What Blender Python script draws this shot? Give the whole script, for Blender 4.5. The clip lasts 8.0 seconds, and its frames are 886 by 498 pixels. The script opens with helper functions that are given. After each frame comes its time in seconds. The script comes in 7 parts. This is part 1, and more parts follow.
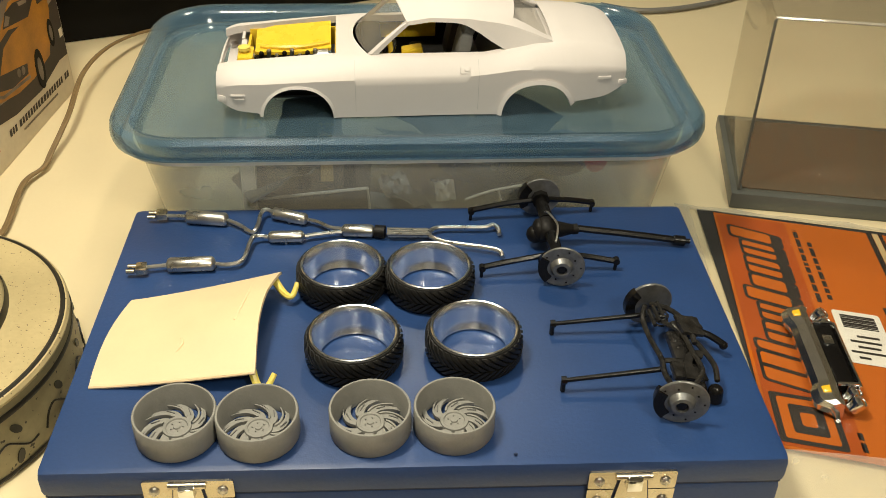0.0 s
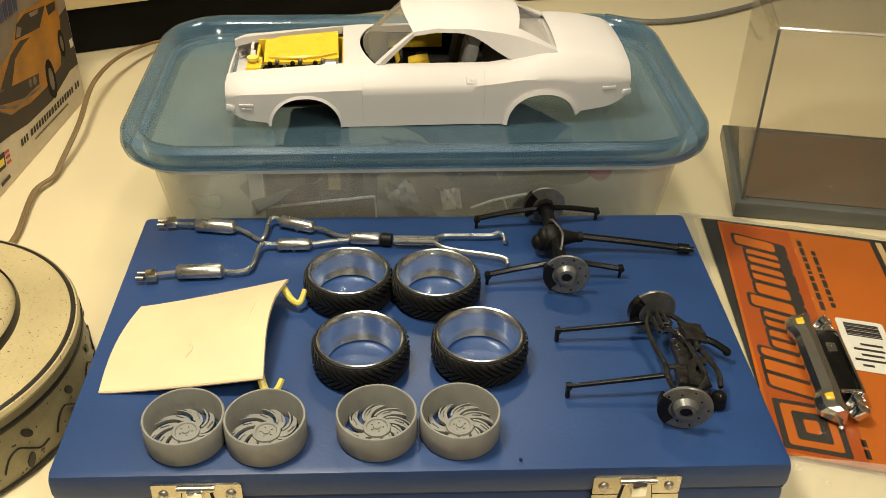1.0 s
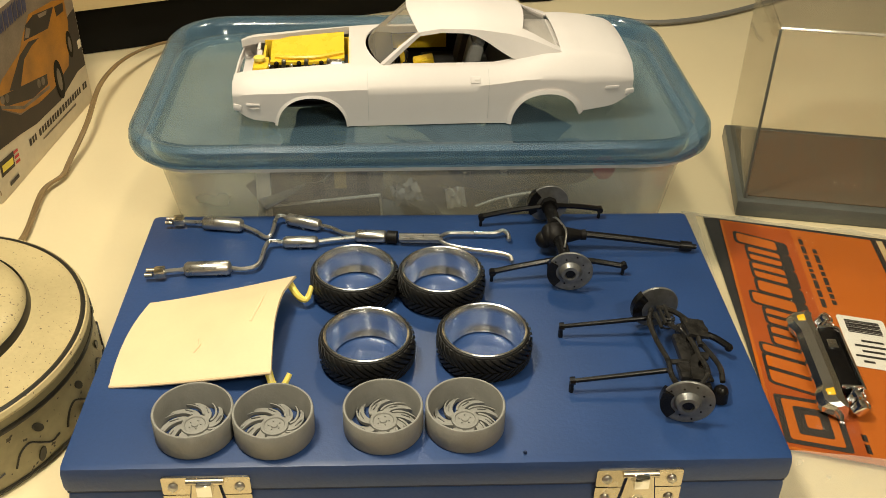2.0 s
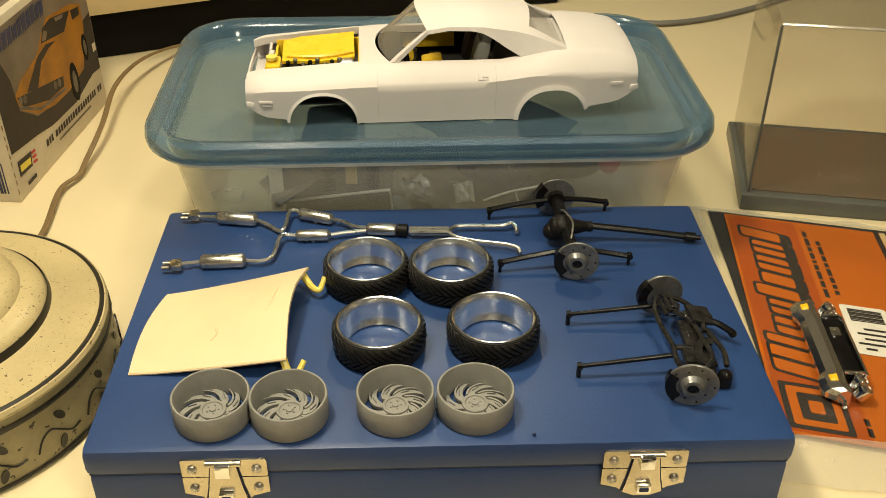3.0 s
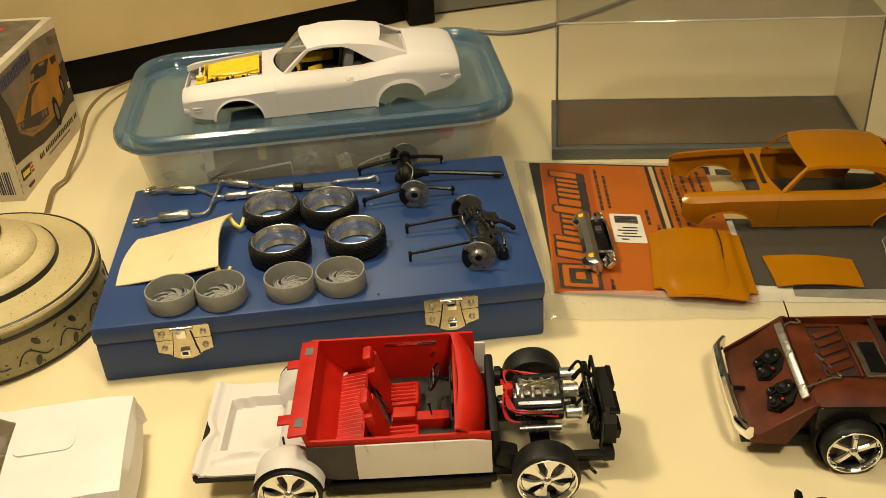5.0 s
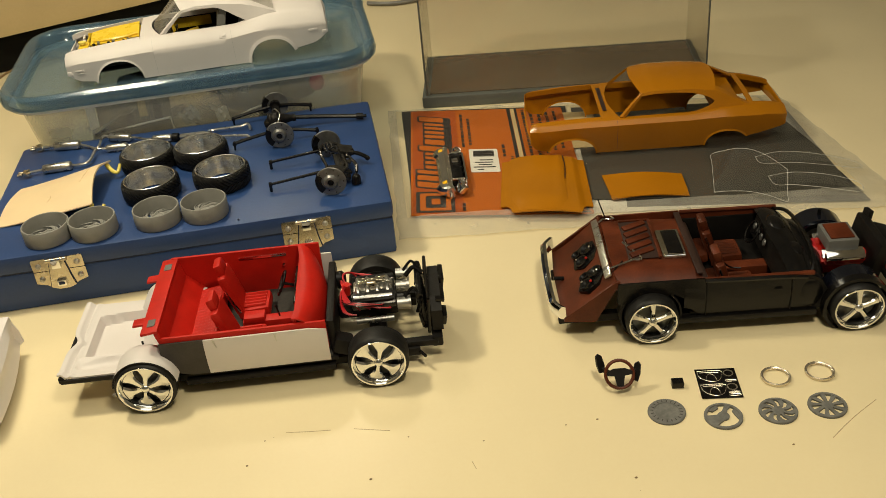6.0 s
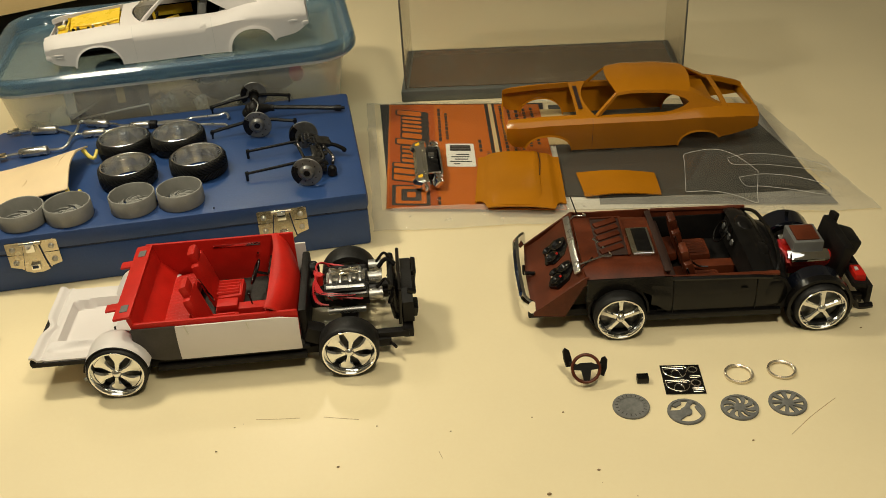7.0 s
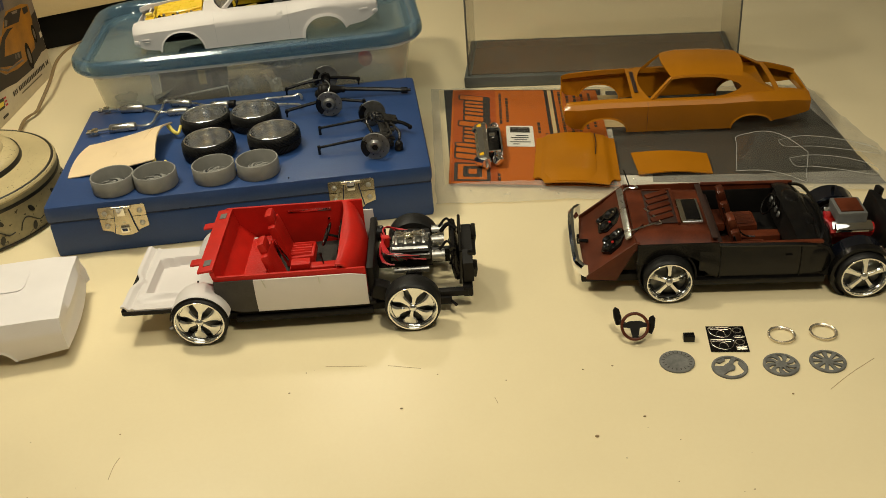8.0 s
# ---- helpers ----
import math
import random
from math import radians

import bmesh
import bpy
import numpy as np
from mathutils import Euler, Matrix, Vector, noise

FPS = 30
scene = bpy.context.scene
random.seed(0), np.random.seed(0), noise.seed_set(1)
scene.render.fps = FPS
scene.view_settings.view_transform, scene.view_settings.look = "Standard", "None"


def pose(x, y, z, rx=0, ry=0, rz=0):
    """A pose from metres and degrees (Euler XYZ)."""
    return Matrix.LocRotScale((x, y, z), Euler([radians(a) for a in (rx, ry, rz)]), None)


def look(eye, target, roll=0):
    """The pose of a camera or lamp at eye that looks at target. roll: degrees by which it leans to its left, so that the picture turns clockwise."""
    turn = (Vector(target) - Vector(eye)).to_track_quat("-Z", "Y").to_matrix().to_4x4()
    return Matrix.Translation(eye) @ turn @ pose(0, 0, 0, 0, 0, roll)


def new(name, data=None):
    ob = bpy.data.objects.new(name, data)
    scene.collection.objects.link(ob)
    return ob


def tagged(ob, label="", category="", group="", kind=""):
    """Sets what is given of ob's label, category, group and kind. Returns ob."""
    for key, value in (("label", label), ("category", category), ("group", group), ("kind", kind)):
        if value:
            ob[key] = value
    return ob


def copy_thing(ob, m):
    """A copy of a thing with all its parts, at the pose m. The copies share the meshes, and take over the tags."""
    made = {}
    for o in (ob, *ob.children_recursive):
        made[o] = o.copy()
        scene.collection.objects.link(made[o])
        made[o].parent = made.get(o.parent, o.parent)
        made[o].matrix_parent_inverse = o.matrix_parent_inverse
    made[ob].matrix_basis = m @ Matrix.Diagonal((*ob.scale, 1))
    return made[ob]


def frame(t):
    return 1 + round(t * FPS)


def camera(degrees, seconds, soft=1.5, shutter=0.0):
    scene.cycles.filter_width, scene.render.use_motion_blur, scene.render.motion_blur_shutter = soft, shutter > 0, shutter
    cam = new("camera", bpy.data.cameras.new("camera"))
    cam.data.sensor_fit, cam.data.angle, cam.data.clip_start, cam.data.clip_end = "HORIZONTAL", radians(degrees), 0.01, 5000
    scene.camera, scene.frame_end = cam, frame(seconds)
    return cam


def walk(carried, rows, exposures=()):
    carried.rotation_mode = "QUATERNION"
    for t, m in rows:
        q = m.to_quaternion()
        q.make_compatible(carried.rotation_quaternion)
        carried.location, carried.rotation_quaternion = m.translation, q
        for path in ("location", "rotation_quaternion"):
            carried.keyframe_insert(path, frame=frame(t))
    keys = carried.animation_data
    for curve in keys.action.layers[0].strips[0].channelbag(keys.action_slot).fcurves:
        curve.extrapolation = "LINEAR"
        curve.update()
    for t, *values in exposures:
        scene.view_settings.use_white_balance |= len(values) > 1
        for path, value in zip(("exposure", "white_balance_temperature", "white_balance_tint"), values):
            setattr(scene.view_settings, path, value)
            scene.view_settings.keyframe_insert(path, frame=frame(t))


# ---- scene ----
cam = camera(48.50, 8.0, soft=0.7)
PATH = [
    (0, (0.1242, -0.2357, 0.2982), (0.1473, 0.1719, 0.0096), 1.26),
    (0.5, (0.1248, -0.2399, 0.2996), (0.1452, 0.1704, 0.0147), 1.23),
    (1, (0.124, -0.2402, 0.2994), (0.1441, 0.1708, 0.0154), 1.08),
    (2.5, (0.1225, -0.2495, 0.3008), (0.1395, 0.1632, 0.0191), 0.74),
    (3, (0.1216, -0.2582, 0.3), (0.1364, 0.156, 0.0203), 0.30),
    (3.5, (0.1163, -0.2856, 0.3083), (0.1342, 0.1294, 0.0299), -0.59),
    (4, (0.1077, -0.3155, 0.3244), (0.1363, 0.0988, 0.046), -1.47),
    (4.5, (0.1206, -0.3801, 0.3552), (0.1585, 0.0328, 0.0759), -0.91),
    (5, (0.1725, -0.4676, 0.3662), (0.2009, -0.0465, 0.0982), -3.77),
    (5.2, (0.1944, -0.4961, 0.3569), (0.2198, -0.0693, 0.0975), -5.97),
    (6.3, (0.2392, -0.5563, 0.3421), (0.2903, -0.1369, 0.0748), -5.03),
    (6.5, (0.2414, -0.5575, 0.3417), (0.2965, -0.1392, 0.0733), -4.72),
    (7, (0.2379, -0.5577, 0.3455), (0.2916, -0.139, 0.0774), -3.70),
    (7.5, (0.2328, -0.566, 0.3495), (0.2763, -0.146, 0.0816), -4.55),
    (8, (0.2307, -0.6029, 0.3435), (0.2555, -0.178, 0.0811), -4.82),
]
EXPOSURES = [(0, -0.03, 5550, 7), (1, -0.03, 5600, 7), (2.5, -0.05, 5800, 6), (3.5, -0.08, 6150, 4), (4.5, -0.12, 6400, 5), (5, -0.24, 6400, 5), (6.3, -0.40, 5700, 5), (7, -0.42, 5650, 5), (8, -0.48, 5600, 5)]
walk(cam, [(t, look(eye, target, roll)) for t, eye, target, roll in PATH], EXPOSURES)

# ---- light: a desk lamp over the left of the table, unseen lamps over the right and at the back, an added ceiling fill, a dim room ----
world = bpy.data.worlds.new("room")
scene.world = world
world.use_nodes = True
world.node_tree.nodes["Background"].inputs[0].default_value = (1.0, 0.9, 0.74, 1)
world.node_tree.nodes["Background"].inputs[1].default_value = 0.05


def area_lamp(name, eye, target, size, power, colour):
    data = bpy.data.lights.new(name, "AREA")
    data.shape, data.size, data.energy, data.color = "DISK", size, power, colour
    ob = new(name, data)
    ob.matrix_world = look(eye, target)
    return ob


WARM = (1.0, 0.81, 0.52)
area_lamp("lamp_left", (-0.02, 0.06, 0.58), (0.06, 0.04, 0.0), 0.10, 3.55, WARM)
# Unseen lamp without a fixture, placed by the direction of the rod shadows.
area_lamp("lamp_back", (0.17, 0.50, 0.60), (0.20, 0.05, 0.0), 0.06, 1.25, WARM)
area_lamp("lamp_right", (0.36, -0.41, 0.60), (0.29, -0.28, 0.0), 0.09, 2.7, WARM)
# Wide fill added for ambient light and bright chrome; no real fixture.
area_lamp("ceiling_fill", (0.15, -0.5, 2.36), (0.15, -0.4, 0.0), 1.7, 15.0, (1.0, 0.87, 0.66))


# ---- materials ----
def material(name, colour, rough=0.5, metal=0.0, vary=0.12, scale=60.0, bump=0.0, fine=900.0, coat=0.0, spot=None, spot_at=0.66, spot_scale=500.0, ior=1.5, island=0.0, transmission=0.0, alpha=1.0):
    """A painted, moulded or plated surface: two scales of colour change, uneven gloss, fine relief, optional specks."""
    m = bpy.data.materials.new(name)
    m.use_nodes = True
    nt = m.node_tree
    bs = nt.nodes["Principled BSDF"]
    link = nt.links.new
    tc = nt.nodes.new("ShaderNodeTexCoord")
    n1 = nt.nodes.new("ShaderNodeTexNoise")
    n1.inputs["Scale"].default_value, n1.inputs["Detail"].default_value = scale, 5.0
    n2 = nt.nodes.new("ShaderNodeTexNoise")
    n2.inputs["Scale"].default_value, n2.inputs["Detail"].default_value = fine, 3.0
    link(tc.outputs["Object"], n1.inputs["Vector"])
    link(tc.outputs["Object"], n2.inputs["Vector"])
    ramp = nt.nodes.new("ShaderNodeValToRGB")
    c = Vector(colour)
    ramp.color_ramp.elements[0].position, ramp.color_ramp.elements[1].position = 0.3, 0.7
    ramp.color_ramp.elements[0].color = (*(c * (1 - vary)), 1)
    ramp.color_ramp.elements[1].color = (*[min(1.0, v * (1 + vary * 0.6)) for v in c], 1)
    link(n1.outputs["Fac"], ramp.inputs["Fac"])
    mix = nt.nodes.new("ShaderNodeMix")
    mix.data_type, mix.blend_type = "RGBA", "OVERLAY"
    mix.inputs[0].default_value = vary * 0.8
    link(ramp.outputs["Color"], mix.inputs[6])
    link(n2.outputs["Color"], mix.inputs[7])
    out = mix.outputs[2]
    grey = nt.nodes.new("ShaderNodeRGBToBW")
    link(n2.outputs["Color"], grey.inputs[0])
    link(grey.outputs[0], mix.inputs[7])
    if spot is not None:
        n3 = nt.nodes.new("ShaderNodeTexNoise")
        n3.inputs["Scale"].default_value, n3.inputs["Detail"].default_value = spot_scale, 2.0
        link(tc.outputs["Object"], n3.inputs["Vector"])
        r3 = nt.nodes.new("ShaderNodeValToRGB")
        r3.color_ramp.elements[0].position, r3.color_ramp.elements[1].position = spot_at, spot_at + 0.03
        r3.color_ramp.elements[0].color, r3.color_ramp.elements[1].color = (0, 0, 0, 1), (1, 1, 1, 1)
        link(n3.outputs["Fac"], r3.inputs["Fac"])
        m2 = nt.nodes.new("ShaderNodeMix")
        m2.data_type = "RGBA"
        link(r3.outputs["Color"], m2.inputs[0])
        link(out, m2.inputs[6])
        m2.inputs[7].default_value = (*spot, 1)
        out = m2.outputs[2]
    if island:
        gi = nt.nodes.new("ShaderNodeNewGeometry")
        mr = nt.nodes.new("ShaderNodeMapRange")
        mr.inputs["To Min"].default_value, mr.inputs["To Max"].default_value = 1 - island, 1 + island
        link(gi.outputs["Random Per Island"], mr.inputs["Value"])
        m4 = nt.nodes.new("ShaderNodeMix")
        m4.data_type, m4.blend_type = "RGBA", "MULTIPLY"
        m4.inputs[0].default_value = 1.0
        link(out, m4.inputs[6])
        link(mr.outputs[0], m4.inputs[7])
        out = m4.outputs[2]
    link(out, bs.inputs["Base Color"])
    rr = nt.nodes.new("ShaderNodeMapRange")
    rr.inputs["To Min"].default_value, rr.inputs["To Max"].default_value = max(0.02, rough * 0.75), min(1.0, rough * 1.25)
    link(n1.outputs["Fac"], rr.inputs["Value"])
    link(rr.outputs[0], bs.inputs["Roughness"])
    bs.inputs["Metallic"].default_value = metal
    bs.inputs["IOR"].default_value = ior
    bs.inputs["Coat Weight"].default_value = coat
    bs.inputs["Coat Roughness"].default_value = 0.12
    bs.inputs["Transmission Weight"].default_value = transmission
    bs.inputs["Alpha"].default_value = alpha
    if bump:
        b = nt.nodes.new("ShaderNodeBump")
        b.inputs["Strength"].default_value, b.inputs["Distance"].default_value = bump, 0.0006
        link(n2.outputs["Fac"], b.inputs["Height"])
        link(b.outputs["Normal"], bs.inputs["Normal"])
    return m


def clear_plastic(name, tint, haze_colour, haze, gloss_rough=0.08, edge=0.5, bump=0.0, scale=60.0):
    """A thin sheet of clear or tinted plastic: see-through, a little cloudy, with a glossy skin that grows towards the edges."""
    m = bpy.data.materials.new(name)
    m.use_nodes = True
    nt = m.node_tree
    link = nt.links.new
    nt.nodes.remove(nt.nodes["Principled BSDF"])
    out = nt.nodes["Material Output"]
    clear = nt.nodes.new("ShaderNodeBsdfTransparent")
    clear.inputs[0].default_value = (*tint, 1)
    cloudy = nt.nodes.new("ShaderNodeBsdfDiffuse")
    cloudy.inputs[0].default_value = (*haze_colour, 1)
    skin = nt.nodes.new("ShaderNodeBsdfGlossy")
    skin.inputs["Roughness"].default_value = gloss_rough
    tc = nt.nodes.new("ShaderNodeTexCoord")
    n1 = nt.nodes.new("ShaderNodeTexNoise")
    n1.inputs["Scale"].default_value, n1.inputs["Detail"].default_value = scale, 4.0
    link(tc.outputs["Object"], n1.inputs["Vector"])
    mr = nt.nodes.new("ShaderNodeMapRange")
    mr.inputs["To Min"].default_value, mr.inputs["To Max"].default_value = haze * 0.6, haze * 1.4
    link(n1.outputs["Fac"], mr.inputs["Value"])
    body = nt.nodes.new("ShaderNodeMixShader")
    link(mr.outputs[0], body.inputs[0])
    link(clear.outputs[0], body.inputs[1])
    link(cloudy.outputs[0], body.inputs[2])
    lw = nt.nodes.new("ShaderNodeLayerWeight")
    lw.inputs[0].default_value = 0.5
    power = nt.nodes.new("ShaderNodeMath")
    power.operation = "POWER"
    power.inputs[1].default_value = 3.0
    link(lw.outputs["Facing"], power.inputs[0])
    amount = nt.nodes.new("ShaderNodeMapRange")
    amount.inputs["To Min"].default_value, amount.inputs["To Max"].default_value = 0.03, edge
    link(power.outputs[0], amount.inputs["Value"])
    if bump:
        b = nt.nodes.new("ShaderNodeBump")
        b.inputs["Strength"].default_value, b.inputs["Distance"].default_value = bump, 0.002
        link(n1.outputs["Fac"], b.inputs["Height"])
        link(b.outputs["Normal"], skin.inputs["Normal"])
    mx = nt.nodes.new("ShaderNodeMixShader")
    link(amount.outputs[0], mx.inputs[0])
    link(body.outputs[0], mx.inputs[1])
    link(skin.outputs[0], mx.inputs[2])
    link(mx.outputs[0], out.inputs["Surface"])
    return m


TABLE = material("table_laminate", (0.77, 0.66, 0.42), 0.33, vary=0.06, scale=6, fine=500, bump=0.03, ior=1.38)
BLUE = material("blue_paint", (0.019, 0.051, 0.170), 0.42, vary=0.18, scale=14, fine=700, bump=0.14)
BLUE_EDGE = material("dark_seam", (0.008, 0.02, 0.07), 0.6, vary=0.2)
NICKEL = material("nickel_plate", (0.62, 0.56, 0.44), 0.26, metal=1.0, vary=0.12, scale=150, bump=0.05)
CHROME = material("chrome_plate", (0.86, 0.87, 0.88), 0.07, metal=1.0, vary=0.04, scale=200)
BUMPER_CHROME = material("bumper_chrome", (0.93, 0.92, 0.89), 0.17, metal=1.0, vary=0.05, scale=160, bump=0.06)
BARREL = material("satin_chrome_barrel", (0.92, 0.93, 0.94), 0.19, metal=1.0, vary=0.01, scale=120)
STEEL = material("brushed_steel_paint", (0.56, 0.545, 0.51), 0.29, metal=0.95, vary=0.15, scale=200, bump=0.06)
DISC = material("disc_grey_metal", (0.20, 0.20, 0.195), 0.36, metal=0.6, vary=0.25, scale=300, bump=0.08)
WHITE = material("white_primer", (0.655, 0.615, 0.60), 0.5, vary=0.03, scale=40, fine=700, bump=0.05)
WHITE2 = material("bare_white_styrene", (0.78, 0.74, 0.74), 0.35, vary=0.04, scale=40, bump=0.03)
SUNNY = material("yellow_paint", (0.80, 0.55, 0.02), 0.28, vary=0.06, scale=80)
PALE = material("pale_yellow_hood", (0.76, 0.595, 0.365), 0.5, vary=0.05, scale=50, bump=0.04)
PALE_EDGE = material("yellow_hinge", (0.80, 0.66, 0.12), 0.35, vary=0.06)
RUBBER = material("tyre_rubber", (0.011, 0.0105, 0.010), 0.5, vary=0.3, scale=300, bump=0.2, ior=1.35)
RESIN = material("grey_resin", (0.235, 0.231, 0.212), 0.62, vary=0.1, scale=160, bump=0.18)
BLACK = material("satin_black_plastic", (0.006, 0.0055, 0.0055), 0.24, vary=0.3, scale=160, bump=0.1, ior=1.36)
MATT_BLACK = material("matt_black_paint", (0.008, 0.007, 0.0065), 0.5, vary=0.3, scale=120, bump=0.15, ior=1.3)
GREASY = material("gunmetal_suspension", (0.040, 0.038, 0.036), 0.24, metal=0.5, vary=0.5, scale=300, bump=0.1, ior=1.4)
RED = material("red_interior_paint", (0.46, 0.011, 0.004), 0.48, vary=0.14, scale=90, bump=0.06, ior=1.35)
RED_WIRE = material("red_wire", (0.5, 0.015, 0.02), 0.4, vary=0.1)
CARPET = material("black_carpet_flock", (0.03, 0.028, 0.024), 0.9, vary=0.4, scale=400, bump=0.5)
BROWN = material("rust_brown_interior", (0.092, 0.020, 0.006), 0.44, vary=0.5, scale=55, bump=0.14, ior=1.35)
BROWN_DARK = material("dark_stripe_paint", (0.03, 0.014, 0.01), 0.5, vary=0.2)
ORANGE = material("orange_gold_paint", (0.40, 0.152, 0.0009), 0.24, vary=0.10, scale=24, bump=0.03, coat=0.12, ior=1.38)
CARD = material("orange_card", (0.46, 0.112, 0.002), 0.45, vary=0.06, scale=25, ior=1.3)
CARD_INK = material("black_ink", (0.02, 0.015, 0.012), 0.5, vary=0.1)
CARD_BAND = material("deep_orange_ink", (0.36, 0.068, 0.002), 0.45, vary=0.06, scale=25, ior=1.3)
LABEL = material("white_label", (0.80, 0.77, 0.70), 0.5, vary=0.04)
GREY_SHEET = material("grey_plastic_sheet", (0.062, 0.058, 0.048), 0.4, vary=0.04, scale=12, fine=40)
DARK_SHEET = material("dark_plastic_sheet", (0.021, 0.021, 0.023), 0.4, vary=0.12, scale=20)
WHITE_SHEET = material("white_plastic_sheet", (0.72, 0.68, 0.58), 0.4, vary=0.05, scale=20)
TAN_SHEET = material("tan_paper", (0.55, 0.42, 0.2), 0.6, vary=0.08, scale=40)
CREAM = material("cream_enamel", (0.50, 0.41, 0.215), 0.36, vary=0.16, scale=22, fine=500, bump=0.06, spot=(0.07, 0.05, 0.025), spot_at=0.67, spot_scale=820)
# Same cream hue at about 0.6 of the top's value, more mottled.
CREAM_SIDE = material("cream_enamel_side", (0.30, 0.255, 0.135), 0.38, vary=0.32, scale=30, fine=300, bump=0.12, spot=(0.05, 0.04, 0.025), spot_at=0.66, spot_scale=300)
LAMP_INK = material("black_lamp_paint", (0.018, 0.016, 0.012), 0.4, vary=0.2)
CORD = material("brown_cord_plastic", (0.20, 0.135, 0.058), 0.45, vary=0.15, scale=120)
# Box card and print colours lowered to hold the end face's shade.
BOXWHITE = material("worn_white_card", (0.58, 0.51, 0.38), 0.5, vary=0.16, scale=30, fine=300, bump=0.08)
BOXGREY = material("printed_sky", (0.20, 0.155, 0.11), 0.45, vary=0.4, scale=26, ior=1.3)
BOXDARK = material("printed_dark_ground", (0.034, 0.025, 0.020), 0.45, vary=0.4, scale=50, ior=1.3)
BOXORANGE = material("printed_orange", (0.34, 0.145, 0.010), 0.4, vary=0.3, scale=60, ior=1.3)
BOXGLASS = material("printed_window", (0.15, 0.12, 0.085), 0.4, vary=0.5, scale=80, ior=1.3)
INKBLUE = material("printed_blue", (0.03, 0.035, 0.09), 0.5, vary=0.3, scale=100)
INKRED = material("printed_red", (0.45, 0.03, 0.03), 0.5, vary=0.1)
INKYELLOW = material("printed_yellow", (0.75, 0.6, 0.05), 0.5, vary=0.1)
MONITOR = material("cream_housing", (0.58, 0.46, 0.25), 0.5, vary=0.08, scale=15, fine=400, bump=0.1)
DARKBASE = material("black_stand_plastic", (0.003, 0.0028, 0.0026), 0.6, vary=0.2, scale=30, ior=1.25)
GREYBOX = material("grey_metal_case", (0.17, 0.165, 0.15), 0.4, vary=0.1, scale=20)
BASEWOOD = material("smoked_base_plate", (0.135, 0.105, 0.070), 0.14, vary=0.08, scale=14, fine=60)
BASE_EDGE = material("grey_base_edge", (0.10, 0.105, 0.095), 0.3, vary=0.15, scale=30)
WALL = material("wall_paint", (0.70, 0.66, 0.57), 0.8, vary=0.06, scale=4)
SMOKE_CLEAR = clear_plastic("clear_acrylic", (0.988, 0.985, 0.975), (0.5, 0.5, 0.46), 0.012, 0.03, 0.22)
LID_PLASTIC = clear_plastic("blue_tinted_lid", (0.67, 0.77, 0.865), (0.165, 0.262, 0.345), 0.22, 0.12, 0.45, 0.05, 40)
TUB_PLASTIC = clear_plastic("frosted_tub", (0.98, 0.98, 0.96), (0.90, 0.86, 0.73), 0.26, 0.16, 0.35, 0.05, 30)
BAG_PLASTIC = clear_plastic("clear_bag_film", (0.98, 0.98, 0.97), (0.7, 0.68, 0.62), 0.015, 0.10, 0.16, 0.2, 30)
# Clear panes too; tint and haze stand in for their grey reflections.
DIM_PANE = clear_plastic("reflection_tinted_acrylic", (0.93, 0.92, 0.89), (0.42, 0.40, 0.35), 0.05, 0.04, 0.40)
WINDOW_PLASTIC = clear_plastic("clear_window_part", (0.96, 0.96, 0.95), (0.6, 0.6, 0.58), 0.02, 0.05, 0.45)
INSERT = material("dark_grey_resin", (0.15, 0.148, 0.138), 0.6, vary=0.3, scale=300, bump=0.3)
SCRATCH = material("worn_laminate", (0.44, 0.33, 0.18), 0.6, vary=0.3, scale=200)
SPECK = material("brown_speck", (0.26, 0.17, 0.08), 0.6, vary=0.4, scale=200)
RING_METAL = material("dull_white_metal", (0.74, 0.67, 0.54), 0.26, metal=0.9, vary=0.12, scale=200)
AMBER = material("amber_lens", (0.85, 0.5, 0.01), 0.2, vary=0.05)
BLUE_TINT = material("dark_blue_paint", (0.004, 0.005, 0.010), 0.12, vary=0.2, coat=0.6)
SEAT_GREY = material("grey_seat", (0.12, 0.12, 0.115), 0.6, vary=0.15, scale=120)
PRIMER = material("dark_grey_primer", (0.042, 0.036, 0.033), 0.6, vary=0.35, scale=90, bump=0.1)
BAGGED = material("mixed_plastic_bags", (0.22, 0.215, 0.21), 0.25, vary=0.5, scale=45, fine=160, bump=0.4)
PARTING = material("parting_line", (0.52, 0.51, 0.50), 0.5, vary=0.05)
CLEAR_EDGE = clear_plastic("clear_edge", (0.95, 0.95, 0.94), (0.85, 0.83, 0.78), 0.45, 0.05, 0.5)
CAR_GLASS = clear_plastic("cloudy_car_window", (0.88, 0.87, 0.84), (0.62, 0.60, 0.55), 0.16, 0.05, 0.5)
PALE_CARD = material("olive_printed_card", (0.17, 0.150, 0.125), 0.5, vary=0.4, scale=70, fine=240)
BAG_MARGIN = clear_plastic("crinkled_bag_margin", (0.96, 0.96, 0.94), (0.78, 0.74, 0.64), 0.28, 0.10, 0.45, 0.6, 90)


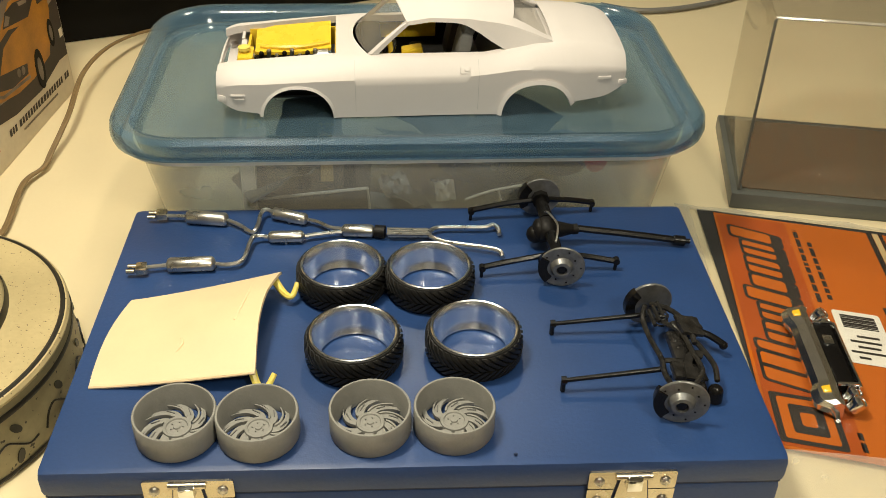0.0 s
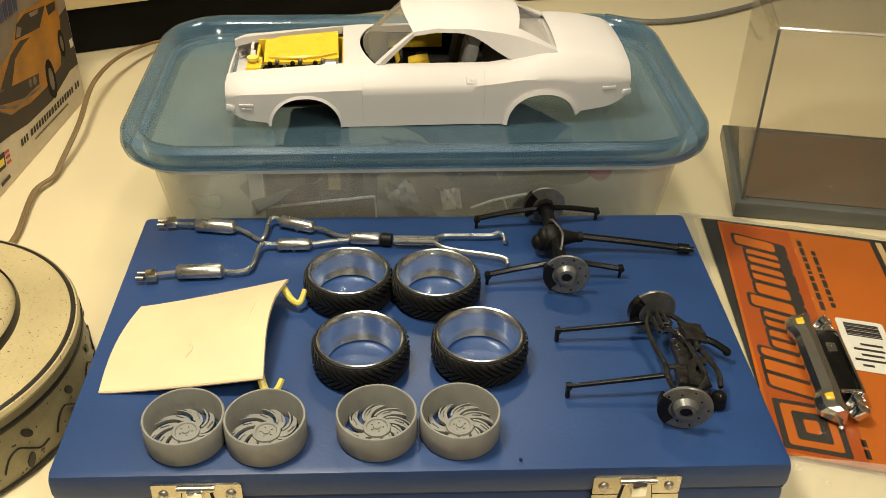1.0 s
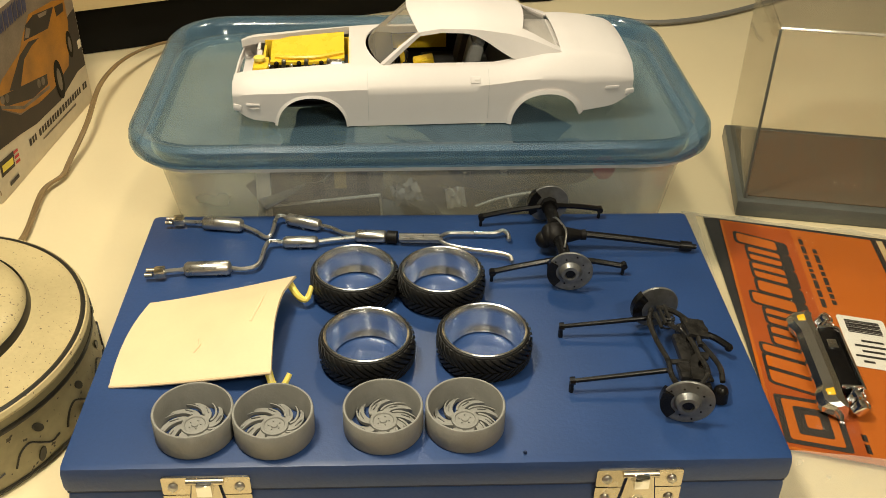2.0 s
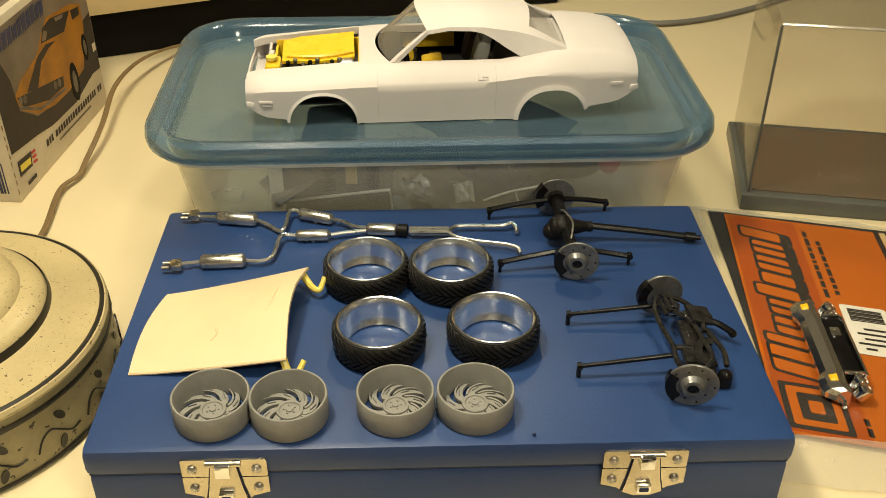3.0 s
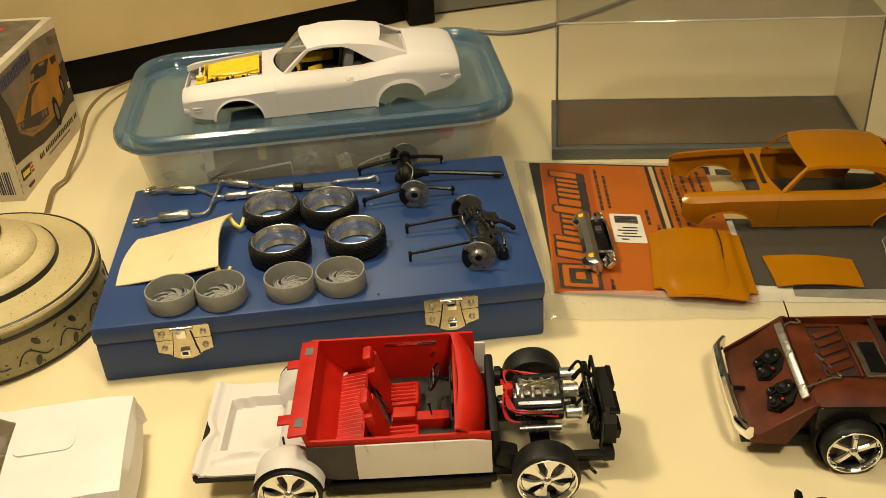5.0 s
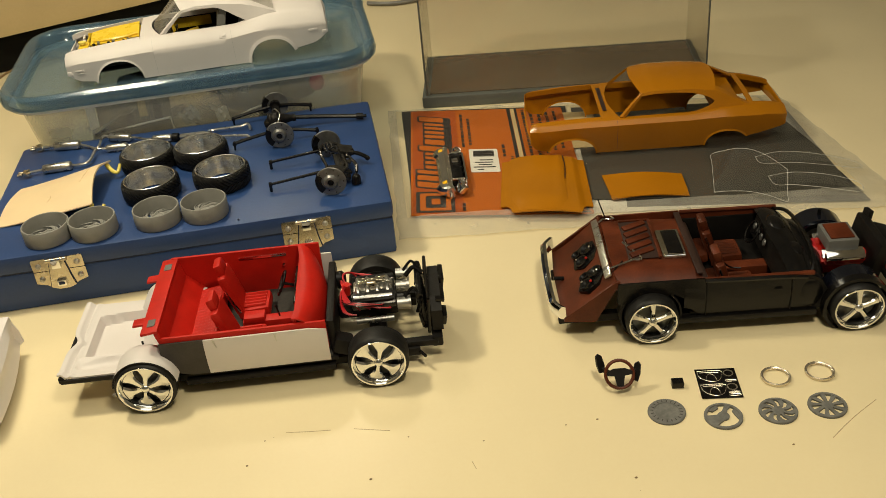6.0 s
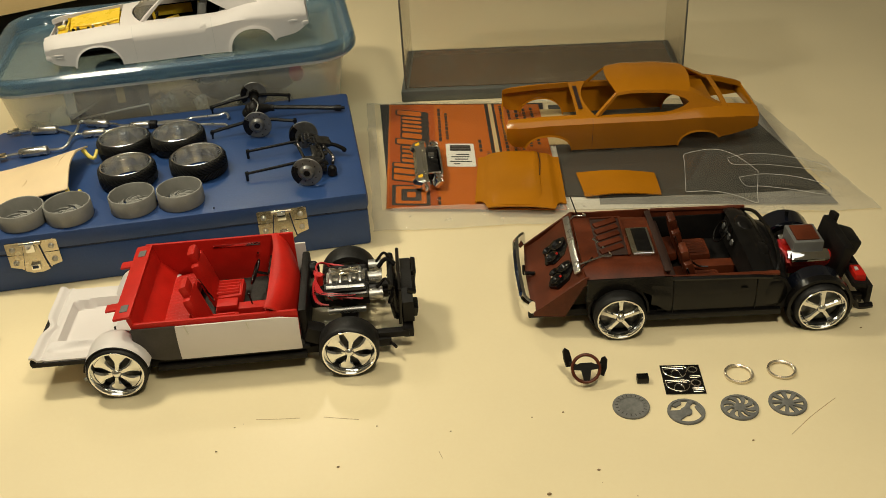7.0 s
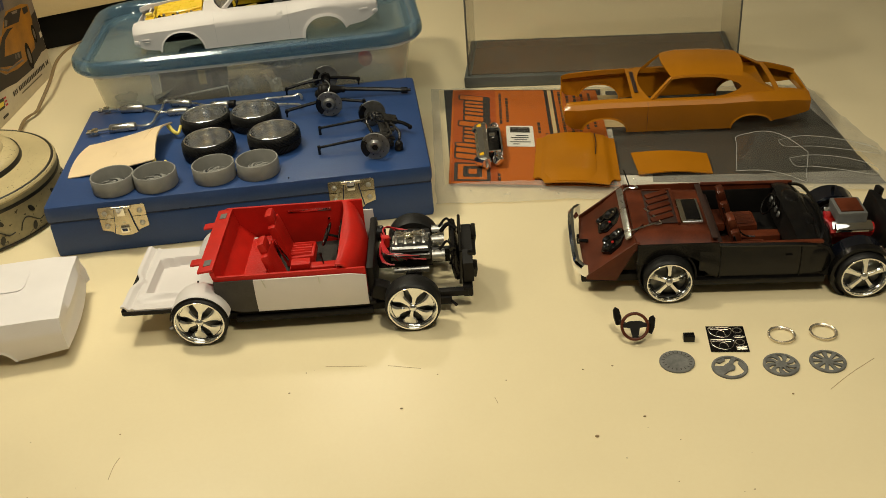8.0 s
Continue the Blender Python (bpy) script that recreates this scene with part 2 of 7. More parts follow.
# ---- mesh helpers ----
class Mesh:
    """Collects shapes into one mesh."""

    def __init__(self):
        self.v, self.f = [], []

    def add(self, verts, faces):
        k = len(self.v)
        self.v += [tuple(p) for p in verts]
        self.f += [tuple(k + i for i in f) for f in faces]
        return self

    def box(self, c, s, turn=(0, 0, 0), bevel=0.0, taper=1.0):
        """A box with chamfered edges; taper narrows its top."""
        bm = bmesh.new()
        bmesh.ops.create_cube(bm, size=1.0)
        for v in bm.verts:
            k = taper if v.co.z > 0 else 1.0
            v.co = Vector((v.co.x * s[0] * k, v.co.y * s[1] * k, v.co.z * s[2]))
        if bevel:
            bmesh.ops.bevel(bm, geom=bm.edges[:], offset=min(bevel, 0.45 * min(s)), segments=2, profile=0.6, affect="EDGES")
        m = pose(*c, *turn)
        bm.verts.index_update()
        self.add([m @ v.co for v in bm.verts], [[v.index for v in f.verts] for f in bm.faces])
        bm.free()
        return self

    def rings(self, rows, closed=True, caps=True):
        """Skins a row of vertex rings."""
        n = len(rows[0])
        verts = [p for r in rows for p in r]
        faces = []
        for i in range(len(rows) - 1):
            for j in range(n if closed else n - 1):
                a, b = i * n + j, i * n + (j + 1) % n
                faces.append((a, b, b + n, a + n))
        if caps and closed:
            faces.append(tuple(range(n))[::-1])
            faces.append(tuple((len(rows) - 1) * n + j for j in range(n)))
        return self.add(verts, faces)

    def grid(self, rows):
        return self.rings(rows, closed=False)

    def lathe(self, profile, m=Matrix(), n=40, arc=None):
        """Turns (radius, height) points about the z axis of m. The profile may be a closed loop."""
        rows = []
        for i in range(n):
            a = 2 * math.pi * i / n
            rows.append([m @ Vector((r * math.cos(a), r * math.sin(a), z)) for r, z in profile])
        k = len(profile)
        verts = [p for r in rows for p in r]
        faces = []
        for i in range(n):
            for j in range(k - 1):
                a, b = i * k + j, ((i + 1) % n) * k + j
                faces.append((a, b, b + 1, a + 1))
        return self.add(verts, faces)

    def rod(self, a, b, r, r2=None, n=10):
        a, b = Vector(a), Vector(b)
        q = (b - a).to_track_quat("Z", "Y").to_matrix()
        r2 = r if r2 is None else r2
        rows = []
        for p, k in ((a, r), (b, r2)):
            rows.append([p + q @ Vector((k * math.cos(t), k * math.sin(t), 0)) for t in [2 * math.pi * i / n for i in range(n)]])
        return self.rings(rows)

    def tube(self, points, r, n=8, smooth=6):
        """A bent pipe through the points."""
        pts = [Vector(p) for p in points]
        if smooth > 1 and len(pts) > 2:
            out = []
            for i in range(len(pts) - 1):
                p0, p1, p2, p3 = pts[max(0, i - 1)], pts[i], pts[i + 1], pts[min(len(pts) - 1, i + 2)]
                for k in range(smooth):
                    t = k / smooth
                    out.append(0.5 * ((2 * p1) + (p2 - p0) * t + (2 * p0 - 5 * p1 + 4 * p2 - p3) * t * t + (3 * p1 - p0 - 3 * p2 + p3) * t ** 3))
            pts = out + [pts[-1]]
        rows, up = [], Vector((0.13, 0.21, 1))
        for i, p in enumerate(pts):
            d = (pts[min(i + 1, len(pts) - 1)] - pts[max(i - 1, 0)]).normalized()
            s = d.cross(up)
            if s.length < 1e-4:
                s = d.cross(Vector((1, 0, 0)))
            s.normalize()
            u = s.cross(d)
            rad = r(i / (len(pts) - 1)) if callable(r) else r
            rows.append([p + rad * (math.cos(a) * s + math.sin(a) * u) for a in [2 * math.pi * k / n for k in range(n)]])
        return self.rings(rows)

    def plate(self, outline, z0, z1, m=Matrix()):
        """An outline in the xy plane, given a thickness."""
        n = len(outline)
        lo = [m @ Vector((x, y, z0)) for x, y in outline]
        hi = [m @ Vector((x, y, z1)) for x, y in outline]
        faces = [tuple(range(n))[::-1], tuple(range(n, 2 * n))]
        faces += [(j, (j + 1) % n, n + (j + 1) % n, n + j) for j in range(n)]
        return self.add(lo + hi, faces)

    def ball(self, c, r, n=10, squash=(1, 1, 1)):
        rows = []
        for i in range(1, n):
            a = math.pi * i / n
            rows.append([Vector(c) + Vector((r * squash[0] * math.sin(a) * math.cos(b), r * squash[1] * math.sin(a) * math.sin(b), r * squash[2] * math.cos(a)))
                         for b in [2 * math.pi * k / (2 * n) for k in range(2 * n)]])
        return self.rings(rows)

    def moved(self, m):
        self.v = [tuple(m @ Vector(p)) for p in self.v]
        return self

    def join(self, other, m=Matrix()):
        return self.add([m @ Vector(p) for p in other.v], other.f)


def part(name, shape, mat, parent=None, label="", sharp=38, at=None, solid=0.0, rim=True):
    """One mesh object, smooth but for its sharp edges."""
    me = bpy.data.meshes.new(name)
    me.from_pydata(shape.v, [], shape.f)
    me.validate()
    bm = bmesh.new()
    bm.from_mesh(me)
    bmesh.ops.remove_doubles(bm, verts=bm.verts, dist=1e-6)
    bmesh.ops.recalc_face_normals(bm, faces=bm.faces)
    lim = radians(sharp)
    for e in bm.edges:
        e.smooth = len(e.link_faces) == 2 and e.calc_face_angle(0.0) < lim
    for f in bm.faces:
        f.smooth = True
    bm.to_mesh(me)
    bm.free()
    me.materials.append(mat)
    ob = new(name, me)
    if parent is not None:
        ob.parent = parent
    if at is not None:
        ob.matrix_basis = at
    if solid:
        md = ob.modifiers.new("thickness", "SOLIDIFY")
        md.thickness, md.offset = solid, -1.0 if solid > 0 else 1.0
    if label:
        ob["label"] = label
    return ob


def thing(name, at, label, category, group="", kind=""):
    ob = new(name)
    ob.empty_display_size = 0.01
    ob.matrix_basis = at
    return tagged(ob, label, category, group, kind)


def single(name, shape, mat, at, label, category, group="", kind="", **more):
    return tagged(part(name, shape, mat, None, label, at=at, **more), label, category, group, kind)


def rounded(w, d, r, n=6, cx=0.0, cy=0.0):
    """The outline of a rectangle with round corners."""
    out = []
    for k, (sx, sy) in enumerate(((1, 1), (-1, 1), (-1, -1), (1, -1))):
        for i in range(n + 1):
            a = math.pi / 2 * (k + i / n)
            out.append((cx + sx * (w / 2 - r) + r * math.cos(a), cy + sy * (d / 2 - r) + r * math.sin(a)))
    return out


def smoothstep(a, b, x):
    t = min(1.0, max(0.0, (x - a) / (b - a)))
    return t * t * (3 - 2 * t)


def lerp_curve(points, x):
    """A line through (x, value) points."""
    if x <= points[0][0]:
        return points[0][1]
    for (x0, y0), (x1, y1) in zip(points, points[1:]):
        if x <= x1:
            return y0 + (y1 - y0) * (x - x0) / (x1 - x0)
    return points[-1][1]


# ---- the setting ----
tagged(part("table", Mesh().box((0.25, 0.05, -0.015), (2.4, 1.7, 0.03), bevel=0.004), TABLE), "cream laminate table top with scratches and specks", "table", kind="structure")
for lx in (-0.85, 1.35):
    for ly in (-0.70, 0.80):
        part("table_leg", Mesh().box((lx, ly, -0.39), (0.06, 0.06, 0.72), bevel=0.004), BOXWHITE, bpy.data.objects["table"])
tagged(part("floor", Mesh().box((0.25, 0.2, -0.77), (4.4, 4.4, 0.04)), WALL), "plain floor under the table", "floor", kind="structure")
# Ceiling and walls stay out of view; added pale to bounce ambient light.
tagged(part("ceiling", Mesh().box((0.25, 0.2, 2.42), (4.4, 4.4, 0.04)), WALL), "unseen plain ceiling added to bounce light", "ceiling", kind="structure")
for nm, c, s in (("wall_north", (0.25, 2.42, 0.82), (4.4, 0.06, 3.1)), ("wall_south", (0.25, -2.02, 0.82), (4.4, 0.06, 3.1)),
                 ("wall_east", (2.47, 0.2, 0.82), (0.06, 4.3, 3.1)), ("wall_west", (-1.97, 0.2, 0.82), (0.06, 4.3, 3.1))):
    tagged(part(nm, Mesh().box(c, s), WALL), "unseen plain wall added to bounce light", "wall", kind="structure")

# ---- blue storage case ----
CW, CD, CH = 0.262, 0.165, 0.0393


def latch(parent, x):
    """A nickel draw latch on the front of the case."""
    la = part("latch", Mesh().plate(rounded(0.0315, 0.0085, 0.0008, 3), -0.0008, 0.0006, pose(0, 0, 0.0312, 90)), NICKEL, parent, "nickel-plated draw latch", at=pose(x, -0.0012, 0))
    tongue = [(-0.0158, 0.0265), (-0.0158, 0.0185), (-0.0095, 0.0165), (-0.007, 0.0142), (-0.003, 0.0128), (0.003, 0.0128), (0.007, 0.0142), (0.0095, 0.0165), (0.0158, 0.0185), (0.0158, 0.0265)]
    part("lower_plate", Mesh().plate(tongue, -0.0007, 0.0006, pose(0, 0, 0, 90)), NICKEL, la)
    hasp = [(-0.0045, 0.0345), (0.0045, 0.0345), (0.0062, 0.022), (0.0075, 0.0155), (0.003, 0.0135), (-0.003, 0.0135), (-0.0075, 0.0155), (-0.0062, 0.022)]
    part("hasp", Mesh().plate(hasp, 0.0009, 0.0019, pose(0, 0, 0, 90)), NICKEL, la)
    # Dark plate a little larger than the hasp, drawn as its edge shadow.
    part("hasp_shade", Mesh().plate([(x * 1.10, 0.0240 + (z - 0.0240) * 1.02) for x, z in hasp], 0.0006, 0.00085, pose(0, 0, 0, 90)), BLUE_EDGE, la)
    part("hinge_barrel", Mesh().rod((-0.0065, -0.0016, 0.0345), (0.0065, -0.0016, 0.0345), 0.0013), NICKEL, la)
    part("catch", Mesh().box((0, -0.0032, 0.0325), (0.0055, 0.0028, 0.0058), bevel=0.0006).box((0, -0.0030, 0.0185), (0.0056, 0.0022, 0.0042), bevel=0.0006), CHROME, la, "bright bent catch")
    part("slot", Mesh().box((0, -0.0034, 0.0188), (0.0034, 0.0022, 0.0018)), BLUE_EDGE, la)
    for sx in (-0.0118, 0.0118):
        for z in (0.0308, 0.0212):
            part("screw", Mesh().lathe([(0, 0.0009), (0.0009, 0.0009), (0.0018, 0.0002), (0.0019, -0.0004)], pose(sx, -0.0010, z, 90), 14).box((sx, -0.0021, z), (0.0004, 0.0003, 0.0024)), STEEL, la)


case = thing("storage_case", pose(0, 0, 0), "blue painted hinged storage case with two nickel latches", "case")
part("case_body", Mesh().box((CW / 2, CD / 2, 0.01325), (CW, CD, 0.0265), bevel=0.0025), BLUE, case)
part("case_lid", Mesh().box((CW / 2, CD / 2, 0.0331), (CW + 0.0016, CD + 0.0016, 0.0124), bevel=0.0032), BLUE, case)
part("seam", Mesh().box((CW / 2, CD / 2, 0.0267), (CW - 0.001, CD - 0.001, 0.0008)), BLUE_EDGE, case)
latch(case, 0.0508)
latch(case, 0.2066)

# ---- food container with its lid ----
tub = thing("plastic_container", pose(0.1312, 0.2420, 0, rz=0.8) @ Matrix.Diagonal((1.024, 0.975, 1, 1)), "frosted clear plastic container with translucent blue lid", "container")


def ring_of(w, d, r, z, n=8):
    return [Vector((x, y, z)) for x, y in rounded(w, d, r, n)]


part("tub", Mesh().rings([ring_of(0.236, 0.132, 0.024, 0.002), ring_of(0.242, 0.138, 0.026, 0.006), ring_of(0.262, 0.156, 0.030, 0.070)], caps=False)
     .add(ring_of(0.236, 0.132, 0.024, 0.002), [tuple(range(36))]), TUB_PLASTIC, tub, "frosted clear tub", solid=0.0012)
rim = [(0.272, 0.166, 0.0698), (0.279, 0.173, 0.0700), (0.2805, 0.1745, 0.0735), (0.279, 0.173, 0.0785), (0.274, 0.168, 0.0806), (0.266, 0.160, 0.0798),
       (0.260, 0.154, 0.0765), (0.257, 0.151, 0.0715), (0.254, 0.148, 0.0690), (0.246, 0.140, 0.0682), (0.242, 0.136, 0.0668), (0.20, 0.10, 0.0664)]
part("lid", Mesh().rings([ring_of(w, d, 0.034 - (0.2805 - w) * 0.35, z) for w, d, z in rim], caps=False)
     .add(ring_of(0.20, 0.10, 0.034 - 0.0805 * 0.35, 0.0664), [tuple(range(36))]), LID_PLASTIC, tub, "translucent blue snap-on lid", solid=0.0011)
part("tub_lip", Mesh().rings([ring_of(0.2640, 0.1580, 0.031, 0.0660), ring_of(0.2740, 0.1680, 0.033, 0.0668), ring_of(0.2745, 0.1685, 0.033, 0.0690)], caps=False), CLEAR_EDGE, tub, "clear turned-out tub lip", solid=0.0008)
part("lid_tab", Mesh().plate(rounded(0.030, 0.012, 0.005), -0.0007, 0.0007, pose(0.129, 0.078, 0.070, 0, 0, -40)), LID_PLASTIC, tub)

# bags and kit parts inside the container
store = thing("bagged_parts", pose(0.1335, 0.244, 0, rz=0.8), "bagged plastic kit parts seen dimly inside the container", "kit parts")
rng = random.Random(4)
for k in range(11):
    w, d = rng.uniform(0.03, 0.06), rng.uniform(0.02, 0.05)
    rows = []
    for i in range(7):
        rows.append([Vector(((i / 6 - 0.5) * w, (j / 6 - 0.5) * d, 0.004 * noise.noise(Vector((i * 0.8 + k * 7, j * 0.8, k))))) for j in range(7)])
    part("bag", Mesh().grid(rows).moved(pose(rng.uniform(-0.085, 0.085), rng.uniform(-0.055, 0.045), 0.010 + 0.004 * k, rng.uniform(-35, 35), rng.uniform(-25, 25), rng.uniform(0, 180))), (PALE_CARD, BAGGED)[k % 2], store, solid=0.0006)
part("sprue_card", Mesh().box((-0.0510, -0.0660, 0.036), (0.055, 0.0012, 0.054), (-6, 2, 0)), PALE_CARD, store, "olive printed card")
part("white_strip", Mesh().box((-0.0822, -0.0668, 0.036), (0.0070, 0.0008, 0.055), (-6, 0, 0)), LABEL, store, "upright white strip")
part("white_edge", Mesh().rod((-0.0780, -0.0680, 0.0385), (-0.0245, -0.0680, 0.0440), 0.0008, n=6).rod((-0.0245, -0.0680, 0.0440), (-0.0235, -0.0670, 0.0250), 0.0006, n=6), LABEL, store, "white card edge")
for k, (bx, bz, w, mt) in enumerate(((-0.0110, 0.0400, 0.014, CLEAR_EDGE), (0.0140, 0.0370, 0.010, WHITE_SHEET))):
    rows = [[Vector(((i / 8 - 0.5) * w, -0.0600 + 0.005 * noise.noise(Vector((i * 0.9 + 11 * k, j * 0.9, 2))), (j / 8 - 0.5) * 0.012 + 0.002 * noise.noise(Vector((i * 0.7, j * 0.7, 5 + k))))) for j in range(9)] for i in range(9)]
    part("crumpled_bag", Mesh().grid(rows).moved(pose(bx, 0, bz, 0, 12 * k - 20, 0)), mt, store, sharp=60)
for i, (sx, sz) in enumerate(((-0.066, 0.052), (-0.055, 0.049), (-0.044, 0.053), (-0.033, 0.050))):
    part("print_patch", Mesh().box((sx, -0.0672 + 0.10 * (sz - 0.036), sz), (0.006, 0.0004, 0.012), (-6, 0, 0)), (BAGGED, PRIMER, TAN_SHEET, PRIMER)[i], store)
part("sprue_runner", Mesh().tube(((0.0240, -0.0640, 0.0340), (0.0370, -0.0650, 0.0395), (0.0520, -0.0650, 0.0425)), 0.0007, 6, 3).rod((0.0400, -0.0650, 0.0405), (0.0420, -0.0650, 0.0340), 0.0006, n=6), WHITE_SHEET, store, "white sprue runner")
part("dark_parts", Mesh().ball((0.040, -0.030, 0.040), 0.020, 8, (1.5, 0.8, 0.8)).ball((0.076, -0.036, 0.044), 0.014, 8, (1.2, 0.8, 0.9)), SEAT_GREY, store, "dark moulded parts")
part("red_part", Mesh().ball((0.091, -0.052, 0.049), 0.006, 7, (1.0, 0.5, 1.2)), INKRED, store, "dull red part")


# ---- car bodies ----
def side_low(p, x):
    """The lower edge of a body side, cut out over the wheels."""
    z = lerp_curve(p["low"], x)
    for xc, r, top in p["arches"]:
        if abs(x - xc) < r - 1e-7:
            z = max(z, top * math.sqrt(max(0.0, 1 - abs((x - xc) / r) ** 2.3)))
    return z


def side_out(p, x, z):
    """How far a body side stands from the middle at height z: tucked in at the sill, widest at the crease, rolled in to the belt."""
    h, cz, bz = lerp_curve(p["half"], x), lerp_curve(p["crease"], x), lerp_curve(p["belt"], x)
    if z <= cz:
        return h - p["tuck"] * (1 - max(0.0, z) / cz) ** 1.25
    f = min(1.0, (z - cz) / (bz - cz))
    k = p.get("roll", 0.82)
    return h - lerp_curve(p["inset"], x) * (k * f + (1 - k) * f ** 2.4)


def car_shell(p):
    """An empty car body: x from nose to tail, y across, z up from the sill. Gives the lower body, the roof, the front pillars and the arch lips."""
    xs = set(np.linspace(0, p["L"], 64).round(6).tolist())
    for xc, r, top in p["arches"]:
        xs = {x for x in xs if abs(x - xc) > r}
        xs |= {round(xc - r * math.cos(math.pi * i / 22), 6) for i in range(23)}
    for k in ("hood0", "hood1", "ws_base", "bl_base"):
        xs.add(p[k])
    xs.add(p["bl_base"] + 0.004)
    xs = sorted(xs)

    def belt(x):
        return lerp_curve(p["belt"], x)

    def brim(x):
        return lerp_curve(p["half"], x) - lerp_curve(p["inset"], x)

    def inner(x):
        return lerp_curve(p["hood_half"], x)

    m, lips = Mesh(), []
    for side in (-1, 1):
        rows = []
        for x in xs:
            lo, cz, bz = side_low(p, x), lerp_curve(p["crease"], x), belt(x)
            zs = [lo + (cz - lo) * k / 6 for k in range(7)] + [cz + (bz - cz) * k / 6 for k in range(1, 7)]
            rows.append([Vector((x, side * side_out(p, x, z), z)) for z in zs])
        m.grid(rows)
        for xc, r, top in p["arches"]:
            rows = []
            for i in range(23):
                x = xc - r * math.cos(math.pi * i / 22)
                z = max(lerp_curve(p["low"], x), side_low(p, x))
                y = side_out(p, x, z)
                xo, zo = xc - (r + 0.0014) * math.cos(math.pi * i / 22), z + 0.0014 * math.sin(math.pi * i / 22)
                rows.append([Vector((xo, side * (side_out(p, xo, zo) + 0.0001), zo)), Vector((x, side * (y + 0.0008), z)), Vector((x, side * (y - 0.0045), z))])
            lips.append(Mesh().grid(rows))

    def deck(x0, x1, edge_of, crown):
        zone = [x for x in xs if x0 - 1e-7 <= x <= x1 + 1e-7]
        if edge_of is None:
            m.grid([[Vector((x, brim(x) * k / 9, belt(x) + crown * (1 - abs(k / 9) ** 2.2))) for k in range(-9, 10)] for x in zone])
            return
        for side in (-1, 1):
            m.grid([[Vector((x, side * (brim(x) + (edge_of(x) - brim(x)) * k / 4), belt(x) + crown * (1 - (1 - k / 4) ** 2))) for k in range(5)]
                    + [Vector((x, side * (edge_of(x) + 0.0003), belt(x) + crown - 0.0040))] for x in zone])
    deck(p["hood0"], p["hood1"], inner, 0.0011)
    deck(p["hood1"], p["ws_base"], None, 0.0014)
    deck(p["ws_base"], p["bl_base"], lambda x: brim(x) - 0.0030, 0.0)
    # cowl corners swept back under the windscreen
    x0 = p["ws_base"]
    m.grid([[Vector((x0 + p["ws_rake"] * f * abs(k / 9) ** 2, brim(x0) * k / 9, belt(x0) + 0.0014 * (1 - abs(k / 9) ** 2.2))) for k in range(-9, 10)] for f in (0, 0.5, 1)])
    if p.get("open_trunk"):
        deck(p["bl_base"], p["bl_base"] + 0.004, None, 0.0016)
        deck(p["bl_base"] + 0.004, p["L"], lambda x: brim(x) - 0.0052, 0.0010)
    else:
        deck(p["bl_base"], p["L"], None, p["deck_crown"])
    # nose and tail panels
    for x, dx in ((0.0, -0.0015), (p["L"], 0.0026)):
        bands = ((0.0, p["nose"]),) if x == 0.0 and p["nose"] else ((0.0, 0.3), (0.3, 0.62), (0.62, 1.0))
        for a, b in bands:
            rows = []
            for k in range(-10, 11):
                u = k / 10
                col = []
                for s in (a, (a + b) / 2, b):
                    lo = side_low(p, x)
                    z = lo + (belt(x) - lo) * s
                    top = x > 0 and s == 1.0
                    inset = 0.0016 if (x > 0 and abs(s - 0.46) < 0.17) else 0.0
                    lift = p["deck_crown"] * (1 - abs(u) ** 2.2) if top and not p.get("open_trunk") else 0.0
                    col.append(Vector((x + (0.0 if top else dx * (1 - u * u)) - inset * (1 if x > 0 else -1), u * side_out(p, x, z), z + lift)))
                rows.append(col)
            m.grid(rows)
    # roof, rear pillars and the rails over the windows
    rx = [p["ws_top"] + (p["bl_base"] - p["ws_top"]) * i / 56 for i in range(57)]

    def edge(x):
        return lerp_curve(p["drip"], x)

    def rhalf(x):
        return lerp_curve(p["roof_half"], x)

    def lean(x, z):
        b = belt(min(max(x, p["ws_base"]), p["bl_base"]))
        t = min(1.0, max(0.0, (z - b) / max(1e-5, edge(x) - b)))
        return (brim(x) - 0.0006) * (1 - t) + rhalf(x) * t

    def opening(x):
        """Lower and upper edge of the side window."""
        full, b = edge(x) - 0.0020, belt(x)
        x0, x1 = p["window"]
        t = min(1.0, max(0.0, (x - x0) / (x1 - x0)))
        if p.get("round_window"):
            mid, k = b + 0.50 * (full - b), 1 - math.sqrt(1 - t ** 2.4)
            return b + (mid - b) * k, full - (full - mid) * k
        k = t ** 1.9
        return b, full * (1 - k) + b * k

    roof = Mesh()
    for side in (-1, 1):
        upper, lower = [], []
        for x in rx:
            w0, w1 = opening(x)
            upper.append([Vector((x, side * lean(x, z), z)) for z in [w1 + (edge(x) - w1) * k / 5 for k in range(6)]])
            lower.append([Vector((x, side * lean(x, z), z)) for z in (belt(x), (belt(x) + w0) / 2, w0)])
        roof.grid(upper)
        if p.get("round_window"):
            roof.grid([r for r in lower if r[2].z - r[0].z > 1e-5])
    zone = [x for x in rx if x <= p["bl_top"] + 1e-6]
    roof.grid([[Vector((x + (p["bow"] * (u * u - 1) if x < p["ws_top"] + 0.003 else 0) + (p["bow"] * 0.7 * (1 - u * u) if x > p["bl_top"] - 0.003 else 0), u * rhalf(x), edge(x) + p["roof_crown"] * (1 - abs(u) ** 2.6)))
                for u in [k / 12 for k in range(-12, 13)]] for x in zone])
    zone = [x for x in rx if x >= p["bl_top"] - 0.003]
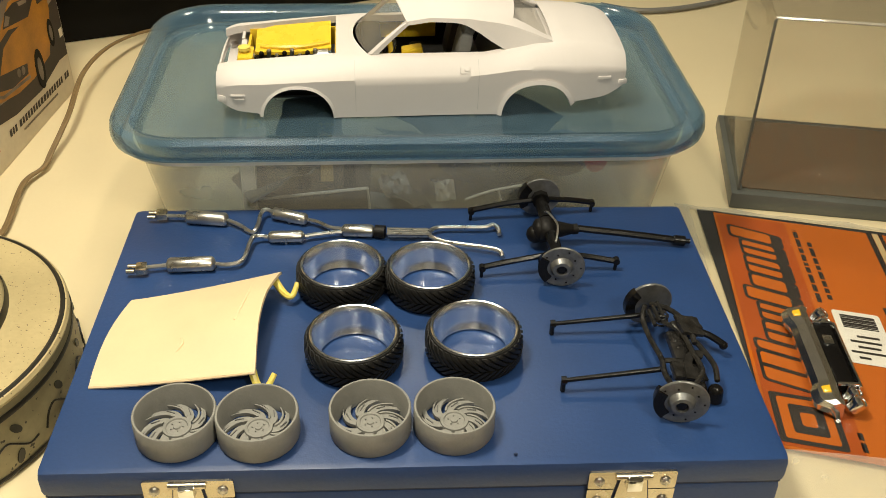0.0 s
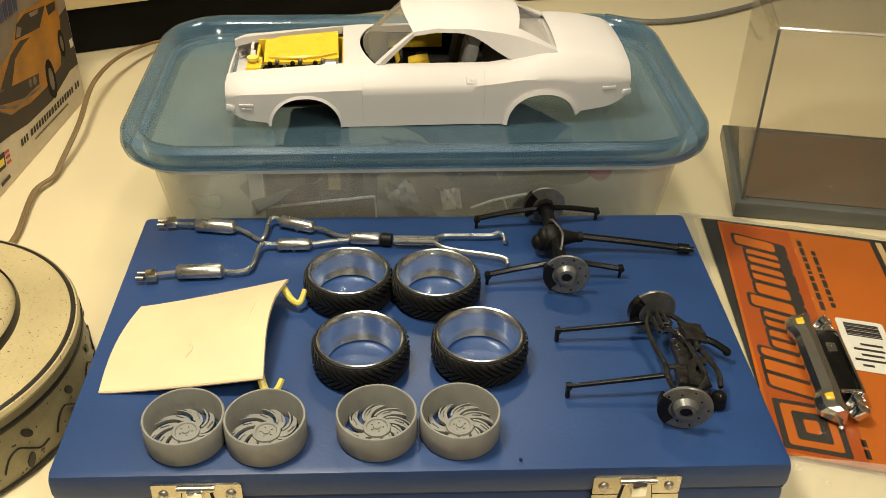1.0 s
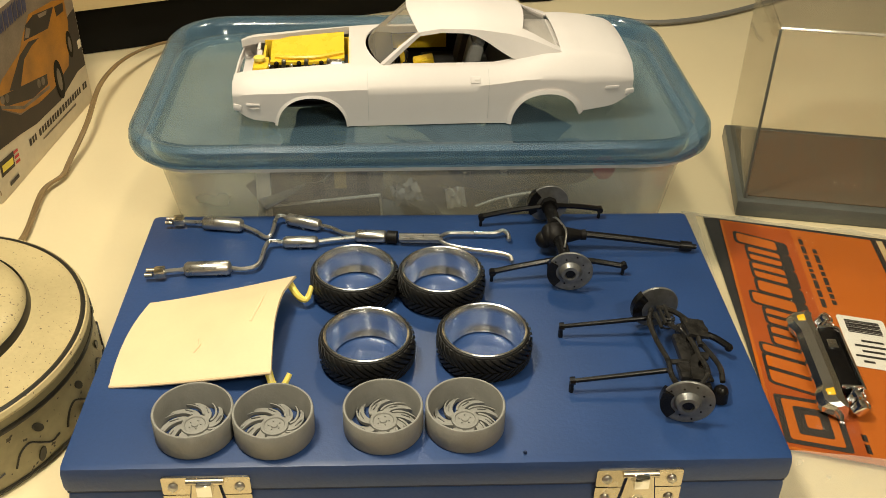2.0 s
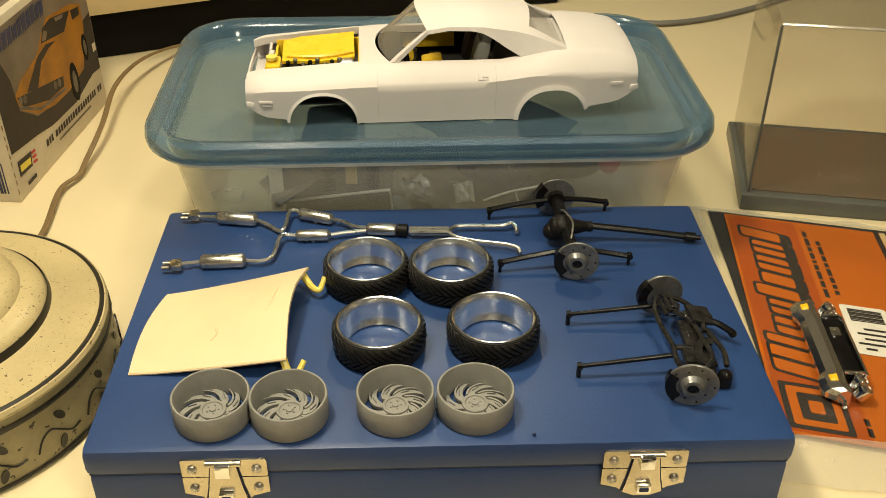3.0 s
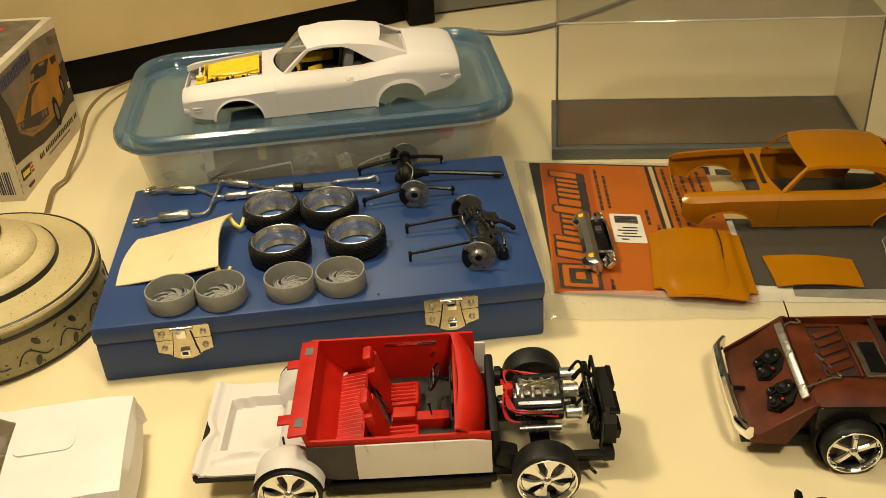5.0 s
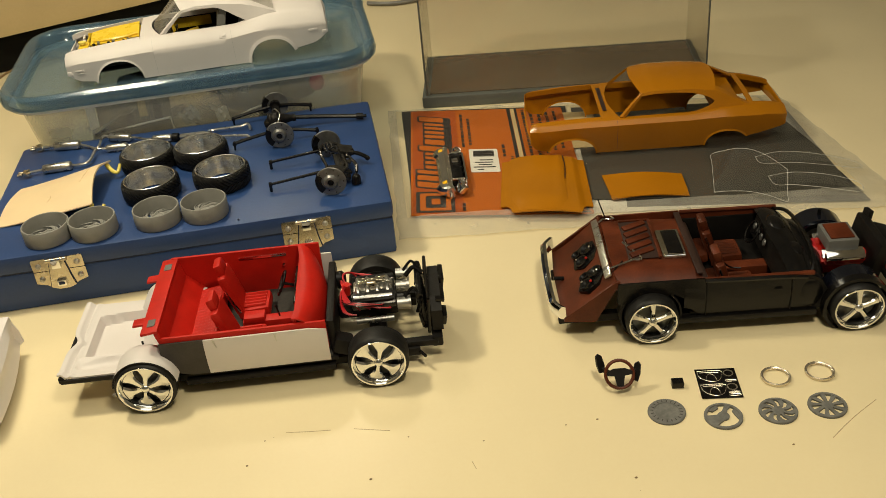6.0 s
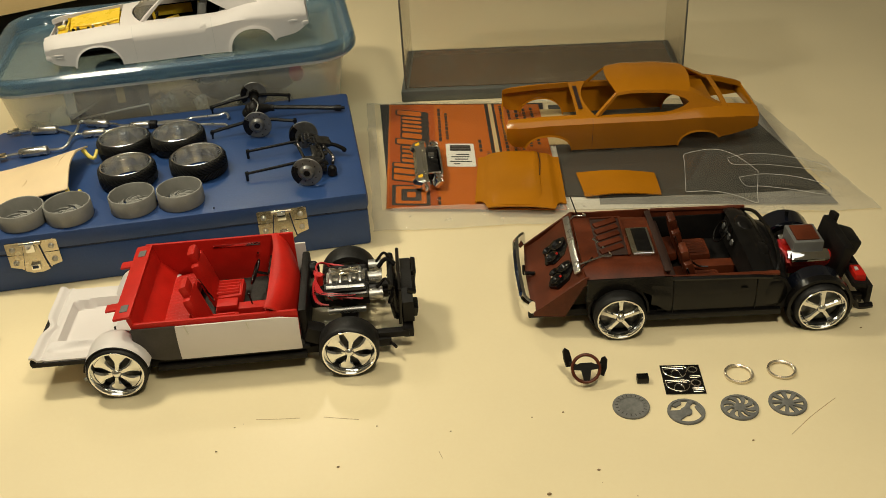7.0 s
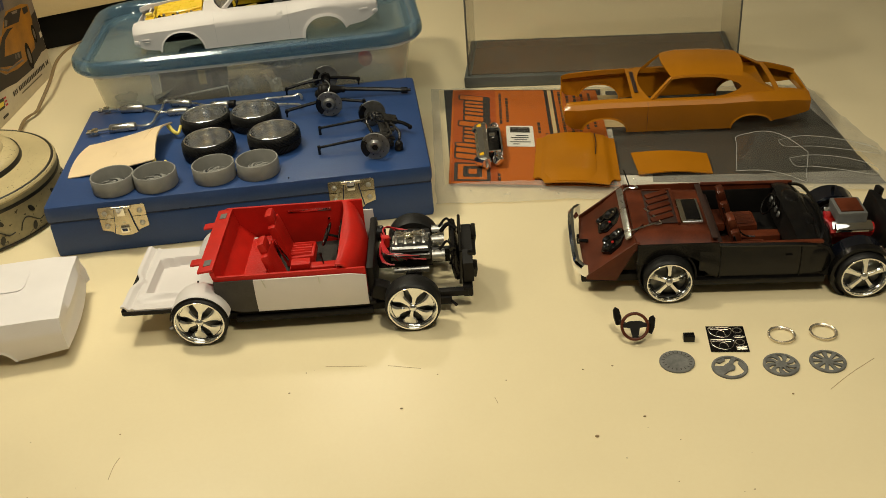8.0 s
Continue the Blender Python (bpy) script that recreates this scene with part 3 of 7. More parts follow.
    for side in (-1, 1):
        roof.grid([[Vector((x, side * rhalf(x) * u, edge(x) + p["roof_crown"] * (1 - u ** 2.6) * (1 - smoothstep(p["bl_top"], p["bl_base"], x)))) for u in (1.0, 0.94, 0.87, 0.80)] for x in zone])
    pillars = []
    for side in (-1, 1):
        a = Vector((p["ws_base"] + p["ws_rake"], side * (brim(p["ws_base"]) - 0.0012), belt(p["ws_base"])))
        b = Vector((p["ws_top"] + 0.0006, side * rhalf(p["ws_top"]), edge(p["ws_top"]) - 0.0004))
        mid = (a + b) / 2 + Vector((0.0, side * 0.0006, 0.0010))
        rows = []
        for i in range(11):
            t = i / 10
            c = a * (1 - t) ** 2 + 2 * mid * t * (1 - t) + b * t * t
            w = 1.25 - 0.35 * t
            rows.append([c + w * Vector(d) for d in ((-0.0013, -side * 0.0012, 0.0003), (0.0002, side * 0.0003, 0.0006), (0.0015, 0, -0.0008), (0, -side * 0.0012, -0.0008))])
        pillars.append(Mesh().rings(rows))
    return m, roof, pillars, lips


def car_body(owner, p, mat, label):
    """The parts of one body shell."""
    low, roof, pillars, lips = car_shell(p)
    part("body_shell", low, mat, owner, label, solid=0.0009)
    part("roof_panel", roof, mat, owner, solid=0.0009)
    for pl in pillars:
        part("windscreen_pillar", pl, mat, owner)
    for lip in lips:
        part("arch_lip", lip, mat, owner, solid=0.0009)


MUSCLE_BODY = dict(L=0.2006, low=[(0, 0.0120), (0.003, 0.0080), (0.008, 0.0048), (0.0212, 0.0030), (0.0213, 0.0015), (0.055, 0.0), (0.138, 0.0), (0.174, 0.0045), (0.1746, 0.0062), (0.190, 0.0082), (0.1965, 0.0115), (0.2006, 0.0150)],
                   arches=[(0.0385, 0.0172, 0.0168), (0.1565, 0.0180, 0.0176)], tuck=0.0018, roll=0.64,
                   half=[(0, 0.0318), (0.003, 0.0336), (0.010, 0.0350), (0.025, 0.0360), (0.07, 0.0362), (0.12, 0.0362), (0.15, 0.0376), (0.175, 0.0370), (0.195, 0.0352), (0.2006, 0.0338)],
                   crease=[(0, 0.0175), (0.010, 0.0190), (0.06, 0.0206), (0.118, 0.0210), (0.132, 0.0226), (0.145, 0.0246), (0.158, 0.0252), (0.190, 0.0240), (0.2006, 0.0222)],
                   inset=[(0, 0.0058), (0.02, 0.0078), (0.06, 0.0088), (0.12, 0.0082), (0.14, 0.0088), (0.16, 0.0098), (0.19, 0.0088), (0.2006, 0.0060)],
                   belt=[(0, 0.0226), (0.006, 0.0244), (0.038, 0.0270), (0.066, 0.0290), (0.0757, 0.0292), (0.118, 0.0292), (0.131, 0.0294), (0.142, 0.0316), (0.155, 0.0340), (0.170, 0.0346), (0.186, 0.0333), (0.197, 0.0306), (0.2006, 0.0286)],
                   hood0=0.0006, hood1=0.0580, hood_half=[(0, 0.0212), (0.012, 0.0218), (0.06, 0.0238)], ws_base=0.0665, ws_rake=0.0085, ws_top=0.0925, bl_top=0.1440, bl_base=0.1640, window=(0.1140, 0.1405),
                   drip=[(0.0925, 0.0448), (0.104, 0.0466), (0.122, 0.0460), (0.138, 0.0436), (0.146, 0.0416), (0.155, 0.0384), (0.164, 0.0350)],
                   roof_half=[(0.0925, 0.0232), (0.12, 0.0240), (0.145, 0.0248), (0.164, 0.0268)], roof_crown=0.0056, bow=0.0050, nose=0.34, deck_crown=0.0026)
COUPE_BODY = dict(L=0.1915, low=[(0, 0.0100), (0.004, 0.0050), (0.012, 0.0040), (0.0138, 0.0034), (0.0490, 0.0), (0.1310, 0.0), (0.1625, 0.0060), (0.180, 0.0085), (0.191, 0.0105), (0.195, 0.0135)],
                  arches=[(0.0314, 0.0176, 0.0132), (0.1466, 0.0156, 0.0120)], tuck=0.0040,
                  half=[(0, 0.0318), (0.006, 0.0342), (0.02, 0.0355), (0.07, 0.0362), (0.13, 0.0364), (0.150, 0.0372), (0.170, 0.0358), (0.189, 0.0315), (0.195, 0.0285)],
                  crease=[(0, 0.0205), (0.03, 0.0226), (0.08, 0.0230), (0.12, 0.0228), (0.145, 0.0240), (0.175, 0.0226), (0.195, 0.0190)],
                  inset=[(0, 0.0030), (0.03, 0.0034), (0.07, 0.0040), (0.12, 0.0042), (0.15, 0.0068), (0.18, 0.0064), (0.195, 0.0044)],
                  belt=[(0, 0.0228), (0.004, 0.0240), (0.03, 0.0255), (0.065, 0.0262), (0.118, 0.0262), (0.130, 0.0270), (0.145, 0.0286), (0.160, 0.0286), (0.176, 0.0264), (0.188, 0.0236), (0.1915, 0.0222)],
                  hood0=0.0012, hood1=0.0535, hood_half=[(0, 0.0270), (0.06, 0.0285)], ws_base=0.0610, ws_rake=0.0075, ws_top=0.0835, bl_top=0.1385, bl_base=0.1635, window=(0.1060, 0.1370), round_window=True,
                  drip=[(0.0835, 0.0416), (0.094, 0.0430), (0.120, 0.0426), (0.1385, 0.0402), (0.150, 0.0350), (0.1635, 0.0284)],
                  roof_half=[(0.0835, 0.0252), (0.11, 0.0258), (0.138, 0.0262), (0.1635, 0.0280)], roof_crown=0.0042, bow=0.0055, nose=0.30, deck_crown=0.0020, open_trunk=True)
BARE_BODY = dict(L=0.208, low=[(0, 0.010), (0.006, 0.004), (0.055, 0.002), (0.056, 0.0), (0.145, 0.0), (0.178, 0.003), (0.208, 0.006)],
                 arches=[(0.038, 0.0165, 0.0150), (0.1615, 0.0160, 0.0130)], tuck=0.0030,
                 half=[(0, 0.0350), (0.02, 0.0365), (0.07, 0.0375), (0.15, 0.0385), (0.19, 0.0385), (0.208, 0.0375)],
                 crease=[(0, 0.0180), (0.06, 0.0190), (0.208, 0.0195)], inset=[(0, 0.0028), (0.208, 0.0028)],
                 belt=[(0, 0.0260), (0.06, 0.0275), (0.12, 0.0275), (0.16, 0.0285), (0.195, 0.0285), (0.208, 0.0275)],
                 hood0=0.002, hood1=0.058, hood_half=[(0, 0.028), (0.06, 0.028)], ws_base=0.066, ws_rake=0.010, ws_top=0.088, bl_top=0.132, bl_base=0.150, window=(0.124, 0.136),
                 drip=[(0.088, 0.0420), (0.11, 0.0430), (0.132, 0.0400), (0.150, 0.0285)],
                 roof_half=[(0.088, 0.0265), (0.12, 0.0275), (0.150, 0.031)], roof_crown=0.004, bow=0.004, nose=0.0, deck_crown=0.0022)


def side_seam(p, x, z0, z1, side):
    """A fine seam standing just proud of the rounded body side."""
    zs = [z0 + (z1 - z0) * k / 16 for k in range(17)]
    return Mesh().grid([[Vector((x + d, side * (side_out(p, x, z) + 0.00016), z)) for z in zs] for d in (-0.00011, 0.00011)])


# white muscle-car body on the container lid
white_car = thing("model_car_body", pose(0.0353, 0.2376, 0.0670, rz=2.6) @ Matrix.Scale(1.011, 4), "white primed scale muscle car body without hood standing on container lid", "model car")
car_body(white_car, MUSCLE_BODY, WHITE, "white primed body shell")
for side in (-1, 1):
    for x in (0.0668, 0.1270):
        part("door_gap", side_seam(MUSCLE_BODY, x, 0.003, 0.0280, side), PARTING, white_car)
    hy = side_out(MUSCLE_BODY, 0.1205, 0.0238)
    part("door_handle", Mesh().box((0.1205, side * hy, 0.0238), (0.0052, 0.0010, 0.0036), (side * 38, 0, 0), bevel=0.0004).box((0.1212, side * (hy + 0.0004), 0.0242), (0.0026, 0.0006, 0.0012), (side * 38, 0, 0), bevel=0.0002), WHITE, white_car)
    my = side_out(MUSCLE_BODY, 0.0100, 0.0125)
    part("side_marker", Mesh().box((0.0100, side * (my + 0.0002), 0.0132), (0.0068, 0.0008, 0.0012), (0, 0, side * 5), bevel=0.0003).box((0.0105, side * (my + 0.0001), 0.0112), (0.0050, 0.0006, 0.0008), (0, 0, side * 5), bevel=0.0002), WHITE, white_car)
    my = side_out(MUSCLE_BODY, 0.1900, 0.0185)
    part("rear_marker", Mesh().box((0.1895, side * (my + 0.0001), 0.0188), (0.0068, 0.0008, 0.0018), (0, 0, -side * 5), bevel=0.0003), WHITE, white_car)
    part("bumper_end", Mesh().box((0.0030, side * 0.0300, 0.0110), (0.0050, 0.0070, 0.0040), (0, 0, side * 20), bevel=0.0014), WHITE, white_car)
    part("rear_bumper_end", Mesh().box((0.1985, side * 0.0318, 0.0158), (0.0050, 0.0060, 0.0030), (0, 0, -side * 20), bevel=0.0010), WHITE, white_car)
part("engine_bay", Mesh().box((0.058, 0, 0.014), (0.0015, 0.047, 0.020)).box((0.036, 0.0226, 0.0190), (0.046, 0.0012, 0.0095), (0, 0, 1.4)).box((0.036, -0.0226, 0.0190), (0.046, 0.0012, 0.0095), (0, 0, -1.4)).box((0.0135, 0, 0.0140), (0.0014, 0.042, 0.0150), bevel=0.0003), SUNNY, white_car, "yellow engine bay")
part("bay_floor", Mesh().box((0.039, 0, 0.0065), (0.040, 0.046, 0.0012)), MATT_BLACK, white_car)
for side in (-1, 1):
    part("inner_arch", Mesh().box((0.0375, side * 0.0262, 0.0150), (0.034, 0.0010, 0.0080)).box((0.0375, side * 0.0300, 0.0188), (0.030, 0.0080, 0.0008)), MATT_BLACK, white_car, "dark inner wheel arch")
eng = part("engine", Mesh().box((0.030, -0.004, 0.013), (0.034, 0.016, 0.012), bevel=0.002).box((0.030, -0.0145, 0.0165), (0.034, 0.008, 0.006), (28, 0, 0), bevel=0.001), MATT_BLACK, white_car, "black engine with chrome details")
part("air_cleaner", Mesh().plate([(-0.017, 0.0), (0.0, -0.0026), (0.012, -0.0030), (0.021, -0.0008), (0.021, 0.0262), (-0.008, 0.0250), (-0.017, 0.0215)], 0.0, 0.0016, pose(0.0345, -0.0050, 0.0222, 7, -3, 0)), SUNNY, eng, "yellow ram-air cover")
part("cover_rib", Mesh().tube(((0.0200, -0.0015, 0.0242), (0.0300, -0.0042, 0.0246), (0.0420, -0.0050, 0.0252), (0.0545, -0.0022, 0.0262)), 0.0011, 6), SUNNY, eng)
part("headers", Mesh().rod((0.015, -0.0195, 0.0165), (0.046, -0.0195, 0.0165), 0.0012), STEEL, eng)
for i in range(9):
    ex = 0.0165 + 0.0038 * i
    part("engine_fitting", Mesh().rod((ex, -0.0085, 0.0200), (ex + 0.0006, -0.0100, 0.0222 + 0.0012 * (i % 3)), 0.0011, n=8).ball((ex + 0.0006, -0.0102, 0.0228 + 0.0012 * (i % 3)), 0.0013, 5), (CHROME, BLACK, STEEL)[i % 3], eng)
part("fuel_line", Mesh().tube(((0.0155, -0.0150, 0.0210), (0.0260, -0.0165, 0.0232), (0.0370, -0.0150, 0.0228), (0.0500, -0.0170, 0.0215)), 0.0006, 5), BLACK, eng)
for i in range(6):
    part("spark_plug", Mesh().rod((0.016 + 0.0055 * i, -0.0130, 0.0195), (0.016 + 0.0055 * i, -0.0175, 0.0215), 0.0011, n=8), CHROME, eng)
part("reservoir", Mesh().box((0.0130, -0.0075, 0.0175), (0.0085, 0.0150, 0.0140), bevel=0.0025).rod((0.0125, -0.0085, 0.0235), (0.0125, -0.0085, 0.0262), 0.002), SUNNY, white_car, "yellow reservoir")
part("reservoir_cap", Mesh().rod((0.0125, -0.0085, 0.0258), (0.0125, -0.0085, 0.0272), 0.0030, n=14), PALE_EDGE, white_car)
part("alternator", Mesh().rod((0.047, -0.008, 0.021), (0.054, -0.008, 0.021), 0.0038).rod((0.046, -0.016, 0.019), (0.052, -0.016, 0.019), 0.0022), STEEL, white_car)
part("core_support", Mesh().box((0.0098, 0, 0.0105), (0.0014, 0.0640, 0.0090), bevel=0.0003).box((0.0098, 0.0168, 0.0180), (0.0016, 0.0090, 0.0100), (0, 6, 0), bevel=0.0006).box((0.0098, -0.0178, 0.0165), (0.0016, 0.0070, 0.0090), (0, 6, 0), bevel=0.0006).box((0.0106, 0.0020, 0.0190), (0.0030, 0.0230, 0.0060), (0, 8, 0), bevel=0.0010), WHITE, white_car, "white radiator support")
part("grille_header", Mesh().box((0.0040, 0, 0.0105), (0.0060, 0.0600, 0.0020), (0, -10, 0), bevel=0.0006), WHITE, white_car)
part("interior_tub", Mesh().box((0.101, 0, 0.0045), (0.074, 0.062, 0.002)).box((0.101, 0.0296, 0.0150), (0.072, 0.001, 0.020)).box((0.101, -0.0296, 0.0150), (0.072, 0.001, 0.020)).box((0.138, 0, 0.017), (0.004, 0.052, 0.022), (0, 20, 0)), MATT_BLACK, white_car, "black interior tub")
part("dash", Mesh().box((0.0760, 0, 0.0225), (0.010, 0.050, 0.0080), bevel=0.002), MATT_BLACK, white_car, "black dash")
part("dash_face", Mesh().box((0.0800, 0.006, 0.0230), (0.0016, 0.030, 0.0050), bevel=0.0005), SUNNY, white_car, "yellow dash trim")
part("windscreen", Mesh().grid([[Vector((0.0745 + 0.0178 * t + 0.0006 - (0.0072 - 0.0022 * t) * (1 - u * u), u * (0.0268 - 0.0034 * t), 0.0292 + 0.0156 * t + 0.0052 * t * (1 - abs(u) ** 2.6) + 0.0012 * (1 - t) * (1 - u * u))) for u in [k / 8 for k in range(-8, 9)]] for t in (0, 0.25, 0.5, 0.75, 1)]), CAR_GLASS, white_car, "cloudy clear windscreen")
part("rear_window", Mesh().grid([[Vector((0.1444 + 0.0182 * t + 0.0030 * (1 - t) * (1 - u * u), u * (0.0204 + 0.0016 * t), 0.0416 - 0.0068 * t + 0.0050 * (1 - t) * (1 - abs(u) ** 2.6))) for u in [k / 8 for k in range(-8, 9)]] for t in (0, 0.25, 0.5, 0.75, 1)]), CAR_GLASS, white_car, "cloudy clear rear window")
# White plate added only to lighten the view through the rear window.
part("rear_window_backing", Mesh().box((0.1540, 0, 0.0325), (0.026, 0.044, 0.0010), (0, 2, 0)), WHITE, white_car)
part("door_top", Mesh().box((0.0960, 0.0284, 0.0192), (0.030, 0.0012, 0.0080), bevel=0.0004), SUNNY, white_car, "yellow door panel")
part("console", Mesh().box((0.105, 0, 0.009), (0.05, 0.009, 0.009), bevel=0.002).box((0.0975, -0.002, 0.0145), (0.011, 0.0090, 0.0160), (0, -10, 0), bevel=0.0015), SUNNY, white_car, "yellow console")
for side, cloth in ((-1, SEAT_GREY), (1, PRIMER)):
    part("seat_cushion", Mesh().box((0.107, side * 0.0165, 0.0105), (0.022, 0.019, 0.008), bevel=0.003), MATT_BLACK, white_car)
    part("front_seat", Mesh().box((0.1195, side * 0.0160, 0.0235), (0.0070, 0.0170, 0.0290), (0, 12, 0), bevel=0.003).box((0.1235, side * 0.0160, 0.0385), (0.0058, 0.0120, 0.0076), (0, 14, 0), bevel=0.0026), cloth, white_car, "bucket seat back with headrest")
part("rear_seat", Mesh().box((0.130, 0, 0.0105), (0.012, 0.050, 0.008), bevel=0.003).box((0.1375, 0, 0.021), (0.006, 0.048, 0.020), (0, 22, 0), bevel=0.0025), SEAT_GREY, white_car)
part("steering_wheel", Mesh().lathe([(0.0075 + 0.0009 * math.cos(a), 0.0009 * math.sin(a)) for a in [2 * math.pi * i / 8 for i in range(9)]], pose(0.0835, -0.0165, 0.0250, 0, -62, 0), 24).rod((0.0745, -0.0165, 0.0225), (0.0835, -0.0165, 0.025), 0.0010), BLACK, white_car)
part("column_trim", Mesh().rod((0.0862, -0.0225, 0.0200), (0.0838, -0.0215, 0.0372), 0.0013), SUNNY, white_car)

# orange coupe body on the plastic bag
orange_car = thing("model_car_body", pose(0.3805, 0.1285, 0.0052, rz=-9.0) @ Matrix.Diagonal((0.98, 1.07, 1, 1)), "orange-gold painted scale coupe body without hood lying on plastic bag", "model car")
car_body(orange_car, COUPE_BODY, ORANGE, "glossy orange-gold body shell")
part("cowl_vent", Mesh().box((0.0575, 0, 0.0278), (0.0030, 0.040, 0.0004)), BROWN_DARK, orange_car)
part("package_shelf", Mesh().box((0.1480, 0, 0.0262), (0.0240, 0.050, 0.0010), (0, 3, 0)), ORANGE, orange_car)
part("door_gap", side_seam(COUPE_BODY, 0.0650, 0.002, 0.0255, -1), BROWN_DARK, orange_car)
part("mirror_stub", Mesh().rod((0.0690, -0.0300, 0.0262), (0.0660, -0.0318, 0.0232), 0.0007, 0.0004, 6), ORANGE, orange_car)

# bare white body lying at the near edge of the table
bare_body = thing("model_car_body", pose(-0.1750, -0.0975, 0.0008, rz=3.5), "bare white styrene scale car body shell resting on table", "model car")
car_body(bare_body, BARE_BODY, WHITE2, "bare white styrene body shell")
part("trunk_step", Mesh().plate(rounded(0.030, 0.0280, 0.0050, 6), 0.0, 0.0007, pose(0.1680, 0.0095, 0.0302, -2.5, 0.3, 0)), WHITE2, bare_body, "raised centre of the trunk")
for side in (1,):
    part("tail_flange", Mesh().plate([(0.0, 0.0050), (0.0, 0.0268), (0.0035, 0.0170), (0.0045, 0.0085), (0.0030, 0.0075)], -0.0005, 0.0005, pose(0.2065, side * 0.0355, 0, 90)), WHITE2, bare_body, "thin tail flange")


# ---- things on the case ----
TOP = CH + 0.0003


def loose_tyre(at, label):
    """A low-profile tyre round a chrome barrel, lying on its side."""
    t = thing("loose_wheel", at, label, "wheel", "four loose tyres on the case")
    r, h = 0.0194, 0.0128
    part("tyre_carcass", Mesh().lathe([(0.0166, 0.0), (0.0174, 0.0002), (0.0180, 0.0012), (0.0182, 0.003), (0.0182, h - 0.003), (0.0181, h - 0.0012), (0.0176, h - 0.0002), (0.0170, h), (0.0166, h - 0.0004), (0.0166, 0.0)], n=56), RUBBER, t)
    n = 38
    tread = Mesh()
    for row, (z0, z1) in enumerate(((0.0008, 0.0061), (0.0067, 0.0121))):
        for i in range(n):
            a0 = 2 * math.pi * i / n
            rows = []
            for k in range(5):
                f = k / 4
                a = a0 + 0.34 * (f if row == 0 else 1 - f) + 0.1 * row
                z = z0 + (z1 - z0) * f
                rr = r - 0.0004 * abs(z / h - 0.5) * 2 - (0.0007 if (row == 0 and k == 0) or (row == 1 and k == 4) else 0)
                w = 0.060
                rows.append([Vector((q * math.cos(a + d), q * math.sin(a + d), z)) for q, d in ((0.0178, -w), (rr, -w * 0.86), (rr, w * 0.86), (0.0178, w))])
            tread.rings(rows)
    part("tread", tread, RUBBER, t, "swept directional tread blocks")
    part("barrel", Mesh().lathe([(0.0167, h - 0.0003), (0.0171, h + 0.0003), (0.0167, h + 0.0006), (0.0161, h + 0.0003), (0.0158, h - 0.0010), (0.0155, 0.0085), (0.0151, 0.0050), (0.0146, 0.0026), (0.0139, 0.0010), (0.0137, 0.0004), (0.0165, 0.0002), (0.0167, h - 0.0003)], n=64), BARREL, t, "polished chrome barrel")
    return t


first = loose_tyre(pose(0.1003, 0.1019, TOP), "black low-profile model tyre with chrome barrel lying on case")
for x, y, a in ((0.1379, 0.1001, 40), (0.1069, 0.0565, 75), (0.1538, 0.0584, 130)):
    copy_thing(first, pose(x, y, TOP, rz=a))


def resin_wheel(at, sweep, label):
    """A grey cast wheel: a thin barrel with swept blades low inside it."""
    t = thing("resin_wheel", at, label, "wheel", "four grey resin wheels on the case")
    r, h = 0.0147, 0.0108
    part("barrel", Mesh().lathe([(r - 0.0003, 0), (r, 0.0006), (r, h - 0.0004), (r - 0.0003, h), (r - 0.0009, h), (r - 0.0012, h - 0.0006), (r - 0.0014, 0.004), (r - 0.0021, 0.0018), (r - 0.0023, 0.0006), (r - 0.0023, 0), (r - 0.0003, 0)], n=56), RESIN, t)
    for i in range(8):
        a0 = 2 * math.pi * i / 8
        for k, (w, lift, off, start) in enumerate(((0.0014, 0.0, 0.0, 0.0040), (0.00045, 0.0005, 0.27, 0.0056))):
            rows = []
            for j in range(9):
                f = j / 8
                rad = start + (r - 0.0020 - start) * f
                g = (rad - 0.0040) / (r - 0.0060)
                a = a0 + off + sweep * 0.95 * max(0.0, g) ** 1.3
                c = Vector((rad * math.cos(a), rad * math.sin(a), 0.0026 - 0.0008 * f + lift))
                tan = Vector((-math.sin(a), math.cos(a), 0)) * w * (0.50 + 0.75 * math.sin(math.pi * min(1, 0.75 * f + 0.12)))
                rows.append([c - tan, c + tan, c + tan - Vector((0, 0, 0.0014)), c - tan - Vector((0, 0, 0.0014))])
            part("blade", Mesh().rings(rows), RESIN, t)
        a = a0 + sweep * 0.42
        part("petal_slit", Mesh().box((0.0088 * math.cos(a), 0.0088 * math.sin(a), 0.00225), (0.0034, 0.00035, 0.0006), (0, 0, math.degrees(a + sweep * 0.75))), SEAT_GREY, t)
    part("hub", Mesh().lathe([(0, 0.0034), (0.0012, 0.0034), (0.0014, 0.0029), (0.0036, 0.0029), (0.0039, 0.0034), (0.0050, 0.0032), (0.0054, 0.0010), (0, 0.0010)], n=32), RESIN, t)
    for i in range(5):
        a = 2 * math.pi * i / 5
        part("lug", Mesh().rod((0.0022 * math.cos(a), 0.0022 * math.sin(a), 0.0028), (0.0022 * math.cos(a), 0.0022 * math.sin(a), 0.0034), 0.0003, n=6), RESIN, t)
    return t


lab = "matt grey cast resin wheel with swept blades lying on case"
w1 = resin_wheel(pose(0.0450, 0.0175, TOP), 1.0, lab)
copy_thing(w1, pose(0.0740, 0.0165, TOP, rz=33))
w2 = resin_wheel(pose(0.1138, 0.0180, TOP), -1.0, lab)
copy_thing(w2, pose(0.1440, 0.0182, TOP, rz=20))

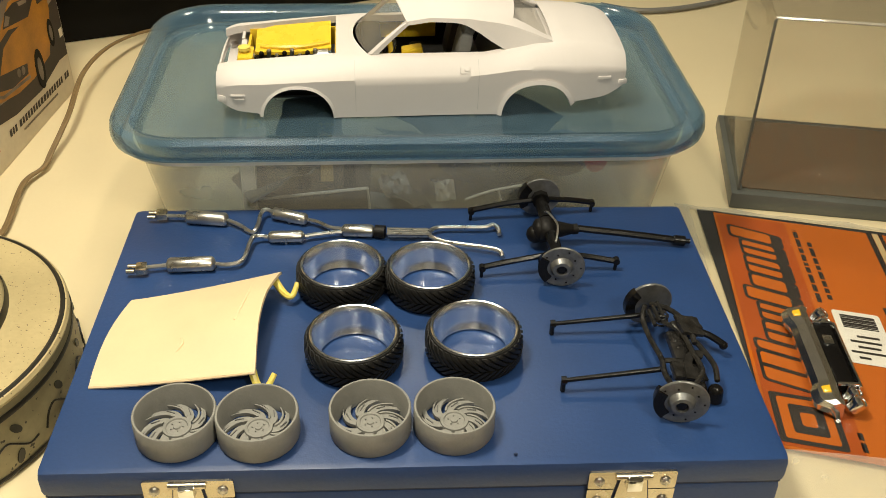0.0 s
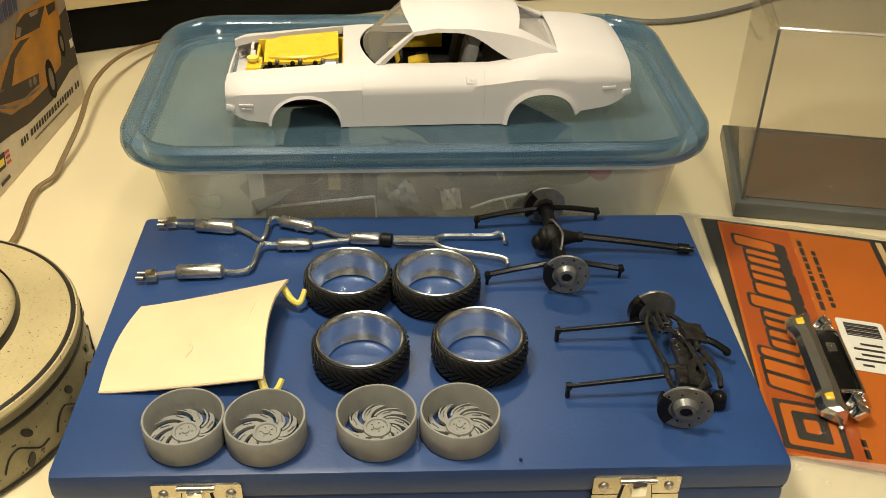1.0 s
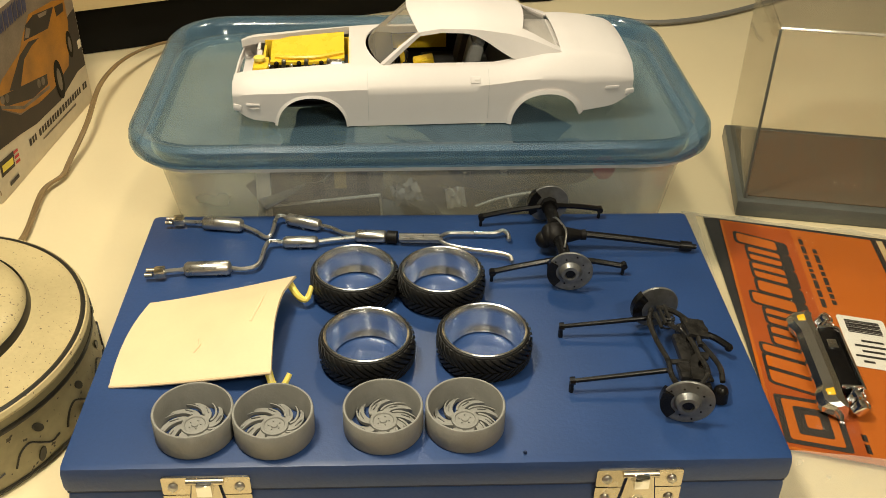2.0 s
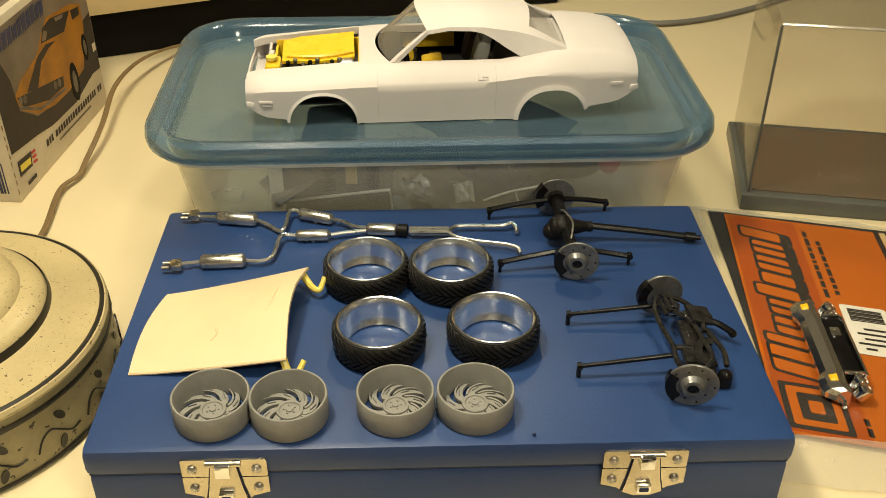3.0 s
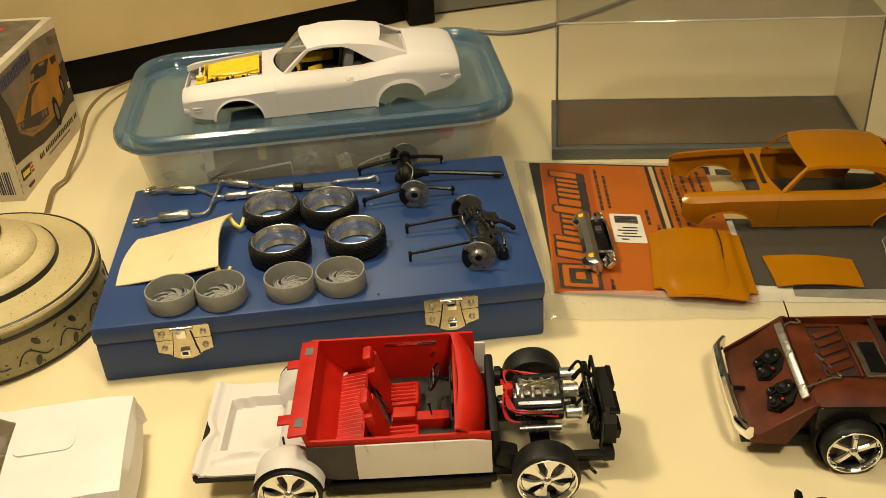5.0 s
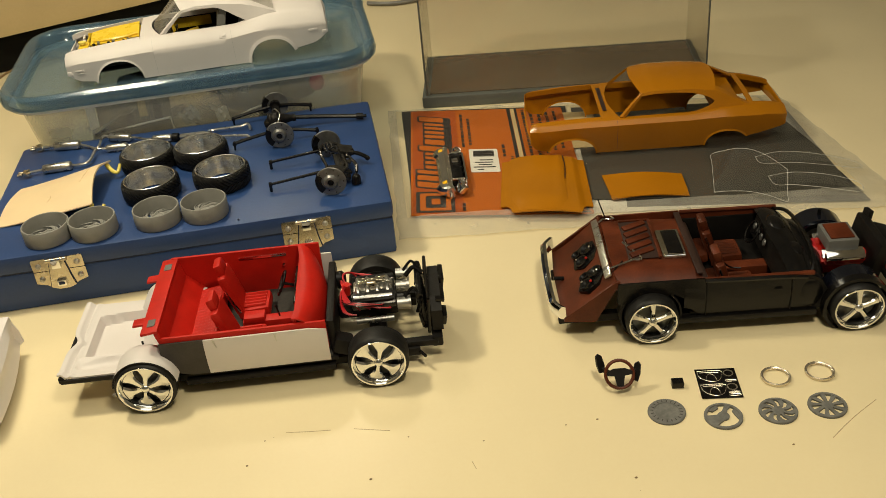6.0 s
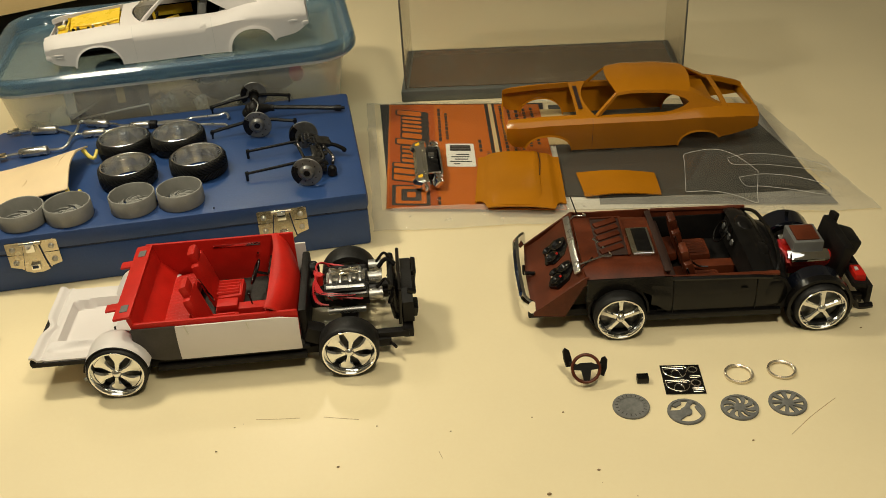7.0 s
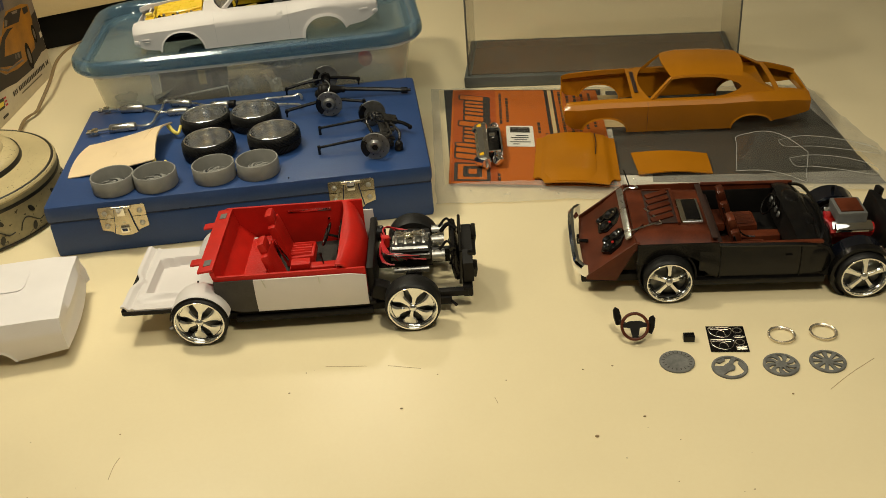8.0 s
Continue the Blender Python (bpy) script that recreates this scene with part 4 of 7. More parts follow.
# pale yellow hood with its two hinges
hood = thing("model_hood", pose(0, 0, 0), "pale yellow model car hood with hooked hinges lying on case", "model part")


def hood_point(u, v):
    """u from the front edge (0) to the hinge edge (1), v across."""
    lo = Vector((0.0068, 0.0420, 0)).lerp(Vector((0.0700, 0.0395, 0)), u)
    hi = Vector((0.0118, 0.0942, 0)).lerp(Vector((0.0742, 0.1015, 0)), u)
    p = lo.lerp(hi, v)
    p.x += -0.0016 * math.sin(math.pi * v) * (1 - u) + 0.0008 - 0.0035 * math.sin(math.pi * v) * u * 0.6
    arch = 0.0065 * math.sin(math.pi * min(1, max(0, v))) ** 0.8
    p.z = TOP + 0.0005 + 0.0085 * u ** 1.3 + arch * (0.35 + 0.65 * u) + 0.0010 * smoothstep(0.16, 0.36, v) * (1 - smoothstep(0.64, 0.84, v)) * smoothstep(0.15, 0.7, u)
    return p


part("hood_panel", Mesh().grid([[hood_point(i / 28, j / 28) for j in range(29)] for i in range(29)]), PALE, hood, "pale yellow curved panel", solid=0.0011)
part("panel_rim", Mesh().tube([hood_point(i / 8, 0.0) + Vector((0, -0.0003, -0.0004)) for i in range(9)], 0.0007, 6), PALE, hood)
part("scoop_edge", Mesh().tube([hood_point(0.84, 0.40) - Vector((0, 0, 0.0003)), hood_point(0.87, 0.60) + Vector((0, 0, 0.0001)), hood_point(0.86, 0.78) - Vector((0, 0, 0.0003))], 0.0007, 6), PALE, hood)
part("scoop_dimple", Mesh().tube([hood_point(0.50, 0.22) - Vector((0, 0, 0.0003)), hood_point(0.53, 0.27) + Vector((0, 0, 0.0001)), hood_point(0.52, 0.33) - Vector((0, 0, 0.0003))], 0.0006, 6), PALE, hood)
for p in (((0.0725, 0.0965, 0.0480), (0.0765, 0.0915, 0.0450), (0.0800, 0.0905, 0.0440), (0.0822, 0.0945, 0.0480)), ((0.0690, 0.0425, 0.0470), (0.0712, 0.0385, 0.0425), (0.0745, 0.0380, 0.0415), (0.0775, 0.0420, 0.0450))):
    part("hinge", Mesh().tube(p, lambda t: 0.0011 + 0.0006 * (1 - t), 8), PALE_EDGE, hood, "bright yellow hooked hinge")

# exhaust system
exh = thing("model_exhaust", pose(0, 0, TOP + 0.0028), "silver painted twin exhaust system lying on case", "model part")


def canister(a, b, r, name="muffler"):
    a, b = Vector(a), Vector(b)
    d = (b - a).normalized()
    m = Matrix.Translation(a) @ d.to_track_quat("Z", "Y").to_matrix().to_4x4()
    n = (b - a).length
    part(name, Mesh().lathe([(0.0008, -0.0012), (r * 0.8, -0.0004), (r, 0.0006), (r, n - 0.0006), (r * 0.8, n + 0.0004), (0.0008, n + 0.0012)], m, 18), STEEL, exh)


PR = 0.00105
for pts in (((0.0120, 0.1554, 0), (0.0263, 0.1540, 0)), ((0.0444, 0.1512, 0), (0.0505, 0.1480, -0.0008), (0.0570, 0.1425, -0.0012), (0.0595, 0.1450, 0), (0.0605, 0.1545, 0.0015), (0.0625, 0.1572, 0.0015), (0.0659, 0.1560, 0.0008)),
            ((0.0814, 0.1507, 0), (0.0870, 0.1485, 0), (0.0930, 0.1440, 0), (0.0995, 0.1424, 0)),
            ((0.0115, 0.1136, 0), (0.0244, 0.1156, 0)), ((0.0435, 0.1164, 0), (0.0500, 0.1160, -0.0004), (0.0560, 0.1190, 0), (0.0578, 0.1300, 0.001), (0.0595, 0.1355, 0.0012), (0.0662, 0.1365, 0)),
            ((0.0809, 0.1367, 0), (0.0880, 0.1385, 0), (0.0995, 0.1405, 0)),
            ((0.1387, 0.1395, 0), (0.1420, 0.1425, 0), (0.1480, 0.1432, 0), (0.1640, 0.1428, 0), (0.1690, 0.1440, 0.0006), (0.1712, 0.1410, 0.0), (0.1712, 0.1380, -0.001)),
            ((0.1387, 0.1365, 0), (0.1430, 0.1325, 0), (0.1500, 0.1298, 0), (0.1640, 0.1262, 0), (0.1700, 0.1235, 0), (0.1712, 0.1205, -0.001))):
    part("pipe", Mesh().tube(pts, PR, 8), STEEL, exh)
canister((0.0263, 0.1538, 0), (0.0444, 0.1512, 0), 0.0033)
canister((0.0659, 0.1558, 0.0005), (0.0814, 0.1508, 0), 0.0029)
canister((0.0244, 0.1156, 0), (0.0435, 0.1164, 0), 0.0034)
canister((0.0662, 0.1365, 0), (0.0809, 0.1367, 0), 0.0028)
canister((0.0995, 0.1414, 0), (0.1130, 0.1405, 0), 0.0030, "resonator")
canister((0.1205, 0.1388, -0.0006), (0.1390, 0.1380, -0.0006), 0.0016, "collector")
part("clamp", Mesh().rod((0.1140, 0.1404, 0), (0.1185, 0.1395, 0), 0.0031, n=14), MATT_BLACK, exh, "black joint sleeve")
for k in range(4):
    part("crossover_pipe", Mesh().rod((0.1195, 0.1368 + 0.0014 * k, 0.0010), (0.1385, 0.1360 + 0.0014 * k, 0.0010), 0.00055, n=6), STEEL, exh)
for x, y in ((0.0150, 0.1556), (0.0142, 0.1130)):
    part("tip_bracket", Mesh().box((x - 0.001, y, 0.0003), (0.0050, 0.0058, 0.0034), (0, 0, 8), bevel=0.0009).rod((x - 0.0038, y + 0.0018, 0), (x - 0.0072, y + 0.0018, 0), 0.0011).rod((x - 0.0038, y - 0.0018, 0), (x - 0.0072, y - 0.0018, 0), 0.0011), NICKEL, exh, "twin chrome exhaust tip")
for x, y in ((0.0355, 0.1518), (0.0735, 0.1520), (0.0345, 0.1150), (0.0735, 0.1350)):
    part("mount_peg", Mesh().rod((x, y, -0.0028), (x, y, 0.0), 0.0007, n=6), STEEL, exh)


# ---- the two suspension assemblies ----
def brake_disc(parent, at, outward):
    """A drilled disc standing upright, its hub towards outward (+1 or -1 along y)."""
    m = at @ pose(0, 0, 0, 90 * outward)
    d = part("brake_disc", Mesh().lathe([(0, -0.0006), (0.0097, -0.0006), (0.0100, -0.0003), (0.0100, 0.0003), (0.0097, 0.0006), (0.0051, 0.0006), (0.0049, 0.0012), (0.0042, 0.0022), (0.0038, 0.0030), (0.0024, 0.0031), (0.0021, 0.0014), (0, 0.0012)], m, 40), DISC, parent, "grey drilled brake disc")
    part("hub_bore", Mesh().rod((0, 0, 0.0010), (0, 0, 0.0024), 0.0021, n=6).moved(m), BLACK, d)
    for i in range(10):
        a = 2 * math.pi * i / 10
        rr = 0.0066 if i % 2 else 0.0082
        part("drill_hole", Mesh().lathe([(0, 0.00065), (0.0004, 0.00065), (0.0004, 0.0)], m @ pose(rr * math.cos(a), rr * math.sin(a), 0.0001), 8), BLACK, d)
    arc = [(rr * math.cos(a), rr * math.sin(a)) for rr, seq in ((0.0102, range(9)), (0.0062, range(8, -1, -1))) for a in [radians(150 + 10 * k) for k in seq]]
    part("caliper", Mesh().plate(arc, -0.0022, 0.0013, m), BLACK, d, "black caliper")
    return d


rear = thing("rear_axle", pose(0, 0, 0), "black rear axle assembly with two drilled brake discs standing on case", "model part")
Z = TOP + 0.0100
brake_disc(rear, pose(0.1944, 0.1013, Z, 0, 0, -6), 1)
brake_disc(rear, pose(0.1917, 0.1575, Z, 0, 0, 4), -1)
part("axle_tube", Mesh().rod((0.1942, 0.1030, Z), (0.1930, 0.1250, Z), 0.0026, 0.0032).rod((0.1925, 0.1370, Z), (0.1918, 0.1560, Z), 0.0034, 0.0030).rod((0.1940, 0.1080, Z), (0.1938, 0.1110, Z), 0.0038).rod((0.1918, 0.1520, Z + 0.001), (0.1918, 0.1552, Z + 0.001), 0.0042, n=8), BLACK, rear)
part("differential", Mesh().ball((0.1916, 0.1310, Z - 0.0006), 0.0056, 10, (0.95, 1.15, 1.05)).ball((0.1880, 0.1310, Z - 0.0010), 0.0050, 9, (0.6, 1.0, 1.1)).rod((0.1940, 0.1312, Z - 0.001), (0.2060, 0.1330, Z - 0.002), 0.0046, 0.0018).rod((0.2040, 0.1328, Z - 0.002), (0.2062, 0.1331, Z - 0.002), 0.0026, n=10).ball((0.1868, 0.1308, Z - 0.003), 0.0042, 8), MATT_BLACK, rear, "rounded black differential")
part("brake_line", Mesh().tube(((0.1915, 0.1380, Z + 0.0045), (0.1925, 0.1320, Z + 0.0072), (0.1955, 0.1250, Z + 0.0055), (0.1935, 0.1150, Z + 0.0032)), 0.0005, 6), STEEL, rear, "bare metal brake line")
part("drive_shaft", Mesh().tube(((0.2060, 0.1335, Z - 0.0020), (0.2300, 0.1322, Z - 0.0045), (0.2520, 0.1306, Z - 0.0070)), 0.0017, 8, 3).rod((0.2510, 0.1307, Z - 0.0070), (0.2560, 0.1302, Z - 0.0074), 0.0024).rod((0.2560, 0.1302, Z - 0.0074), (0.2585, 0.1300, Z - 0.0074), 0.0012), BLACK, rear)
for a, b, c in (((0.1620, 0.1085, Z - 0.0048), (0.1750, 0.1100, Z - 0.0028), (0.1935, 0.1120, Z - 0.0005)), ((0.1935, 0.1120, Z - 0.0005), (0.2070, 0.1130, Z - 0.0030), (0.2205, 0.1125, Z - 0.0055)),
                ((0.1600, 0.1535, Z - 0.0045), (0.1740, 0.1545, Z - 0.0020), (0.1915, 0.1550, Z + 0.0003)), ((0.1915, 0.1550, Z + 0.0003), (0.2050, 0.1580, Z - 0.0020), (0.2175, 0.1598, Z - 0.0048))):
    part("leaf_arm", Mesh().tube((a, b, c), 0.0013, 6, 4), BLACK, rear)
for x, y in ((0.1610, 0.1082), (0.2208, 0.1124), (0.1592, 0.1535), (0.2178, 0.1598)):
    part("arm_eye", Mesh().rod((x, y - 0.0014, Z - 0.0052), (x, y + 0.0014, Z - 0.0052), 0.0015, n=10).rod((x, y, Z - 0.0052), (x - 0.0003, y, TOP), 0.0008, n=6), BLACK, rear)

front = thing("front_suspension", pose(0, 0, 0), "gunmetal front suspension with drilled discs and torsion rods standing on case", "model part")
brake_disc(front, pose(0.2262, 0.0183, Z, 0, 0, -10), 1)
brake_disc(front, pose(0.2262, 0.0755, Z, 0, 0, 6), -1)
part("crossmember", Mesh().box((0.2345, 0.0440, TOP + 0.0062), (0.0085, 0.0300, 0.0030), (6, 8, 4), bevel=0.001).box((0.2380, 0.0600, TOP + 0.0092), (0.0110, 0.0080, 0.0050), (0, 0, 20), bevel=0.001).box((0.2330, 0.0370, TOP + 0.0070), (0.0115, 0.0090, 0.0030), (0, 12, 0), bevel=0.0012), GREASY, front)
for pts in (((0.2262, 0.0730, TOP + 0.0115), (0.2330, 0.0690, TOP + 0.0120), (0.2385, 0.0600, TOP + 0.0115), (0.2390, 0.0500, TOP + 0.0100)), ((0.2240, 0.0725, TOP + 0.0110), (0.2215, 0.0640, TOP + 0.0110), (0.2225, 0.0540, TOP + 0.0095), (0.2245, 0.0430, TOP + 0.0090), (0.2235, 0.0330, TOP + 0.0100), (0.2250, 0.0230, TOP + 0.0110)),
            ((0.2290, 0.0650, TOP + 0.0095), (0.2350, 0.0560, TOP + 0.0105), (0.2370, 0.0450, TOP + 0.0100), (0.2375, 0.0330, TOP + 0.0105), (0.2300, 0.0230, TOP + 0.0110)), ((0.2245, 0.0430, TOP + 0.0080), (0.2330, 0.0425, TOP + 0.0080)),
            ((0.2400, 0.0520, TOP + 0.0095), (0.2440, 0.0400, TOP + 0.0085), (0.2435, 0.0320, TOP + 0.0070))):
    part("control_arm", Mesh().tube(pts, 0.0011, 7, 5), GREASY, front)
for y in (0.0700, 0.0725, 0.0750):
    part("spring_link", Mesh().rod((0.2245 + (y - 0.07) * 0.9, y - 0.002, TOP + 0.0125), (0.2255 + (y - 0.07) * 0.9, y - 0.0105, TOP + 0.0115), 0.0008, n=6), GREASY, front)
for x0, y0, x1, y1 in ((0.1865, 0.0690, 0.2245, 0.0700), (0.1862, 0.0357, 0.2240, 0.0375)):
    part("torsion_rod", Mesh().rod((x0, y0, TOP + 0.0052), (x1, y1, TOP + 0.0085), 0.0009, 0.0011).rod((x0 - 0.0008, y0, TOP + 0.0052), (x0 + 0.0012, y0, TOP + 0.0054), 0.0016, n=8).rod((x0, y0, TOP + 0.0050), (x0, y0 - 0.0002, TOP), 0.0010, n=6), BLACK, front, "thin black torsion rod")
bracket = [(rr * math.cos(a), rr * math.sin(a)) for rr, seq in ((0.0068, range(13)), (0.0036, range(12, -1, -1))) for a in [radians(70 + 18 * k) for k in seq]]
part("skid_bracket", Mesh().plate(bracket, 0, 0.0012, pose(0.2390, 0.0400, TOP + 0.0072, 14, 10, 0)), GREASY, front, "worn gunmetal bracket")
part("cross_plate", Mesh().plate([(-0.0050, -0.0040), (0.0042, -0.0052), (0.0056, 0.0044), (-0.0046, 0.0056)], 0, 0.0014, pose(0.2385, 0.0585, TOP + 0.0112, 8, 16, 14)), GREASY, front)
part("steering_box", Mesh().rod((0.2425, 0.0290, TOP + 0.0002), (0.2427, 0.0296, TOP + 0.0040), 0.0032, 0.0030, 14).ball((0.2427, 0.0296, TOP + 0.0040), 0.0030, 7), BLACK, front)
part("idler_arm", Mesh().tube(((0.2400, 0.0600, TOP + 0.0090), (0.2470, 0.0580, TOP + 0.0075), (0.2525, 0.0545, TOP + 0.0055)), 0.0014, 7, 4).ball((0.2525, 0.0545, TOP + 0.0050), 0.0018, 6), BLACK, front)
part("spindle_plate", Mesh().box((0.2345, 0.0330, TOP + 0.0098), (0.0075, 0.0060, 0.0016), (10, 14, 0), bevel=0.0005).rod((0.2290, 0.0290, TOP + 0.0095), (0.2370, 0.0270, TOP + 0.0085), 0.0010, n=8), GREASY, front)
part("coil_spring", Mesh().tube([(0.2300 + 0.0022 * math.cos(a), 0.0665 + 0.0022 * math.sin(a), TOP + 0.0060 + 0.00018 * k) for k, a in [(k, k * 0.7) for k in range(36)]], 0.0004, 5, 2), GREASY, front)
part("rest_foot", Mesh().rod((0.2345, 0.0440, TOP + 0.0050), (0.2345, 0.0440, TOP), 0.0010, n=6), GREASY, front)
single("crumb", Mesh().ball((0, 0, 0.0004), 0.0007, 5), BLUE_EDGE, pose(0.1650, 0.0035, TOP), "tiny dark crumb lying on blue case", "crumb")

# ---- sheet stock bag and what lies on it ----
bag = thing("sheet_bag", pose(0, 0, 0), "clear plastic bag of sheet stock with printed orange card on table", "bag")


def quad(c, z0, z1):
    return Mesh().plate(c, z0, z1)


part("white_sheet", quad([(0.345, 0.022), (0.4225, 0.004), (0.570, -0.022), (0.568, 0.135), (0.300, 0.205)], 0.0004, 0.0010), WHITE_SHEET, bag)
part("black_sheet", quad([(0.2815, 0.080), (0.390, 0.018), (0.425, 0.184), (0.2915, 0.2195)], 0.0012, 0.0017), DARK_SHEET, bag)
part("grey_sheet", quad([(0.402, 0.026), (0.5720, -0.022), (0.5880, 0.134), (0.4280, 0.178)], 0.0018, 0.0023), GREY_SHEET, bag)
part("dark_sheet", quad([(0.422, 0.0100), (0.5760, -0.0290), (0.5770, 0.014), (0.426, 0.027)], 0.0011, 0.0016), DARK_SHEET, bag)
part("tan_paper", quad([(0.3900, 0.110), (0.4350, 0.100), (0.4420, 0.165), (0.3980, 0.175)], 0.0024, 0.0026), TAN_SHEET, bag)

# the card has its own directions: e1 across, e2 towards the back
CARD0, E1, E2 = Vector((0.2765, 0.0395)), Vector((0.1210, -0.0340)), Vector((0.0225, 0.1740))


def on_card(u, v):
    p = CARD0 + E1 * u + E2 * v
    return (p.x, p.y)


def card_patch(u0, u1, v0, v1, z, t=0.00012):
    return Mesh().plate([on_card(u0, v0), on_card(u1, v0), on_card(u1, v1), on_card(u0, v1)], z, z + t)


CZ = 0.0031
card = part("orange_card", card_patch(0, 1, 0, 1, 0.0026, 0.0005), CARD, bag, "orange printed header card")
part("deep_band", card_patch(0.012, 0.30, 0.01, 0.99, CZ), CARD_BAND, card)
part("band_rule", card_patch(0.640, 0.662, 0.02, 1.0, CZ).join(card_patch(0.690, 0.705, 0.02, 1.0, CZ)), CARD_INK, card, "black double rule")
part("rule_gap", card_patch(0.664, 0.688, 0.02, 1.0, CZ), TAN_SHEET, card)
part("foot_rule", card_patch(0.60, 0.985, 0.008, 0.016, CZ).join(card_patch(0.965, 0.98, 0.02, 0.10, CZ)).join(card_patch(0.78, 0.94, 0.035, 0.055, CZ)), CARD_INK, card)
# heavy wordmark drawn as plain outlined blocks, leaning along the card
def card_round(u0, u1, v0, v1, z, r=0.0016, lean=0.0):
    """A patch of the card with round corners; lean shifts its far edge along the card."""
    w, h = (u1 - u0) * E1.length, (v1 - v0) * E2.length
    out = []
    for x, y in rounded(w, h, min(r, 0.48 * w, 0.48 * h), 4, w / 2, h / 2):
        out.append(on_card(u0 + x / E1.length, v0 + y / E2.length + lean * (u0 + x / E1.length - 0.22)))
    return Mesh().plate(out, z, z + 0.00012)


LEAN = -0.16
blocks = ((0.205, 0.315, 0.035), (0.325, 0.362, 0.035), (0.374, 0.452, 0.085), (0.464, 0.534, 0.085), (0.546, 0.600, 0.050), (0.612, 0.668, 0.085), (0.680, 0.758, 0.085), (0.770, 0.842, 0.085), (0.854, 0.908, 0.050))
for v0, v1, u0 in blocks:
    part("wordmark_shadow", card_round(u0 + 0.030, 0.262, v0 - 0.006, v1 + 0.006, CZ + 0.00014, 0.0022, LEAN), CARD_INK, card)
    part("wordmark_block", card_round(u0 - 0.008, 0.228, v0 - 0.006, v1 + 0.006, CZ + 0.00028, 0.0022, LEAN), CARD_INK, card)
    part("wordmark_face", card_round(u0 + 0.004, 0.214, v0 + 0.003, v1 - 0.003, CZ + 0.00042, 0.0018, LEAN), CARD, card)
    if v1 - v0 > 0.06:
        part("wordmark_gap", card_round(u0 + 0.002, 0.216, (v0 + v1) / 2 - 0.007, (v0 + v1) / 2 + 0.007, CZ + 0.00056, 0.0002, LEAN), CARD_INK, card)
for a, b, c, d, ink in ((0.030, 0.250, 0.020, 0.190, True), (0.052, 0.228, 0.034, 0.176, False), (0.085, 0.200, 0.056, 0.154, True), (0.118, 0.168, 0.082, 0.128, False)):
    part("emblem", card_round(a, b, c, d, CZ + 0.00014 + a * 0.003, 0.0012), CARD_INK if ink else CARD, card)
for u, v0, v1 in ((0.30, 0.03, 0.10), (0.33, 0.60, 0.96), (0.375, 0.62, 0.90), (0.575, 0.50, 0.62), (0.74, 0.34, 0.98), (0.79, 0.30, 0.96), (0.84, 0.52, 0.97), (0.89, 0.55, 0.95), (0.94, 0.57, 0.96), (0.62, 0.34, 0.50)):
    rnd = random.Random(int(u * 1000))
    v = v0
    while v < v1:
        n = rnd.uniform(0.014, 0.042)
        part("text_bar", card_patch(u - 0.008, u + 0.010, v, min(v1, v + n), CZ), CARD_INK, card)
        v += n + 0.009
label = part("price_label", card_round(0.360, 0.535, 0.354, 0.573, CZ + 0.0003), LABEL, card, "white barcode label")
for k in range(9):
    part("barcode_line", card_patch(0.385, 0.512, 0.500 + 0.0062 * k, 0.5034 + 0.0062 * k + 0.001 * (k % 3), CZ + 0.00052), CARD_INK, label)
for k, (a, b) in enumerate(((0.40, 0.44), (0.38, 0.51), (0.41, 0.49), (0.39, 0.50), (0.42, 0.50))):
    part("print_bar", card_patch(a, b, 0.374 + 0.022 * k, 0.382 + 0.022 * k, CZ + 0.00052), CARD_INK, label)

# the bag film with creased edges
film = []
for i in range(49):
    row = []
    for j in range(33):
        u, v = i / 48, j / 32
        lo = Vector((0.2645, 0.0130)).lerp(Vector((0.6000, -0.0420)), u)
        hi = Vector((0.2805, 0.2260)).lerp(Vector((0.5930, 0.1480)), u)
        p = lo.lerp(hi, v)
        e = min(u, 1 - u, v, 1 - v)
        wob = noise.noise(Vector((u * 9, v * 9, 3.1)))
        p += Vector((noise.noise(Vector((v * 14, 0, u))) * 0.0016 * (u < 0.02 or u > 0.98), noise.noise(Vector((u * 16, 5, v))) * 0.002 * (v < 0.03 or v > 0.97)))
        z = 0.0042 + 0.0007 * wob + 0.0006 * noise.noise(Vector((u * 30, v * 24, 8)))
        if e < 0.06:
            z = 0.0012 + (z - 0.0012) * e / 0.06 + abs(noise.noise(Vector((u * 25, v * 25, 1)))) * 0.0022 * (1 - e / 0.06)
        row.append(Vector((p.x, p.y, z)))
    film.append(row)
middle = [row[4:32] for row in film[1:46]]
part("bag_film", Mesh().grid(middle), BAG_PLASTIC, bag, "crinkled clear bag film")
part("bag_margin", Mesh().grid([row[:5] for row in film]).grid([row[31:] for row in film]).grid([row[4:32] for row in film[:2]]).grid([row[4:32] for row in film[45:]]), BAG_MARGIN, bag, "wrinkled empty bag margin", sharp=12)


ohood = thing("model_hood", pose(0, 0, 0), "orange-gold painted model car hood lying on printed card", "model part")


def orange_hood_point(u, v):
    lo = Vector((0.3378, 0.0290, 0)).lerp(Vector((0.3985, 0.0110, 0)), u)
    hi = Vector((0.3525, 0.0935, 0)).lerp(Vector((0.4105, 0.0785, 0)), u)
    p = lo.lerp(hi, v)
    mid = smoothstep(0.08, 0.14, u) * (1 - smoothstep(0.86, 0.92, u))
    p += (lo - hi).normalized() * 0.0125 * mid * (1 - v) ** 3
    p.z = 0.0052 + 0.0026 * math.sin(math.pi * u) + 0.0020 * mid + 0.0012 * (smoothstep(0.62, 0.66, u + (0.5 - v) * 0.06) * (1 - smoothstep(0.70, 0.76, u))) * v
    return p


